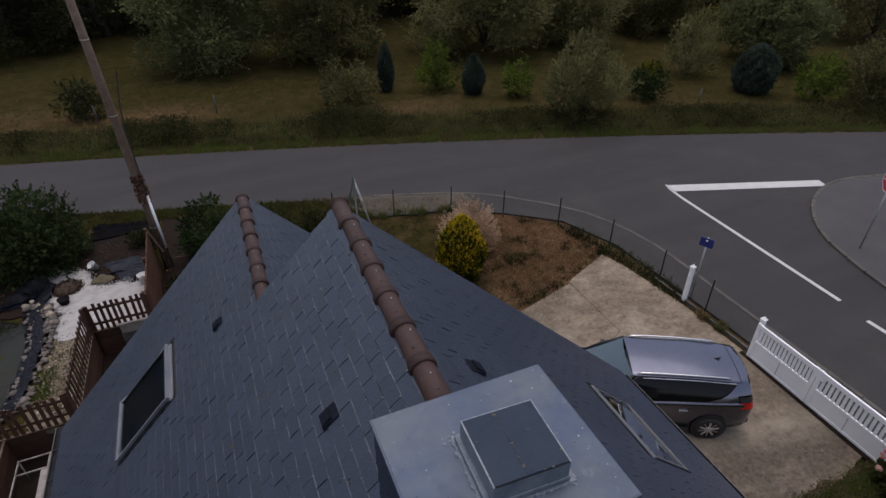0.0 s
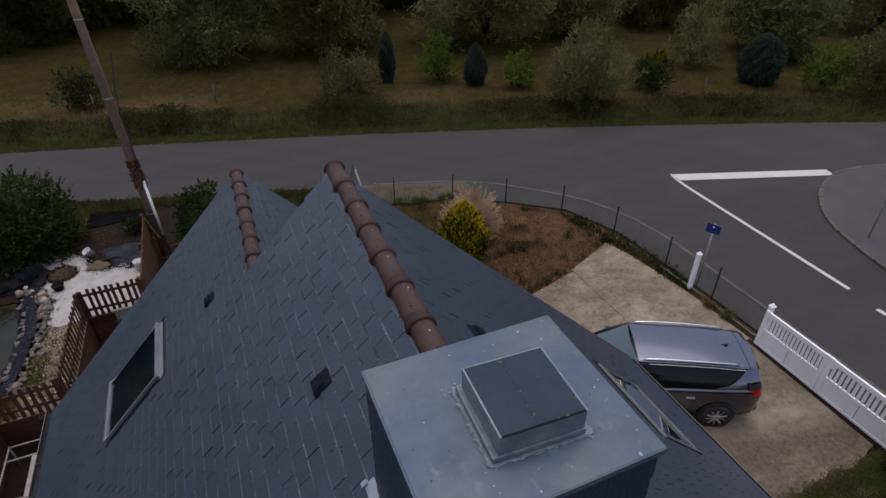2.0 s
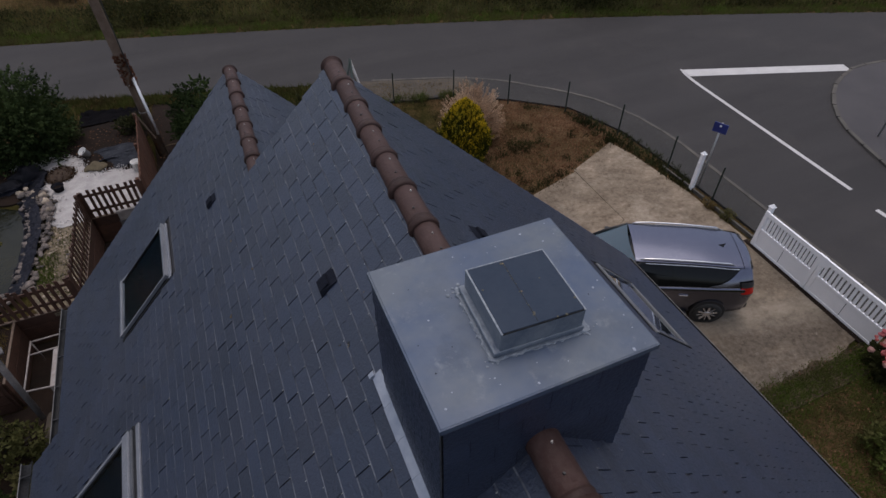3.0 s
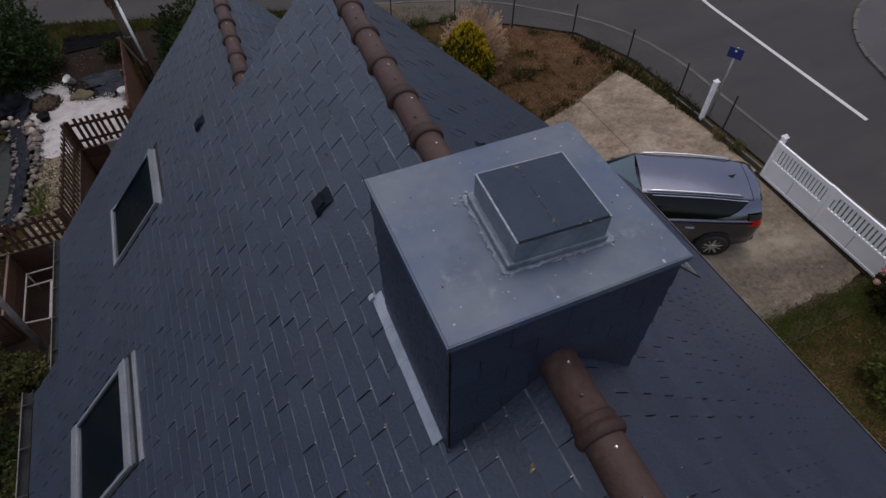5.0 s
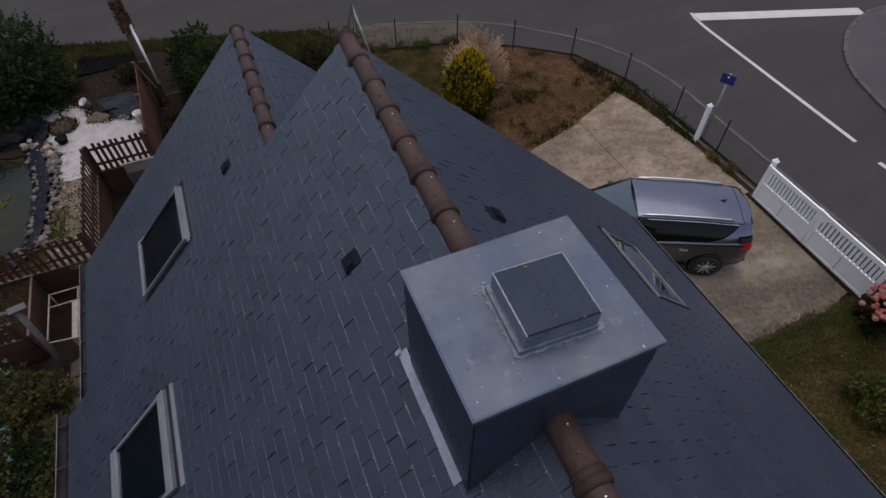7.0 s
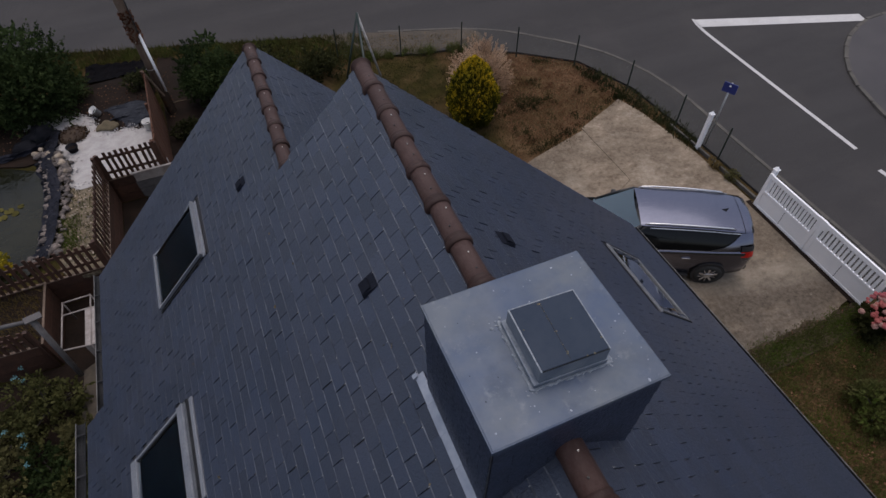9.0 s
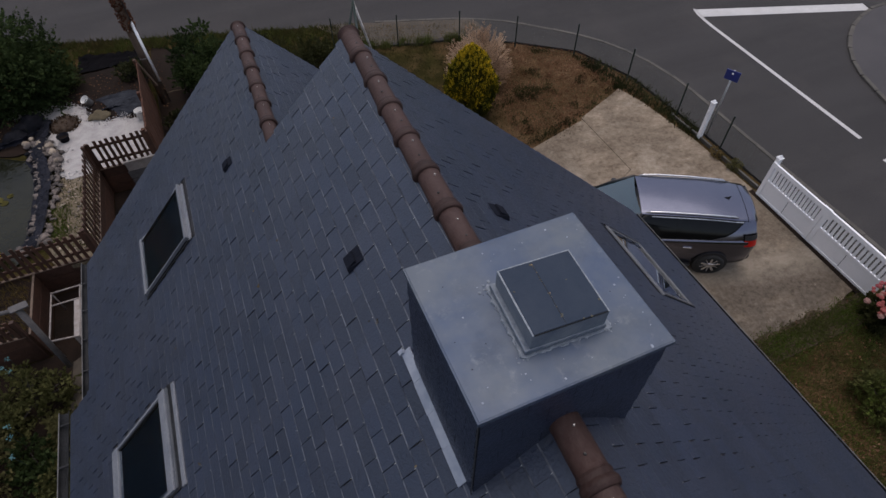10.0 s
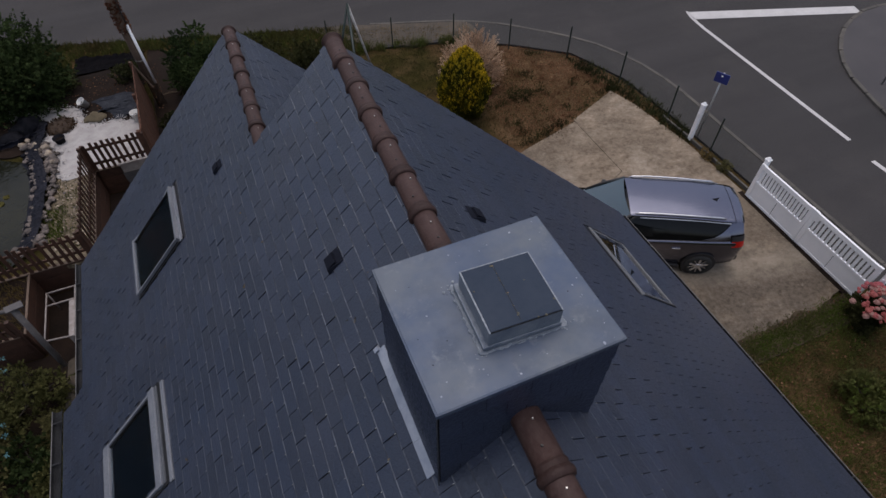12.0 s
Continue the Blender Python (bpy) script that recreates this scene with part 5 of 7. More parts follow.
        skin("lamp_cover", [[(x + 0.03 + 0.3 * (z - 1.15), s * (y - 0.012 - 0.25 * (z - 1.15)), z) for x, y in bow[:4]] for z in (1.15, 1.22, 1.3)], M["trim"], c, "dark upper part of the tail light")
        tubed("front_pillar", [(1.2, s * 0.79, 0.93), (0.85, s * 0.72, 1.24), (0.4, s * 0.612, 1.57)], 0.035, M["trim"], c)
        bm = bmesh.new()
        box(bm, (0.68, s * 0.94 - 0.11, 0.96), (0.8, s * 0.94 + 0.09, 1.08), 0.04)
        part("mirror", bm, M["trim"], c)
        boxed("sill", (-1.0, s * 0.85 - 0.06, 0.17), (1.0, s * 0.85 + 0.06, 0.27), M["trim"], c, "", 0.02)
        for x in (-1.42, 1.33):
            bm = bmesh.new()
            bmesh.ops.create_cone(bm, cap_ends=True, segments=28, radius1=0.385, radius2=0.385, depth=0.05, matrix=pose(x, s * 0.885, 0.34, 90, 0, 0))
            part("wheel_arch", bm, M["trim"], c)
            hub = tagged(new("wheel"), "alloy wheel")
            hub.parent = c
            hub.matrix_basis = pose(x, s * 0.845, 0.325, 0, 0, 0 if s > 0 else 180)
            prof = [(-0.1, 0.23), (-0.1, 0.3), (-0.07, 0.325), (0.07, 0.325), (0.1, 0.3), (0.1, 0.225)]
            tv = [(math.cos(a) * r, y, math.sin(a) * r) for y, r in prof for a in [2 * math.pi * k / 28 for k in range(28)]]
            tf = [(i * 28 + k, i * 28 + (k + 1) % 28, (i + 1) * 28 + (k + 1) % 28, (i + 1) * 28 + k) for i in range(5) for k in range(28)]
            link_mesh("tyre", tv, tf, M["tyre"], hub, "", True)
            bm = bmesh.new()
            bmesh.ops.create_cone(bm, cap_ends=True, segments=24, radius1=0.225, radius2=0.225, depth=0.04, matrix=pose(0, 0.03, 0, 90, 0, 0))
            part("rim_well", bm, M["trim"], hub)
            bm = bmesh.new()
            for k in range(5):
                box(bm, (-0.028, 0.07, 0.03), (0.028, 0.1, 0.225), 0.006, Matrix.Rotation(2 * math.pi * k / 5, 4, "Y"))
                box(bm, (-0.012, 0.07, 0.05), (0.012, 0.095, 0.225), 0.004, Matrix.Rotation(2 * math.pi * (k + 0.5) / 5, 4, "Y"))
            bmesh.ops.create_cone(bm, cap_ends=True, segments=16, radius1=0.06, radius2=0.05, depth=0.05, matrix=pose(0, 0.085, 0, 90, 0, 0))
            part("rim", bm, M["chrome"], hub, "silver spoked rim")
    link_mesh("antenna", [(-1.62, -0.025, 1.58), (-1.62, 0.025, 1.58), (-1.42, 0, 1.6), (-1.66, 0, 1.68)], [(0, 1, 3), (1, 2, 3), (2, 0, 3)], M["trim"], c, "black shark-fin antenna")
    boxed("bumper", (-2.33, -0.72, 0.36), (-2.2, 0.72, 0.52), M["trim"], c, "", 0.04)
    boxed("plate", (-2.325, -0.26, 0.6), (-2.315, 0.26, 0.71), M["pvc"], c, "", 0.002)
    tubed("wiper", [(-2.32, 0.0, 1.06), (-2.28, 0.3, 1.13)], 0.008, M["trim"], c)
    return c


M["car_glass"].node_tree.nodes["Principled BSDF"].inputs["IOR"].default_value = 1.5
M["screen"].node_tree.nodes["Principled BSDF"].inputs["IOR"].default_value = 2.0
build_car(pose(7.67, 6.5, 0.012, 0, 0, 151.8))


# ---- pond garden ----
def picket_run(a, b, zs, label, count):
    """Pickets on two rails over a boarded retaining wall."""
    f = thing("picket_fence", label, "fence", "brown picket fences")
    a, b = Vector((*a, 0)), Vector((*b, 0))
    way = (b - a).normalized()
    ang = math.atan2(way.y, way.x)
    L = (b - a).length
    base = Matrix.Translation(a) @ Matrix.Rotation(ang, 4, "Z")
    for i in range(3):
        boxed("board", (0, -0.02, 0.0 + i * 0.26), (L, 0.02, 0.25 + i * 0.26), M["wood_red"], f, "", 0.004, base)
    for z in (0.96, zs - 0.2):
        boxed("rail", (0, -0.028, z), (L, 0.0, z + 0.07), M["wood_red"], f, "", 0.004, base)
    for i in range(count):
        x = L * (i + 0.5) / count
        bm = bmesh.new()
        box(bm, (x - 0.036, 0.002, 0.8), (x + 0.036, 0.022, zs + rng.uniform(-0.02, 0.02)), 0.003, base @ Matrix.Rotation(rng.normal(0, 0.01), 4, "Y"))
        part("picket", bm, M["wood_red"], f)
    for x in (0.0, L):
        boxed("post", (x - 0.04, -0.06, 0.0), (x + 0.04, 0.02, zs - 0.05), M["wood_red"], f, "", 0.006, base)
    boxed("capping", (0, -0.03, 0.78), (L, 0.03, 0.8), M["wood_pole"], f, "", 0.003, base)


picket_run((-2.37, 13.2), (-3.73, 13.2), 1.6, "brown stained picket fence by the white gravel", 10)
picket_run((-3.77, 13.16), (-3.8, 10.32), 1.6, "brown stained picket fence above the retaining boards", 16)
picket_run((-3.82, 10.28), (-6.8, 10.28), 1.54, "brown stained picket fence along the pond", 21)
picket_run((-5.18, 8.64), (-7.2, 8.72), 1.32, "weathered picket fence across the lower yard", 14)
retaining = thing("retaining_wall", "brown boarded retaining wall of the terrace", "retaining wall")
for i in range(3):
    boxed("board", (-5.13, 8.66, i * 0.26), (-5.09, 10.24, 0.25 + i * 0.26), M["wood_red"], retaining)
boxed("capping", (-5.13, 8.66, 0.78), (-5.085, 10.24, 0.8), M["wood_pole"], retaining)
sleeper = thing("plank_wall", "low wall of pale grey weathered planks below the picket fence", "retaining wall")
for z0, z1, y, mat in ((0.86, 0.92, 13.08, "weathered"), (0.62, 0.855, 13.1, "weathered"), (0.38, 0.61, 13.1, "wood_grey"), (0.1, 0.37, 13.1, "wood_grey")):
    boxed("plank", (-3.16 + rng.uniform(0, 0.03), y - 0.03, z0), (-1.4, y + 0.03, z1), M[mat], sleeper, "", 0.01)
for x in (-3.1, -2.2):
    boxed("stake", (x, 13.14, 0.0), (x + 0.08, 13.19, 0.84), M["wood_grey"], sleeper, "", 0.006)

wm, wnn, wll, wp = shader("pond_water")
wcol = mixed(wnn, wll, noisy(wnn, wll, 0.7), (0.008, 0.0085, 0.004), (0.02, 0.019, 0.009))
wll.new(wcol, wp.inputs["Base Color"])
wp.inputs["Roughness"].default_value = 0.08
wp.inputs["Specular IOR Level"].default_value = 0.22
wb = wnn.new("ShaderNodeBump")
wb.inputs["Strength"].default_value, wb.inputs["Distance"].default_value = 0.15, 0.02
wll.new(noisy(wnn, wll, 5, 2), wb.inputs["Height"])
wll.new(wb.outputs[0], wp.inputs["Normal"])
pond_line = smooth_line([(-5.42, 14.35), (-5.27, 13.9), (-5.2, 13.2), (-5.2, 12.6), (-5.24, 12.0), (-5.3, 11.4), (-5.5, 10.7), (-7.0, 10.5), (-9.5, 10.8), (-10.0, 12.5), (-8.5, 14.6), (-6.6, 14.9), (-5.42, 14.35)], 5)
tagged(sheet("water", [tuple(p) for p in pond_line[:-1]], 0.735, wm, None, "", 0.1), "still murky green pond water", "water", "", "structure")
edge = thing("pond_edge", "crumpled blue-black pond liner at the water's edge", "pond liner")


def crumpled(name, line, wide, z, rise, parent, mat="liner"):
    """A sheet of folded liner along a line, reaching wide to its east side."""
    v, f, m = [], [], 8
    for p in line:
        for k in range(m):
            u = k / (m - 1)
            x, y = p[0] - 0.05 + u * wide, p[1] + 0.1 * u
            h = rise * math.sin(u * math.pi * 0.6) + 0.09 * abs(noise.noise((x * 5, y * 3.5, 2))) + rng.uniform(0, 0.035)
            v.append((x + rng.normal(0, 0.012), y + rng.normal(0, 0.02), z + h * min(1, 0.35 + u)))
    for i in range(len(line) - 1):
        for k in range(m - 1):
            q = i * m + k
            f.append((q, q + m, q + m + 1, q + 1))
    return link_mesh(name, v, f, M[mat], parent)


edge_line = smooth_line([(-5.2, 15.55), (-5.32, 15.0), (-5.42, 14.4), (-5.27, 13.9), (-5.2, 13.2), (-5.2, 12.6), (-5.24, 12.0), (-5.3, 11.4), (-5.45, 10.9)], 7)
crumpled("liner", edge_line, 0.42, 0.735, 0.1, edge)
crumpled("liner", smooth_line([(-5.2, 15.3), (-5.7, 15.15), (-6.3, 15.05), (-7.2, 15.3)], 6), 0.3, 0.735, 0.12, edge)


def rock(name, x, y, z, r, mat, label, group="", flat=0.6):
    bm = bmesh.new()
    bmesh.ops.create_icosphere(bm, subdivisions=3 if r > 0.2 else 2, radius=r)
    seed = rng.uniform(0, 50)
    for v in bm.verts:
        v.co *= 1 + 0.6 * noise.noise(v.co * (1.2 / r) + Vector((seed, 0, 0))) + (0.16 * noise.noise(v.co * (4 / r)) if r > 0.2 else 0)
        v.co.z *= flat
    bmesh.ops.rotate(bm, verts=bm.verts, matrix=Matrix.Rotation(rng.uniform(0, 6), 3, "Z"))
    ob = part(name, bm, mat, None, "", True)
    ob.location = (x, y, z)
    return tagged(ob, label, "stone", group)


STONES = "rounded buff and grey stone at the pond's edge"
outer = smooth_line([(-5.12, 14.86), (-4.9, 14.6), (-4.79, 14.27), (-4.7, 13.96), (-4.76, 13.6), (-4.7, 13.0), (-4.8, 12.3), (-4.84, 11.6), (-4.95, 11.15)], 10)
for i, p in enumerate(outer):
    big = 0.092 if p[1] > 13.9 else 0.068
    rock("pond_stone", p[0] + rng.normal(0, 0.06), p[1] + rng.normal(0, 0.05), 0.79, big * rng.uniform(0.55, 1.1), M["stone"], STONES, "pond stones")
    if i % 2:
        rock("pond_stone", p[0] - 0.13 + rng.normal(0, 0.05), p[1] + rng.normal(0, 0.05), 0.81, rng.uniform(0.03, 0.075), M["stone"], STONES, "pond stones")
for p in edge_line[14::2]:
    rock("pond_stone", p[0] + 0.07 + rng.normal(0, 0.04), p[1] + rng.normal(0, 0.05), 0.79, rng.uniform(0.04, 0.09), M["stone"], STONES, "pond stones")
for p in edge_line[10:]:
    for mat in ("boulder", "stone"):
        rock("pond_stone", p[0] + rng.uniform(0.0, 0.3), p[1] + rng.normal(0, 0.06), 0.8, rng.uniform(0.035, 0.07), M[mat], "small dark stone on the pond liner" if mat == "boulder" else STONES, "pond stones")
for x, y, r in ((-5.42, 14.9, 0.11), (-5.1, 14.86, 0.1), (-5.28, 14.98, 0.08), (-5.16, 11.58, 0.12), (-4.95, 11.3, 0.12), (-5.05, 11.2, 0.1), (-4.85, 11.1, 0.1)):
    rock("pond_stone", x, y, 0.8, r, M["stone"], STONES, "pond stones")
for x, y, r in ((-5.46, 14.98, 0.085), (-5.14, 14.88, 0.09), (-4.9, 14.66, 0.1), (-5.33, 15.12, 0.065), (-4.82, 14.36, 0.09), (-4.72, 13.95, 0.07), (-5.08, 14.62, 0.06)):
    rock("pond_stone", x, y, 0.83, r, M["stone_buff"], "bright buff stone on the pond's edge", "pond stones", 0.75)
for x, y, r, flat in ((-5.42, 15.9, 0.37, 0.8), (-5.05, 15.75, 0.2, 0.8), (-5.75, 15.55, 0.28, 0.5), (-5.15, 15.3, 0.2, 0.6)):
    rock("boulder", x, y, 0.74, r, M["boulder"], "dark boulder between the pond and the white gravel", "dark boulders", flat)
rock("boulder", -3.72, 15.62, 0.74, 0.27, surface("tan_rock", (0.09, 0.075, 0.05), (0.14, 0.115, 0.075), 0.95, spec=0.1), "tan flat rock on the gravel", "", 0.35)

tagged(sheet("soil_bed", [tuple(p) for p in smooth_line([(-7.5, 17.8), (-9.0, 16.2), (-9.0, 15.0), (-6.6, 14.96), (-5.7, 14.7), (-5.1, 15.0), (-4.9, 15.4), (-3.4, 14.6), (-2.5, 14.4), (-2.45, 16.2), (-2.45, 17.9), (-4.5, 18.0), (-7.5, 17.8)], 4)[:-1]], 0.729, M["soil"], None, "", 0.1), "dark brown bare soil with litter", "soil", "", "structure")
lit = np.stack([rng.uniform(-6.5, -1.9, 700), rng.uniform(15.2, 17.8, 700), np.full(700, 0.745)], 1)
lv, lf = leaves(lit, rng.normal(0, 1, lit.shape) * (1, 1, 0.2), 0.03, 0.2, 1.6)
tagged(leaf_mesh("soil_litter", lv, lf, LEAF["litter"]), "dead leaves and twigs on dark soil", "litter", "", "stuff")
gravel_out = smooth_line([(-5.95, 16.68), (-5.5, 16.5), (-5.0, 16.5), (-4.6, 16.5), (-4.15, 16.25), (-3.98, 15.75), (-3.6, 15.28), (-3.15, 15.38), (-3.0, 15.2), (-2.5, 15.05), (-2.45, 14.4), (-2.42, 13.25), (-3.74, 13.25), (-4.5, 13.2), (-4.66, 13.7), (-4.62, 14.3), (-4.8, 14.75), (-5.05, 15.2), (-5.0, 16.1), (-5.5, 16.25), (-5.95, 16.68)], 6)[:-1]
gravel_out = [(p[0] + 0.1 * noise.noise((p[0] * 4, p[1] * 4, 3)), p[1] + (0.1 * noise.noise((p[0] * 4, p[1] * 4, 8)) if p[1] > 13.4 else 0)) for p in gravel_out]
tagged(sheet("white_gravel", gravel_out, 0.742, M["gravel_white"], None, "", 0.1), "bed of bright white gravel", "gravel", "", "structure")
peb_v, peb_f = [], []
for i in range(900):
    o = gravel_out[int(rng.uniform(0, len(gravel_out)))]
    x, y, r = o[0] + rng.normal(0, 0.09), o[1] + rng.normal(0, 0.09), rng.uniform(0.012, 0.03)
    if y < 13.28 or x > -2.45:
        continue
    k = len(peb_v)
    peb_v += [(x - r, y, 0.748), (x, y - r * 0.8, 0.748), (x + r, y, 0.748), (x, y + r * 0.7, 0.748), (x, y, 0.748 + r), (x, y, 0.74)]
    peb_f += [(k, k + 1, k + 4), (k + 1, k + 2, k + 4), (k + 2, k + 3, k + 4), (k + 3, k, k + 4), (k + 1, k, k + 5), (k + 2, k + 1, k + 5), (k + 3, k + 2, k + 5), (k, k + 3, k + 5)]
tagged(link_mesh("pebbles", peb_v, peb_f, M["gravel_white"]), "loose white pebbles at the gravel's edge", "gravel", "", "stuff")
spare = thing("liner_sheet", "dark plastic liner laid bare on the ground", "liner")
crumpled("fold", smooth_line([(-3.85, 15.75), (-3.5, 15.95), (-3.25, 15.65), (-3.15, 15.3)], 6), 0.75, 0.735, 0.02, spare, "liner_dusty")
crumpled("fold", smooth_line([(-3.75, 16.45), (-3.5, 16.2), (-3.4, 15.8)], 6), 0.95, 0.735, 0.02, spare, "liner_dusty")
# added near-black layer over the bank: its shade, put into shape and colour
bank = [(x, y) for y in np.linspace(18.3, 20.3, 14) for x in np.linspace(-4.55, -2.42, 26)]
bank_v = [(x + rng.normal(0, 0.015), y - 0.2 * (x + 3.5) + rng.normal(0, 0.02), raised(-4.0, y - 0.2 * (x + 3.5)) + 0.03 + 0.12 * abs(noise.noise((x * 3.5, y * 5, 4)))) for x, y in bank]
bank_f = [(j * 26 + i, j * 26 + i + 1, j * 26 + i + 27, j * 26 + i + 26) for j in range(13) for i in range(25)]
tagged(link_mesh("bank_shade", bank_v, bank_f, surface("shade_black", (0.003, 0.003, 0.004), (0.007, 0.006, 0.007), 0.9, 3, 20, spec=0.03)), "near-black sheet standing for shade on the bank behind the garden", "plastic sheet")
# dark brown sheet over the ground between board fence and bush
tagged(sheet("hedge_soil", [tuple(p) for p in smooth_line([(-2.325, 13.3), (-1.3, 13.4), (-0.7, 15.0), (-0.5, 16.6), (-0.8, 18.3), (-1.2, 19.2), (-1.6, 19.75), (-2.325, 20.0), (-2.325, 13.3)], 4)[:-1]], 0.006, M["soil"], None, "", 0.1), "dark brown ground under the bush behind the board fence", "soil", "", "structure")
tagged(tubed("cane", [(-2.15, 17.15, 0.05), (-1.85, 17.2, 0.06), (-1.55, 17.17, 0.05)], 0.013, M["sand"], None, "", 6), "thin pale cane lying on dark soil", "stick")
mound = thing("mulch_mound", "round mound of brown mulch on the gravel", "mulch")
bm = bmesh.new()
bmesh.ops.create_icosphere(bm, subdivisions=3, radius=0.36, matrix=Matrix.Translation((-4.6, 15.55, 0.73)))
for v in bm.verts:
    v.co.z = 0.73 + (v.co.z - 0.73) * 0.4
    v.co += Vector((1, 1, 0.5)) * 0.1 * noise.noise(v.co * 6)
part("core", bm, M["mulch"], mound, "", True)
hd = rng.normal(0, 1, (900, 3)) * (1, 1, 0.5)
hd /= np.linalg.norm(hd, axis=1, keepdims=True)
hd[:, 2] = abs(hd[:, 2])
lv, lf = leaves(np.array((-4.58, 15.57, 0.74)) + hd * (0.38, 0.38, 0.17) * rng.uniform(0.6, 1.12, (900, 1)), rng.normal(0, 1, hd.shape), 0.03, 0.3, 2.0)
leaf_mesh("chips", lv, lf, leafy("bark_chips", (0.045, 0.026, 0.015), (0.1, 0.064, 0.038)), mound, "loose brown bark and dead leaves")


def pot(name, x, y, z, r, h, mat, label, tilt=0.0):
    p = thing(name, label, "pot", "", pose(x, y, z, tilt, 0, 300))
    prof = [(0.0, 0.005), (r * 0.78, 0.0), (r, h), (r * 1.08, h), (r * 1.08, h - 0.03), (r * 0.92, h - 0.005), (r * 0.7, 0.03), (0, 0.03)]
    v = [(math.cos(a) * q, math.sin(a) * q, zz) for q, zz in prof for a in [2 * math.pi * k / 18 for k in range(18)]]
    f = [(i * 18 + k, i * 18 + (k + 1) % 18, (i + 1) * 18 + (k + 1) % 18, (i + 1) * 18 + k) for i in range(len(prof) - 1) for k in range(18)]
    link_mesh("wall", v, f, mat, p, "", True)
    dirt = bmesh.new()
    bmesh.ops.create_circle(dirt, cap_ends=True, segments=18, radius=r * 0.8, matrix=Matrix.Translation((0, 0, h * 0.55)))
    part("dirt", dirt, M["soil"], p, "dark dirt in the bottom")
    return p


pot("bucket", -3.9, 16.3, 0.77, 0.115, 0.23, M["plastic_white"], "white plastic bucket tipped on bare ground", 30)
pot("flower_pot", -4.56, 14.85, 0.745, 0.14, 0.16, M["boulder"], "low dark empty pot on white gravel")
pot("bucket", -2.62, 15.05, 0.745, 0.13, 0.26, M["plastic_white"], "white tub beside the brown post", 0)

tagged(sheet("sandy_strip", [tuple(p) for p in smooth_line([(-4.7, 13.3), (-4.1, 13.35), (-3.86, 12.9), (-3.86, 11.5), (-3.88, 10.35), (-4.7, 10.38), (-4.9, 11.3), (-4.75, 12.4), (-4.7, 13.3)], 4)[:-1]], 0.732, M["sand"], None, "", 0.1), "strip of pale sandy ground between stones and fence", "path", "", "structure")
# lower yard by the wing
tagged(sheet("yard_soil", [(-2.9, 13.15), (-3.74, 13.15), (-3.76, 10.24), (-5.08, 10.24), (-5.08, 8.6), (-7.5, 8.6), (-7.5, 2.5), (-2.9, 2.5)], 0.004, M["soil"], None, "", 0.1), "dark trodden soil of the yard", "soil", "", "structure")
tagged(sheet("path", [(-3.4, 5.3), (-4.3, 5.9), (-4.75, 7.2), (-4.7, 8.3), (-4.3, 8.5), (-3.2, 8.5)], 0.015, M["beige"], None, "", 0.1), "narrow pale concrete path beside the house", "path", "", "structure")
tagged(sheet("terrace_soil", [(-5.16, 10.24), (-7.2, 10.24), (-7.2, 8.76), (-5.16, 8.7)], 0.727, M["soil"], None, "", 0.1), "dark leaf-strewn soil on the terrace", "soil", "", "structure")
frame_ = thing("white_stand", "white tubular stand with a boxy end against the fence", "stand")
for x, y in ((-4.85, 9.75), (-4.85, 8.5), (-4.3, 8.42), (-4.3, 9.75)):
    tubed("leg", [(x, y, 0.0), (x, y, 0.62)], 0.016, M["weathered"], frame_)
for a, b in (((-4.85, 9.75), (-4.85, 8.5)), ((-4.3, 9.75), (-4.3, 8.42)), ((-4.85, 9.75), (-4.3, 9.75)), ((-4.85, 8.5), (-4.3, 8.42)), ((-4.85, 9.4), (-4.3, 9.4))):
    tubed("bar", [(*a, 0.6), (*b, 0.6)], 0.017, M["weathered"], frame_)
boxed("side_box", (-4.42, 8.42, 0.05), (-4.2, 9.42, 0.6), M["weathered"], frame_, "", 0.02)
lean_ = thing("leaning_post", "grey weathered post with a pale top in the yard", "post")
tubed("shaft", [(-4.62, 8.0, 0.3), (-4.7, 8.3, 1.9)], [0.05, 0.06], M["wood_grey"], lean_)
tubed("arm", [(-4.7, 8.3, 1.9), (-5.3, 8.45, 1.8)], 0.04, M["wood_grey"], lean_)
boxed("top_plate", (-0.14, -0.08, 0), (0.14, 0.08, 0.03), M["wood_grey"], lean_, "", 0.006, pose(-4.68, 8.32, 1.92, 0, 8, 20))

# ---- planting ----
shrub("laurel", -5.6, 17.5, 0.5, 2.7, 3.1, "laurel", "large dense dark green laurel by the road", "shrub", 20000, 0.06, 30)
shrub("laurel", -8.3, 17.6, 0.5, 2.9, 3.6, "laurel", "dense dark green laurel hedge plant", "shrub", 9000, 0.09, 24)
for x, y, w, h in ((-2.75, 17.3, 0.8, 0.6), (-4.5, 17.5, 0.9, 0.6), (-1.75, 15.4, 0.8, 0.6), (-1.6, 14.4, 0.7, 0.5)):
    shrub("undergrowth", x, y, 0.7 if x < -2.4 else 0.0, h, w, "dark", "dark low undergrowth on the shaded soil", "undergrowth", 1600, 0.045, 10)
shrub("hedge_plant", -0.75, 16.9, 0.0, 2.3, 1.9, "laurel", "round green bush behind the wing gable", "shrub", 10000, 0.055, 22)
shrub("hedge_plant", 0.9, 17.6, 0.0, 1.0, 1.9, "bramble", "low untidy hedge plant by the road", "shrub", 3000, 0.06, 12)
shrub("hedge_plant", 2.6, 17.0, 0.0, 0.8, 1.7, "bramble", "low untidy hedge plant on the lawn's edge", "shrub", 2600, 0.06, 12)
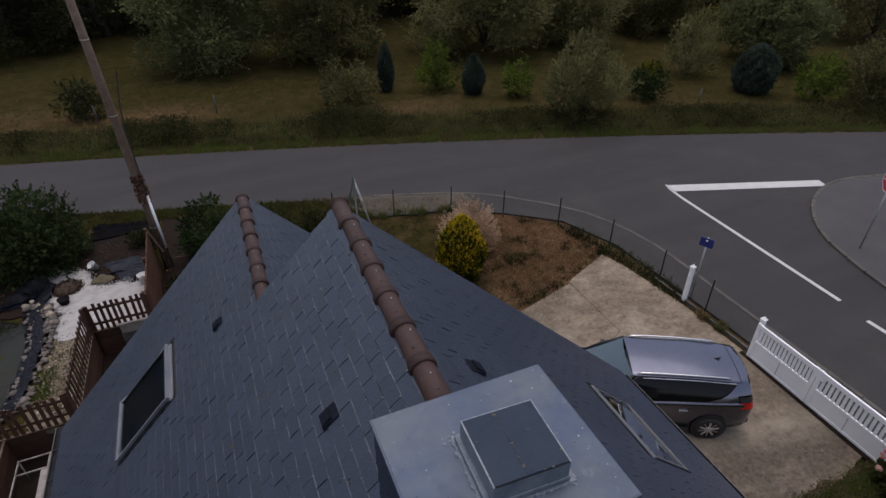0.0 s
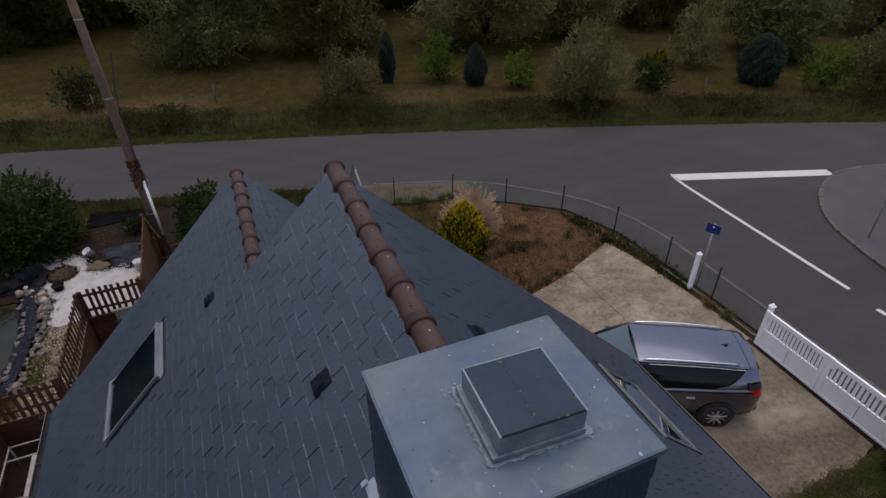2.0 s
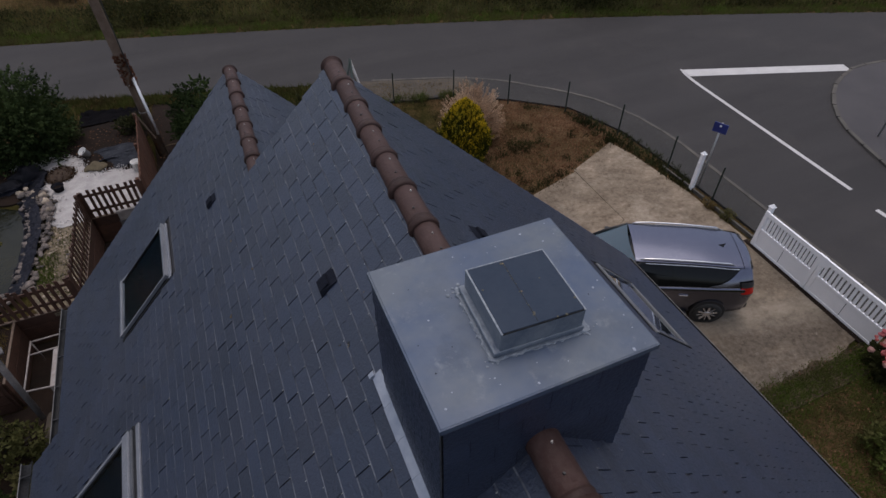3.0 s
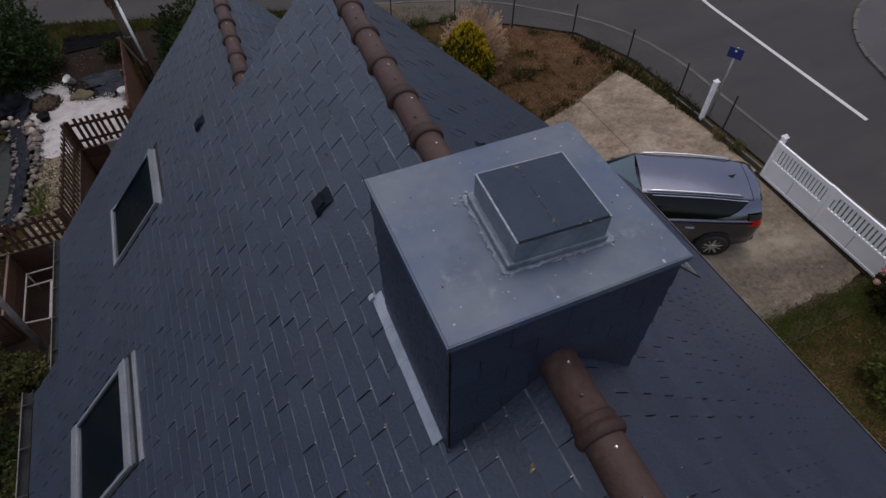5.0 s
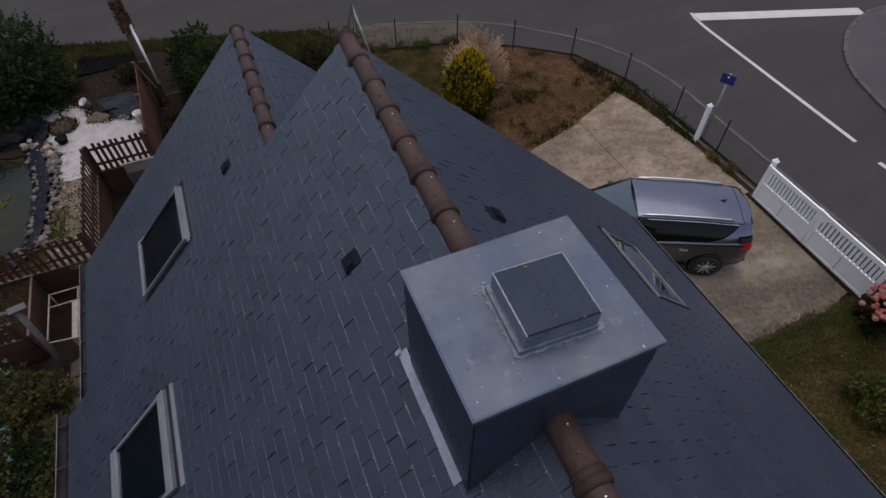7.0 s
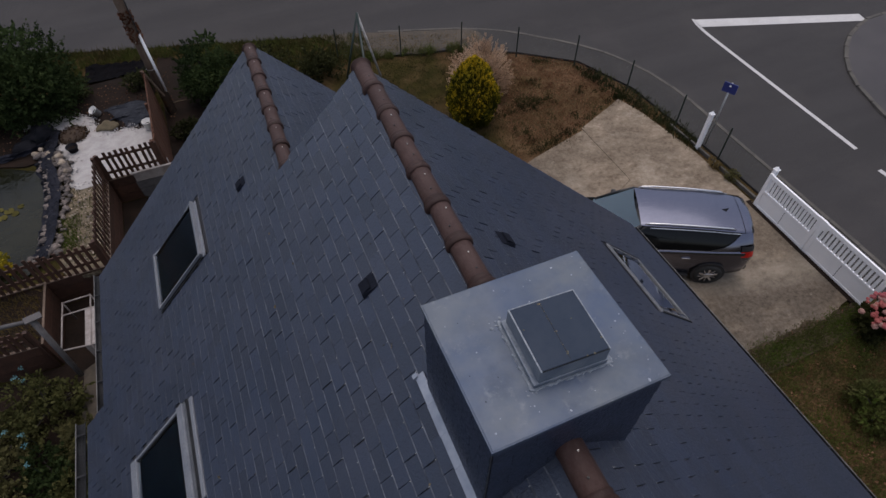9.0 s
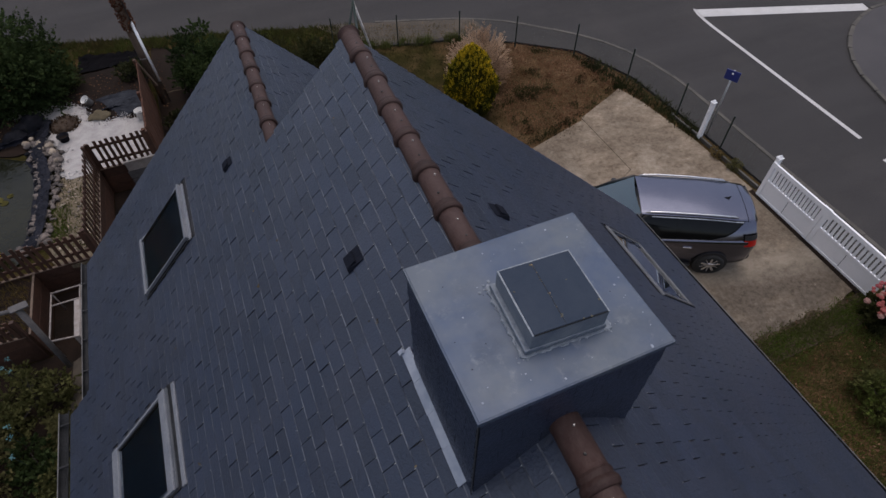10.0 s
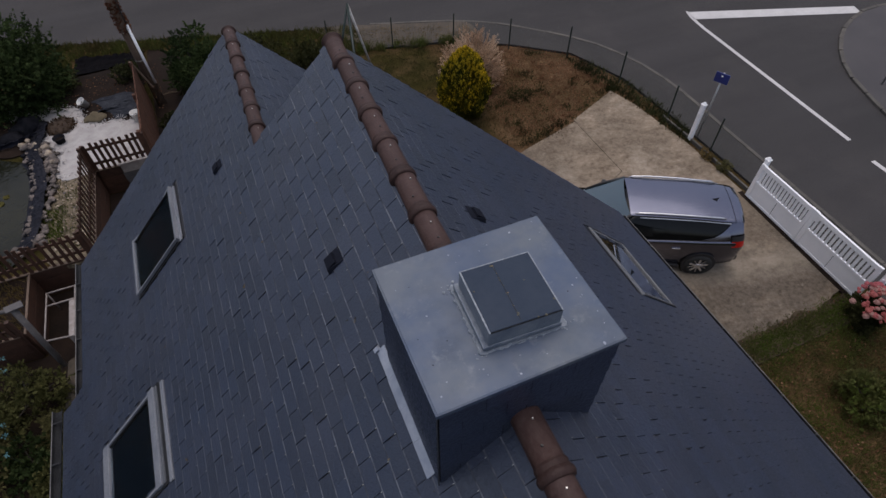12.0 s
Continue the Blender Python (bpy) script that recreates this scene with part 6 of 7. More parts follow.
gold = spindle("golden_thuja", 6.15, 12.72, 0.0, 2.05, 1.36, "thuja", "golden yellow egg-shaped thuja on the lawn", 15000, 0.045, 0.35, 2.2)
tips = []
for i in range(1050):
    h, a = rng.uniform(0.12, 1.0) ** 0.8, rng.uniform(0, 6.28)
    w = 0.68 * (0.95 if h < 0.35 else max(0.0, 1 - ((h - 0.35) / 0.65) ** 2.2) ** 0.85) * (1.0 + 0.1 * math.sin(a * 5 + h * 9) + rng.normal(0, 0.05))
    for k in range(5):
        tips.append((math.cos(a) * w + rng.normal(0, 0.02), math.sin(a) * w + rng.normal(0, 0.02), h * 2.05 + 0.02 * k + rng.normal(0, 0.01)))
tv, tf = leaves(np.array(tips), np.tile((0, 0, 1.0), (len(tips), 1)) + rng.normal(0, 0.35, (len(tips), 3)), 0.035, 0.3, 2.2)
leaf_mesh("spray", tv, tf, LEAF["gold"], gold, "bright golden spray tips")
plume = thing("plume_shrub", "dry straw-coloured plumed shrub behind the thuja", "shrub", "", pose(7.0, 14.0, 0.0))
stv, stf, hp, hw = [], [], [], []
for i in range(330):
    a, e = rng.uniform(0, 2 * math.pi), rng.uniform(0.12, 1.5) ** 0.8
    d = np.array((math.cos(a) * math.cos(e), math.sin(a) * math.cos(e), math.sin(e)))
    reach = (0.72 + 0.98 * math.sin(e)) * rng.uniform(0.78, 1.08)
    tip = d * reach + (0, 0, -0.12 * math.cos(e))
    v2, f2 = tube([(d[0] * 0.1, d[1] * 0.1, 0.0), tuple(d * reach * 0.55 + (0, 0, 0.06)), tuple(tip)], [0.006, 0.005, 0.003], 4, False)
    stf += [tuple(k + len(stv) for k in q) for q in f2]
    stv += v2
    for k in range(48):
        u = 1 - 0.38 * rng.uniform(0, 1)
        hp.append(d * reach * u + (0, 0, 0.04 - 0.12 * math.cos(e) * u) + rng.normal(0, 0.02, 3))
        hw.append(d + rng.normal(0, 0.35, 3))
link_mesh("stem", stv, stf, M["dry_stem"], plume, "tangle of thin dry stems")
lv, lf = leaves(np.array(hp), np.array(hw), 0.017, 0.25, 4.2)
leaf_mesh("plume", lv, lf, LEAF["straw"], plume, "feathery straw-coloured plumes")
hyd = shrub("hydrangea", 10.8, 2.64, 0.0, 0.78, 0.72, "bramble", "hydrangea with pink flower heads by the gate", "shrub", 2500, 0.07, 12)
for i in range(110):
    a, q = rng.uniform(0, 6.28), 0.48 * math.sqrt(rng.uniform(0.01, 1))
    c = Vector((math.cos(a) * q, math.sin(a) * q, 0.92 - 0.8 * q * q + rng.uniform(-0.06, 0.05)))
    bm = bmesh.new()
    bmesh.ops.create_icosphere(bm, subdivisions=3, radius=rng.uniform(0.03, 0.065))
    seed = rng.uniform(0, 40)
    for v in bm.verts:
        v.co *= 1 + 0.35 * noise.noise(v.co * 45 + Vector((seed, 0, 0))) + rng.normal(0, 0.07)
        v.co.z *= 0.75
        v.co += c
    part("flower_head", bm, LEAF["pink_pale" if i % 3 == 0 else "pink"], hyd, "faded pink flower head")
shrub("lawn_shrub", 9.35, 1.2, 0.0, 0.7, 1.3, "grass", "small green shrub on the lawn", "shrub", 2600, 0.05, 12)
shrub("yellow_shrub", -6.0, 11.0, 0.72, 0.6, 0.55, "gold", "yellow-leaved shrub against the picket fence", "shrub", 900, 0.04, 8)
shrub("bed_plant", -5.2, 6.2, 0.0, 0.5, 1.2, "laurel", "low olive-green plant in the dark bed", "plant", 1800, 0.05, 10)
shrub("bed_plant", -5.0, 4.9, 0.0, 0.5, 1.4, "yard", "low leafy plant under the gutter", "plant", 1800, 0.05, 10)
shrub("bed_plant", -5.9, 7.3, 0.0, 0.45, 1.1, "brown", "low dark plant in the yard bed", "plant", 1500, 0.05, 10)
for i, (x, y, w, h) in enumerate(((-5.3, 7.6, 1.5, 0.8), (-6.2, 6.4, 1.7, 0.8), (-4.75, 6.6, 0.9, 0.5), (-4.6, 5.6, 1.0, 0.6), (-6.1, 4.6, 1.6, 0.8), (-5.6, 3.6, 1.4, 0.7), (-4.7, 3.9, 1.1, 0.5))):
    shrub("yard_plant", x, y, 0.0, h, w, "brown" if i % 3 else "yard", "dull leafy plant in the shaded yard bed", "plant", 2600, 0.05, 12)
for i, (x, y) in enumerate(((-5.5, 8.29), (-5.46, 7.98), (-5.4, 6.81), (-5.6, 8.1), (-5.35, 6.6), (-5.7, 7.0), (-5.3, 6.2))):
    fl_ = thing("flower", "pale blue flower on a thin stem in the yard bed", "flower", "pale blue flowers", pose(x, y, 0))
    tubed("stem", [(0, 0, -0.02), (0.02, 0.01, 0.4), (0, 0, 0.72)], 0.006, M["green_metal"], fl_, "", 5)
    d = rng.normal(0, 1, (16, 3)) * (1, 1, 0.4)
    lv, lf = leaves(np.array((0, 0, 0.74)) + d * 0.025, d, 0.027, 0.3, 1.3)
    leaf_mesh("blossom", lv, lf, LEAF["blossom"], fl_, "pale blue blossom")
wp_ = np.concatenate([np.stack([rng.normal(x, 0.1, n), rng.normal(y, 0.07, n), np.zeros(n)], 1) for x, y, n in ((4.55, 17.2, 60), (5.0, 17.05, 30), (5.65, 17.0, 26), (6.1, 16.85, 26), (6.45, 16.75, 40), (7.2, 16.55, 60), (7.5, 16.5, 40))])
tufts("fence_weeds", wp_, 0.25, "grass", "tall thin weeds along the wire fence", 4, 0.012)
xs = rng.uniform(3.4, 8.4, 500)
tufts("grit_grass", np.stack([xs, 18.95 - 0.4 * (xs - 4) - rng.uniform(0, 1.2, 500), np.full(500, 0.04)], 1), 0.05, "drygrass", "sparse dry grass in the grit", 4, 0.01)
shrub("weed", 11.45, 7.6, 0.0, 0.3, 0.45, "brown", "weed growing by the driveway edging", "weed", 600, 0.03, 6, 0.5)
shrub("weed", 11.4, 8.2, 0.0, 0.25, 0.4, "drygrass", "dry weed by the gate post", "weed", 400, 0.03, 6, 0.5)

# far field: shrubs and conifers, then orchard trees
spindle("conifer", 14.28, 28.6, 0.0, 2.2, 1.2, "fir", "small dark blue-green pointed conifer", 6000, 0.08, 0.33, 2.0)
spindle("conifer", 28.94, 22.3, 0.0, 2.6, 2.1, "fir", "broad egg-shaped dark conifer", 11000, 0.09, 0.4, 2.8)
spindle("conifer", 9.9, 31.1, 0.0, 2.7, 0.85, "fir", "narrow dark conifer in the field", 4500, 0.08, 0.35, 2.2)
FIELD = (
    (12.7, 30.2, 3.1, 2.2, "bright", "light green young shrub in the field", 2600, 0.1, 0.5),
    (7.3, 29.9, 2.6, 3.4, "brown", "dim brownish bush in dry grass", 4500, 0.08, 0.2),
    (16.3, 27.1, 2.2, 2.0, "bright", "small bright green shrub near the ditch", 2000, 0.09, 0.3),
    (22.6, 23.8, 2.2, 2.1, "laurel", "yellow-green shrub near the roadside", 3500, 0.08, 0.3),
    (30.9, 19.7, 2.9, 2.6, "bright", "green shrub near the road", 3200, 0.09, 0.3),
    (33.4, 18.2, 3.8, 4.0, "brown", "large dull green bush beside the ditch", 9000, 0.09, 0.3),
    (-5.9, 32.9, 2.4, 2.2, "dark", "round dark bush in the field", 4000, 0.07, 0.1),
    (17.6, 23.0, 4.5, 4.0, "grey", "large feathery grey-green bush beside the road", 17000, 0.065, 0.8),
    (28.1, 26.5, 4.1, 3.0, "grey", "airy pale willow-like shrub in the field", 5000, 0.07, 1.0),
)
for x, y, h, w, leaf, label, n, size, up in FIELD:
    shrub("field_shrub", x, y, 0.0, h, w, leaf, label, "shrub", n, size, 22, up, "", 2.2 if leaf == "grey" else 1.6, 0.65)
shrub("field_shrub", 22.8, 24.0, 1.25, 0.9, 1.2, "golden", "yellow top of the roadside shrub", "shrub", 900, 0.07, 7, 0.3)
for x, y, h, w, leaf, label, n in (
    (-11.4, 50.0, 9.5, 9.5, "dark", "dark leafy tree at the wood's edge", 17000),
    (0.9, 41.5, 8.0, 9.2, "orchard", "broad leafy orchard tree", 20000),
    (8.4, 39.5, 7.4, 8.6, "brown", "brownish orchard tree with yellowing leaves", 17000),
    (19.8, 37.2, 7.0, 10.4, "grey", "grey-green orchard tree in dry grass", 20000),
    (26.0, 36.2, 6.2, 7.0, "grey", "smaller grey-green orchard tree with open crown", 13000),
    (34.0, 37.0, 6.2, 8.0, "brown", "dull olive-green orchard tree by the wood", 14000),
    (35.6, 27.2, 5.2, 7.2, "orchard", "wide light green fruit tree with open crown", 17000),
    (46.0, 36.0, 7.5, 9.0, "olive", "yellowish green tree beyond the orchard", 13000),
    (48.0, 28.5, 7.8, 9.0, "brown", "dull green tree beyond the road", 13000),
):
    tree("orchard_tree", x, y, 0.0, h, w, leaf, label, "tree", int(n * 2.0), 0.105, 60, 0.05, 1.05, "orchard trees")
for i, (x, y) in enumerate(((-24, 56), (-16, 60), (-6, 54), (3, 52), (11, 50), (16, 55), (24, 49), (31, 52), (40, 47), (48, 50), (57, 42), (62, 34), (56, 26), (-4, 66), (10, 66), (28, 64), (46, 62), (64, 52))):
    tree("wood_tree", x, y, 0.0, 10 + (i * 37 % 5), 11, "dark" if x < 14 else ("brown", "olive", "orchard")[i % 3], "dense tree of the wood behind the orchard", "tree", 9000, 0.24, 34, 0.1, 1.0, "wood trees")


for i in range(13):
    shrub("thicket", -27 + 6.5 * i, 56 - 0.2 * i * (i > 6) - 1.3 * max(0, i - 7), 0.0, 4.2, 8.0, "dark", "dark thicket at the edge of the wood", "shrub", 4500, 0.2, 18)


def on_field(n, lo, hi, x0=-14.0, x1=38.0):
    x = rng.uniform(x0, x1, n)
    y = far_edge(x) + rng.uniform(lo, hi, n)
    return np.stack([x, y, 0 * x - 0.02], 1)


# bramble band in the ditch and grass on verge and lawns
bp = []
for x in np.arange(-13.5, 38, 0.3):
    k = min(1.0, max(0.0, 0.25 + 1.7 * noise.noise((x * 0.23, 0, 9)) + 0.8 * noise.noise((x * 0.9, 3, 9))))
    for j in range(int(260 * (0.15 + 1.25 * k))):
        u = rng.uniform(0.9, 3.7)
        top = (0.35 + 0.75 * k) * math.sin(math.pi * (u - 0.75) / 3.1)
        bp.append((x + rng.normal(0, 0.3), far_edge(x) + u, max(0.0, top) * rng.uniform(0.15, 1.0) ** 0.6))
bp = np.array(bp)
lv, lf = leaves(bp, rng.normal(0, 0.6, bp.shape) + (0, 0, 0.8), 0.06, 0.5, 2.0)
tagged(leaf_mesh("brambles", lv, lf, LEAF["bramble"]), "tangle of dark brambles along the roadside ditch", "undergrowth", "", "stuff")
tufts("ditch_grass", on_field(2600, 0.8, 3.4), 0.3, "grass", "tall rank grass in the ditch", 5, 0.02)
tufts("ditch_weeds", on_field(4200, 0.9, 3.9), 0.34, "brown", "dark rank weeds in the ditch", 5, 0.024)
tufts("ditch_dry_grass", on_field(1500, 1.8, 4.6), 0.4, "drygrass", "tall dry grass in the ditch", 5, 0.016)
tufts("verge_grass", on_field(5000, 0.03, 0.95), 0.13, "grass", "rough green verge grass beside the road", 5, 0.022)
tufts("field_grass", on_field(1400, 3.3, 12), 0.1, "drygrass", "sparse dry field grass", 4, 0.02)
tufts("field_grass", on_field(3000, 3.3, 20), 0.07, "grass", "patchy green field grass", 4, 0.02)
xs = rng.uniform(-9, 4.6, 3600)
road_side = np.stack([xs, near_edge(xs) - rng.uniform(0.05, 2.0, 3600), 0 * xs], 1)
road_side = road_side[(xs < -4.7) | (xs > -1.1) | (road_side[:, 1] > 20.35 - 0.2 * (xs + 3.5))]
tufts("roadside_grass", road_side, 0.15, "verge", "green roadside grass behind the wing", 5, 0.018)
lawn = np.stack([rng.uniform(3.2, 8.6, 4200), rng.uniform(10.6, 16.8, 4200), np.zeros(4200)], 1)
tufts("lawn_grass", lawn[::2], 0.055, "bramble", "short lawn grass near the thuja", 5, 0.01)
dryl = np.stack([rng.uniform(6.9, 11.0, 6000), rng.uniform(11.0, 15.6, 6000), np.zeros(6000)], 1)
dryl = dryl[(dryl[:, 1] < 15.6 - 0.75 * np.maximum(0, dryl[:, 0] - 9)) & (dryl[:, 1] > 10.6 + 0.42 * (dryl[:, 0] - 7.5))]
tufts("lawn_dry_grass", dryl[::3], 0.045, "litter", "scorched brown grass in the corner of the garden", 5, 0.01)
lit = np.stack([rng.uniform(7.0, 11.0, 2600), rng.uniform(11.0, 15.6, 2600), np.full(2600, 0.01)], 1)
lit = lit[(lit[:, 1] < 15.6 - 0.75 * np.maximum(0, lit[:, 0] - 9)) & (lit[:, 1] > 10.6 + 0.42 * (lit[:, 0] - 7.5))]
lv, lf = leaves(lit, rng.normal(0, 1, lit.shape) * (1, 1, 0.25), 0.035, 0.2, 1.7)
tagged(leaf_mesh("lawn_litter", lv, lf, LEAF["litter"]), "pale dead leaves on the scorched lawn", "litter", "", "stuff")
ter = np.stack([rng.uniform(-6.6, -5.2, 300), rng.uniform(8.8, 10.2, 300), np.full(300, 0.72)], 1)
tufts("terrace_grass", ter, 0.1, "drygrass", "dry grass and litter on the terrace", 4, 0.012)
for x, y, r in ((-6.0, 13.05, 0.11), (-5.86, 12.9, 0.09), (-6.12, 12.85, 0.1), (-5.75, 13.12, 0.075), (-6.2, 13.15, 0.08)):
    pad_v = [(0, 0, 0.0)] + [(math.cos(a) * r, math.sin(a) * r, 0.004 + 0.008 * math.sin(a * 3)) for a in np.linspace(0.25, 6.03, 15)]
    pad = link_mesh("lily_pad", pad_v + [(px, py, pz - 0.006) for px, py, pz in pad_v], [(0, i, i + 1) for i in range(1, 15)] + [(16, i + 17, i + 16) for i in range(1, 15)] + [(i, i + 16, i + 17, i + 1) for i in range(1, 15)], LEAF["olive"])
    pad.matrix_world = pose(x, y, 0.742, 0, 0, rng.uniform(0, 360))
    tagged(pad, "yellow-green lily pad floating on dark water", "water plant", "lily pads")
scatter = []
for i in range(150):
    x, y = rng.uniform(-4.65, -3.92), rng.uniform(10.5, 13.2)
    r = rng.uniform(0.012, 0.04)
    rock("pebble", x, y, 0.735, r, M["stone_buff" if i % 3 else "stone"], "small pebble on the sandy strip", "strip pebbles", 0.5)
    scatter.append((x + rng.normal(0, 0.1), y + rng.normal(0, 0.15), 0.73))
tufts("strip_weeds", np.array(scatter), 0.07, "verge", "low weeds in the sandy strip", 4, 0.012)
sg = np.stack([rng.uniform(-4.85, -4.45, 120), rng.uniform(11.1, 12.2, 120), np.full(120, 0.73)], 1)
tufts("pond_grass", sg, 0.1, "grass", "grass tufts between the pond stones", 4, 0.012)
rl = np.stack([rng.uniform(7.0, 11.3, 5000), rng.uniform(-0.5, 3.35, 5000), np.zeros(5000)], 1)
lit = np.stack([rng.uniform(7.0, 11.2, 1500), rng.uniform(-0.5, 3.3, 1500), np.full(1500, 0.015)], 1)
lv, lf = leaves(lit, rng.normal(0, 1, lit.shape) * (1, 1, 0.25), 0.035, 0.2, 1.7)
tagged(leaf_mesh("front_litter", lv, lf, LEAF["litter"]), "fallen leaves on the lawn beside the driveway", "litter", "", "stuff")
tufts("front_grass", rl, 0.06, "grass", "patchy lawn beside the driveway", 5, 0.01)
eg = np.stack([rng.normal(0, 0.1, 700), rng.uniform(0, 1, 700), np.zeros(700)], 1)
line = [np.array(q) for q in ((11.42, 8.9), (11.3, 10.6), (11.05, 11.9), (10.8, 12.0), (8.9, 11.12), (7.0, 10.62))]
ep = []
for q in eg:
    k = q[1] * (len(line) - 1)
    i = min(int(k), len(line) - 2)
    ep.append((*(line[i] + (line[i + 1] - line[i]) * (k - i) + rng.normal(0, 0.07, 2)), 0.0))
tufts("edge_weeds", np.array(ep)[::2], 0.08, "bramble", "weeds along the edge of the concrete", 5, 0.014)
cw = np.stack([rng.uniform(10.2, 11.75, 560), rng.uniform(9.2, 13.6, 560), np.zeros(560)], 1)
cw = cw[(abs(cw[:, 0] - np.interp(cw[:, 1], (9.2, 10.6, 11.9, 13.6), (11.52, 11.45, 11.25, 10.75))) < 0.28)]
tufts("fence_foot_weeds", cw, 0.14, "dark", "dark green weeds at the foot of the wire fence", 5, 0.02)
lw = np.array([p for p in dryl if noise.noise((p[0] * 1.3, p[1] * 1.3, 9)) + 0.6 * noise.noise((p[0] * 4, p[1] * 4, 2)) > 0.36])
tufts("lawn_weeds", lw, 0.06, "bramble", "green weed patches in the scorched lawn", 5, 0.014)
tagged(sheet("worn_earth", [(11.3, 3.44 + 0.0), *[(x, 3.3 + 0.14 * noise.noise((x * 2.1, 0, 1)) + 0.06 * noise.noise((x * 9, 0, 5))) for x in np.arange(11.1, 7.2, -0.12)], (7.2, 2.7), (11.3, 2.7)], 0.017, surface("trodden_earth", (0.036, 0.026, 0.017), (0.075, 0.056, 0.036), 0.95, 2.2, 14, (0.02, 0.016, 0.01), 0.6, 0.5, spec=0.1), None, "", 0.06), "dark worn earth where the concrete meets the lawn", "soil", "", "structure")
ww = np.stack([rng.uniform(7.2, 11.3, 1100), 3.18 - abs(rng.normal(0, 0.3, 1100)), np.full(1100, 0.015)], 1)
tufts("driveway_weeds", ww, 0.05, "grass", "dull weeds creeping onto the concrete", 5, 0.012)
sv = thing("field_stake", "short pale wooden stake in the field", "stake", "field stakes")
tubed("shaft", [(0, 0, -0.1), (0.02, 0, 0.95)], 0.04, M["wood_grey"], sv)
sv.matrix_basis = pose(0.45, 31.3, 0)
for x, y in ((6.04, 30.0), (24.4, 21.7), (-5.2, 32.0)):
    copy_thing(sv, pose(x, y, 0, 3, -4, 40))

# ---- slates ----
SW, SE, GAP = 0.236, 0.1335, 0.003


def slate_shape():
    """A slate lying under the next course, its lower edge worn to a slant."""
    w, l = (SW - GAP) / 2, SE
    top = [(-w, -0.035, 0.004), (w, -0.035, 0.004), (w, l - 0.013, 0.0145), (-w, l - 0.013, 0.0145), (w, l, 0.0105), (-w, l, 0.0105)]
    low = [(-w, -0.035, -0.003), (w, -0.035, -0.003), (w, l, 0.005), (-w, l, 0.005)]
    return top + low, [(0, 1, 2, 3), (3, 2, 4, 5), (5, 4, 8, 9), (1, 7, 8, 4, 2), (0, 3, 5, 9, 6)]


S_V, S_F = slate_shape()
SLATE = bpy.data.meshes.new("slate")
SLATE.from_pydata(S_V, [], S_F)
SLATE.materials.append(M["slate"])
SLATE.materials.append(M["slate_edge"])
SLATE.polygons[1].material_index = 1


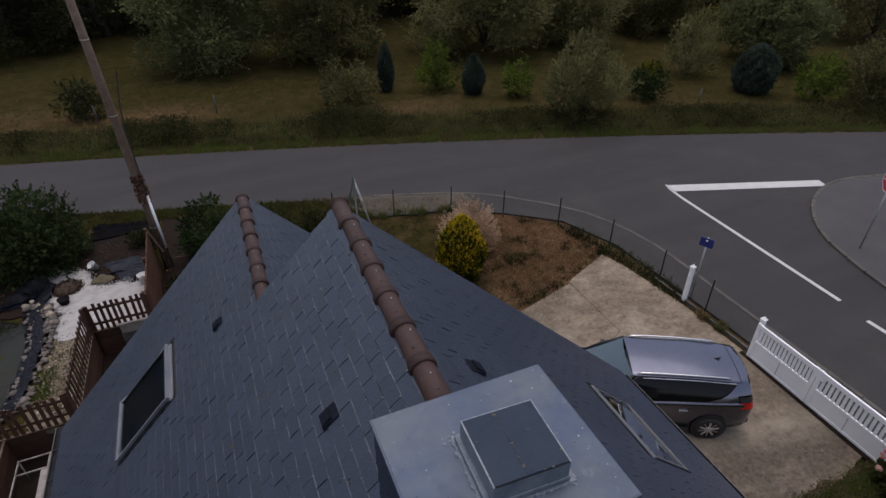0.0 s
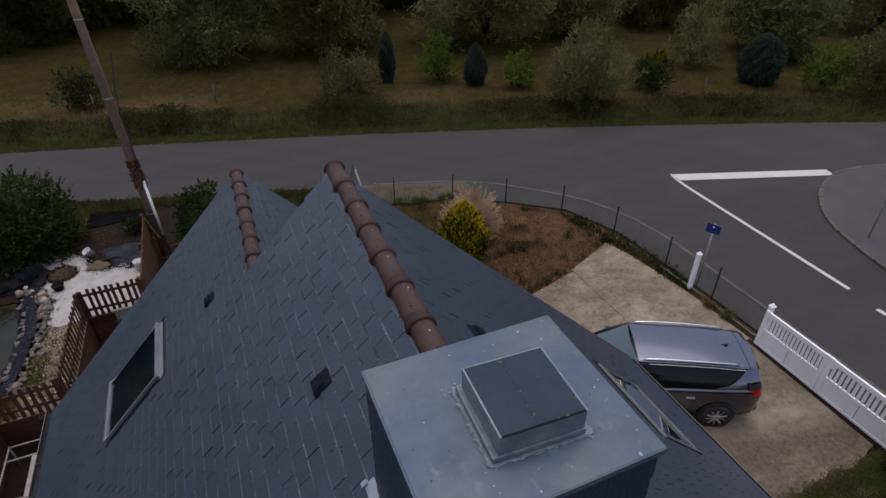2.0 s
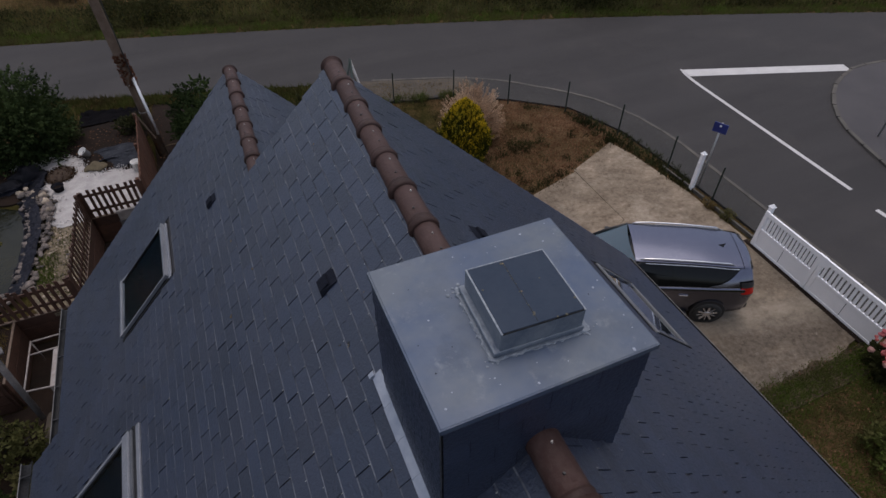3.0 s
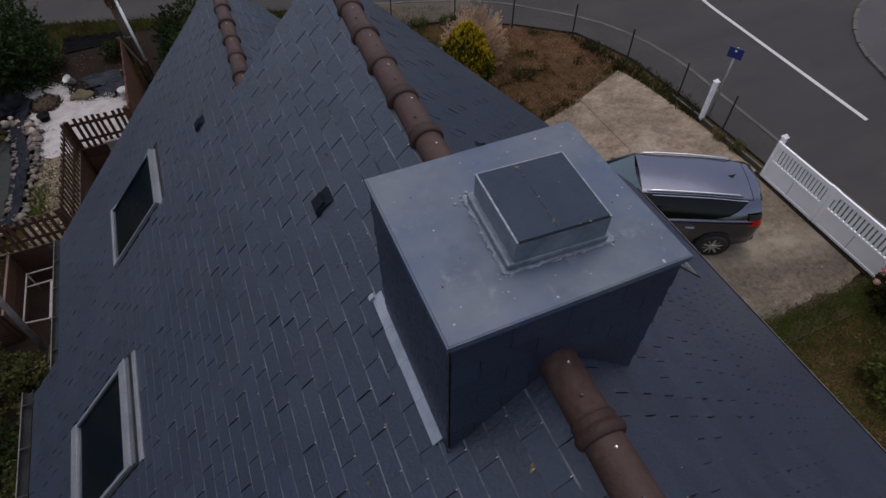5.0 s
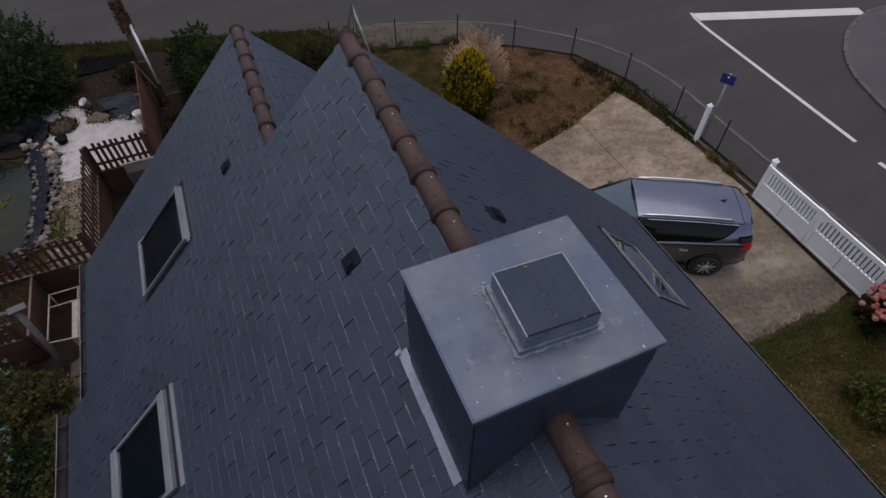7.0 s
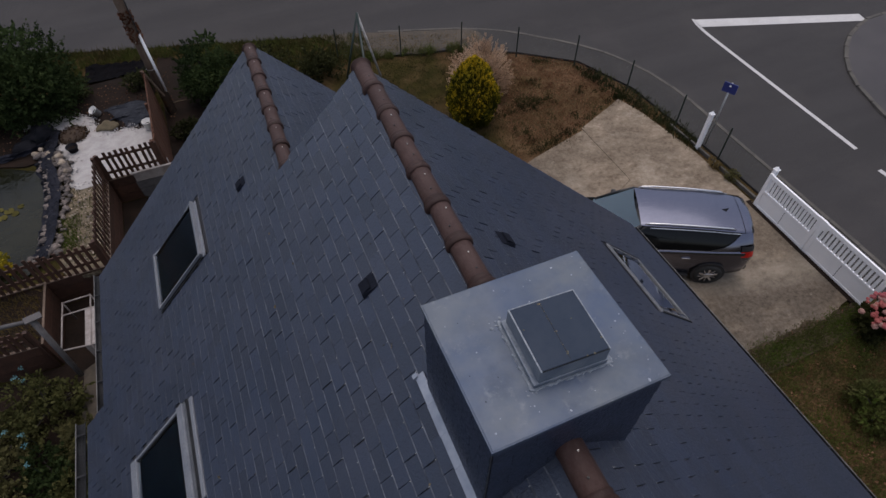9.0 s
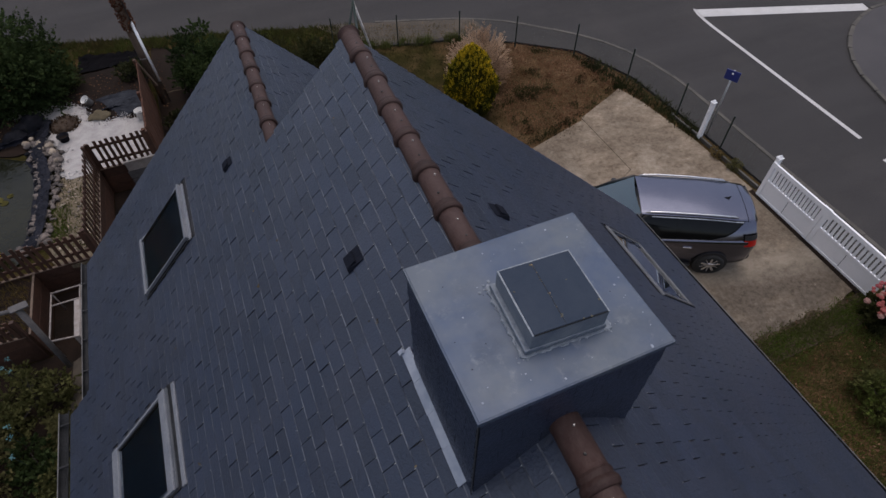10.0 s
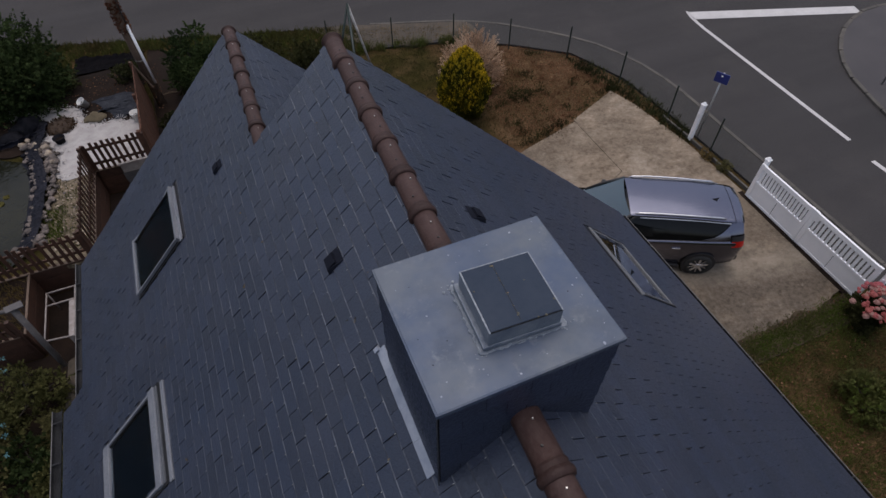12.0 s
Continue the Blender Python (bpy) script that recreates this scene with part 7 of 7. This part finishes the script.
def lay_slates(s, deck, y0, y1, v1, hole, near=None, label="", loose=0.009, joint=1.445):
    """Courses of slates with staggered joints; those in the stretch near (y0, y1, v0, v1) are single pieces."""
    sv_, sf_, hv, hf, singles = [], [], [], [], 0
    base = np.array(S_V)
    rot = np.array(Matrix((s.a, s.d, s.n)).transposed())
    first = joint + math.floor((y0 - joint) / SW) * SW
    for r in range(int(s.way > 0), int((v1 + 0.033) / SE)):
        v = r * SE - 0.033
        for c in range(-1, int((y1 - y0) / SW) + 3):
            y = first + (c + 0.5 * (r % 2)) * SW + SW / 2
            lo, hi = max(y - SW / 2, y0), min(y + SW / 2, y1)
            if hi - lo < 0.05:
                continue
            y, wide = (lo + hi) / 2, (hi - lo) / SW * (1 - abs(rng.normal(0, loose if v < 2.6 else loose * 0.65)))
            if hole and hole[0] - 0.02 < y < hole[1] + 0.02 and hole[2] - 0.1 < v + SE / 2 < hole[3] + 0.06:
                continue
            turn, lift = rng.normal(0, 0.008), abs(rng.normal(0, 0.0015))
            short, shift = (0.72, 0.037) if r == 0 else (1.0, 0.0)
            if near and near[0] < y < near[1] and near[2] < v < near[3] and singles < 300:
                o = new("slate", SLATE)
                o.parent = deck
                o.matrix_basis = s.m(y + rng.normal(0, 0.003), v + shift, lift, turn) @ Matrix.Diagonal((wide, short, 1, 1))
                singles += 1
            else:
                p = base * (wide, short, 1) + (rng.normal(0, 0.003), shift, lift)
                p[:, 0] += -p[:, 1] * turn
                k = len(sv_) * 10
                sv_.append(p @ rot.T + np.array(s.at(y, v)))
                sf_ += [tuple(k + i for i in f) for f in S_F]
            if rng.uniform() < (0.85 if s.way < 0 else 0.5):
                hb = np.array(s.at(y + rng.normal(0, 0.004), v + SE + 0.002, 0.013))
                k = len(hv) * 4
                e = np.array([(-0.002, -0.008, 0.003), (0.002, -0.008, 0.003), (0.002, 0.005, 0.004), (-0.002, 0.005, 0.004)])
                hv.append(e @ rot.T + hb)
                hf.append((k, k + 1, k + 2, k + 3))
    rest = link_mesh("slating", np.concatenate(sv_), sf_, M["slate_far"], deck, label)
    rest.data.materials.append(M["slate_edge"])
    which = np.zeros(len(sf_), np.int32)
    which[1::5] = 1
    rest.data.polygons.foreach_set("material_index", which)
    tagged(rest, kind="stuff")
    hooks = link_mesh("slate_hooks", np.concatenate(hv), hf, M["hook"], deck, "tiny bright slate hooks")
    tagged(hooks, kind="stuff")


lay_slates(main_left, decks["ml"], -4.2, GABLE_Y, main_left.v_of(-3.38), WIN_L, (1.1, 3.7, 0.0, 3.3), "overlapping blue-grey slates with dark joints")
lay_slates(main_right, decks["mr"], -4.2, GABLE_Y + 0.16, main_right.v_of(5.76), WIN_R, None, "overlapping blue-grey slates", 0.005)
lay_slates(wing_left, decks["wl"], GABLE_Y + 0.02, 8.46, 5.19, WIN_W, None, "overlapping blue-grey slates of the wing")
lay_slates(wing_right, decks["wr"], GABLE_Y + 0.21, 8.61, wing_right.v_of(3.8), None, None, "overlapping blue-grey slates of the wing", 0.005)
lp = [main_left.at(rng.uniform(0.2, 4.9), rng.uniform(0.2, 4.5), 0.0165) for _ in range(32)]
for y, v in ((0.875, 0.374), (0.72, 0.373), (2.449, 0.882), (3.94, 1.567), (3.73, 1.975), (2.787, 3.332), (1.275, 1.269)):
    lp += [main_left.at(y + rng.normal(0, 0.012), v + rng.normal(0, 0.014), 0.0165) for _ in range(5)]
lp = np.array(lp)
lv, lf = leaves(lp, np.tile(np.array(main_left.d), (len(lp), 1)), 0.012, 0.15, 2.0)
tagged(leaf_mesh("lichen_specks", lv, lf, M["lichen"], decks["ml"]), "orange lichen specks", kind="stuff")
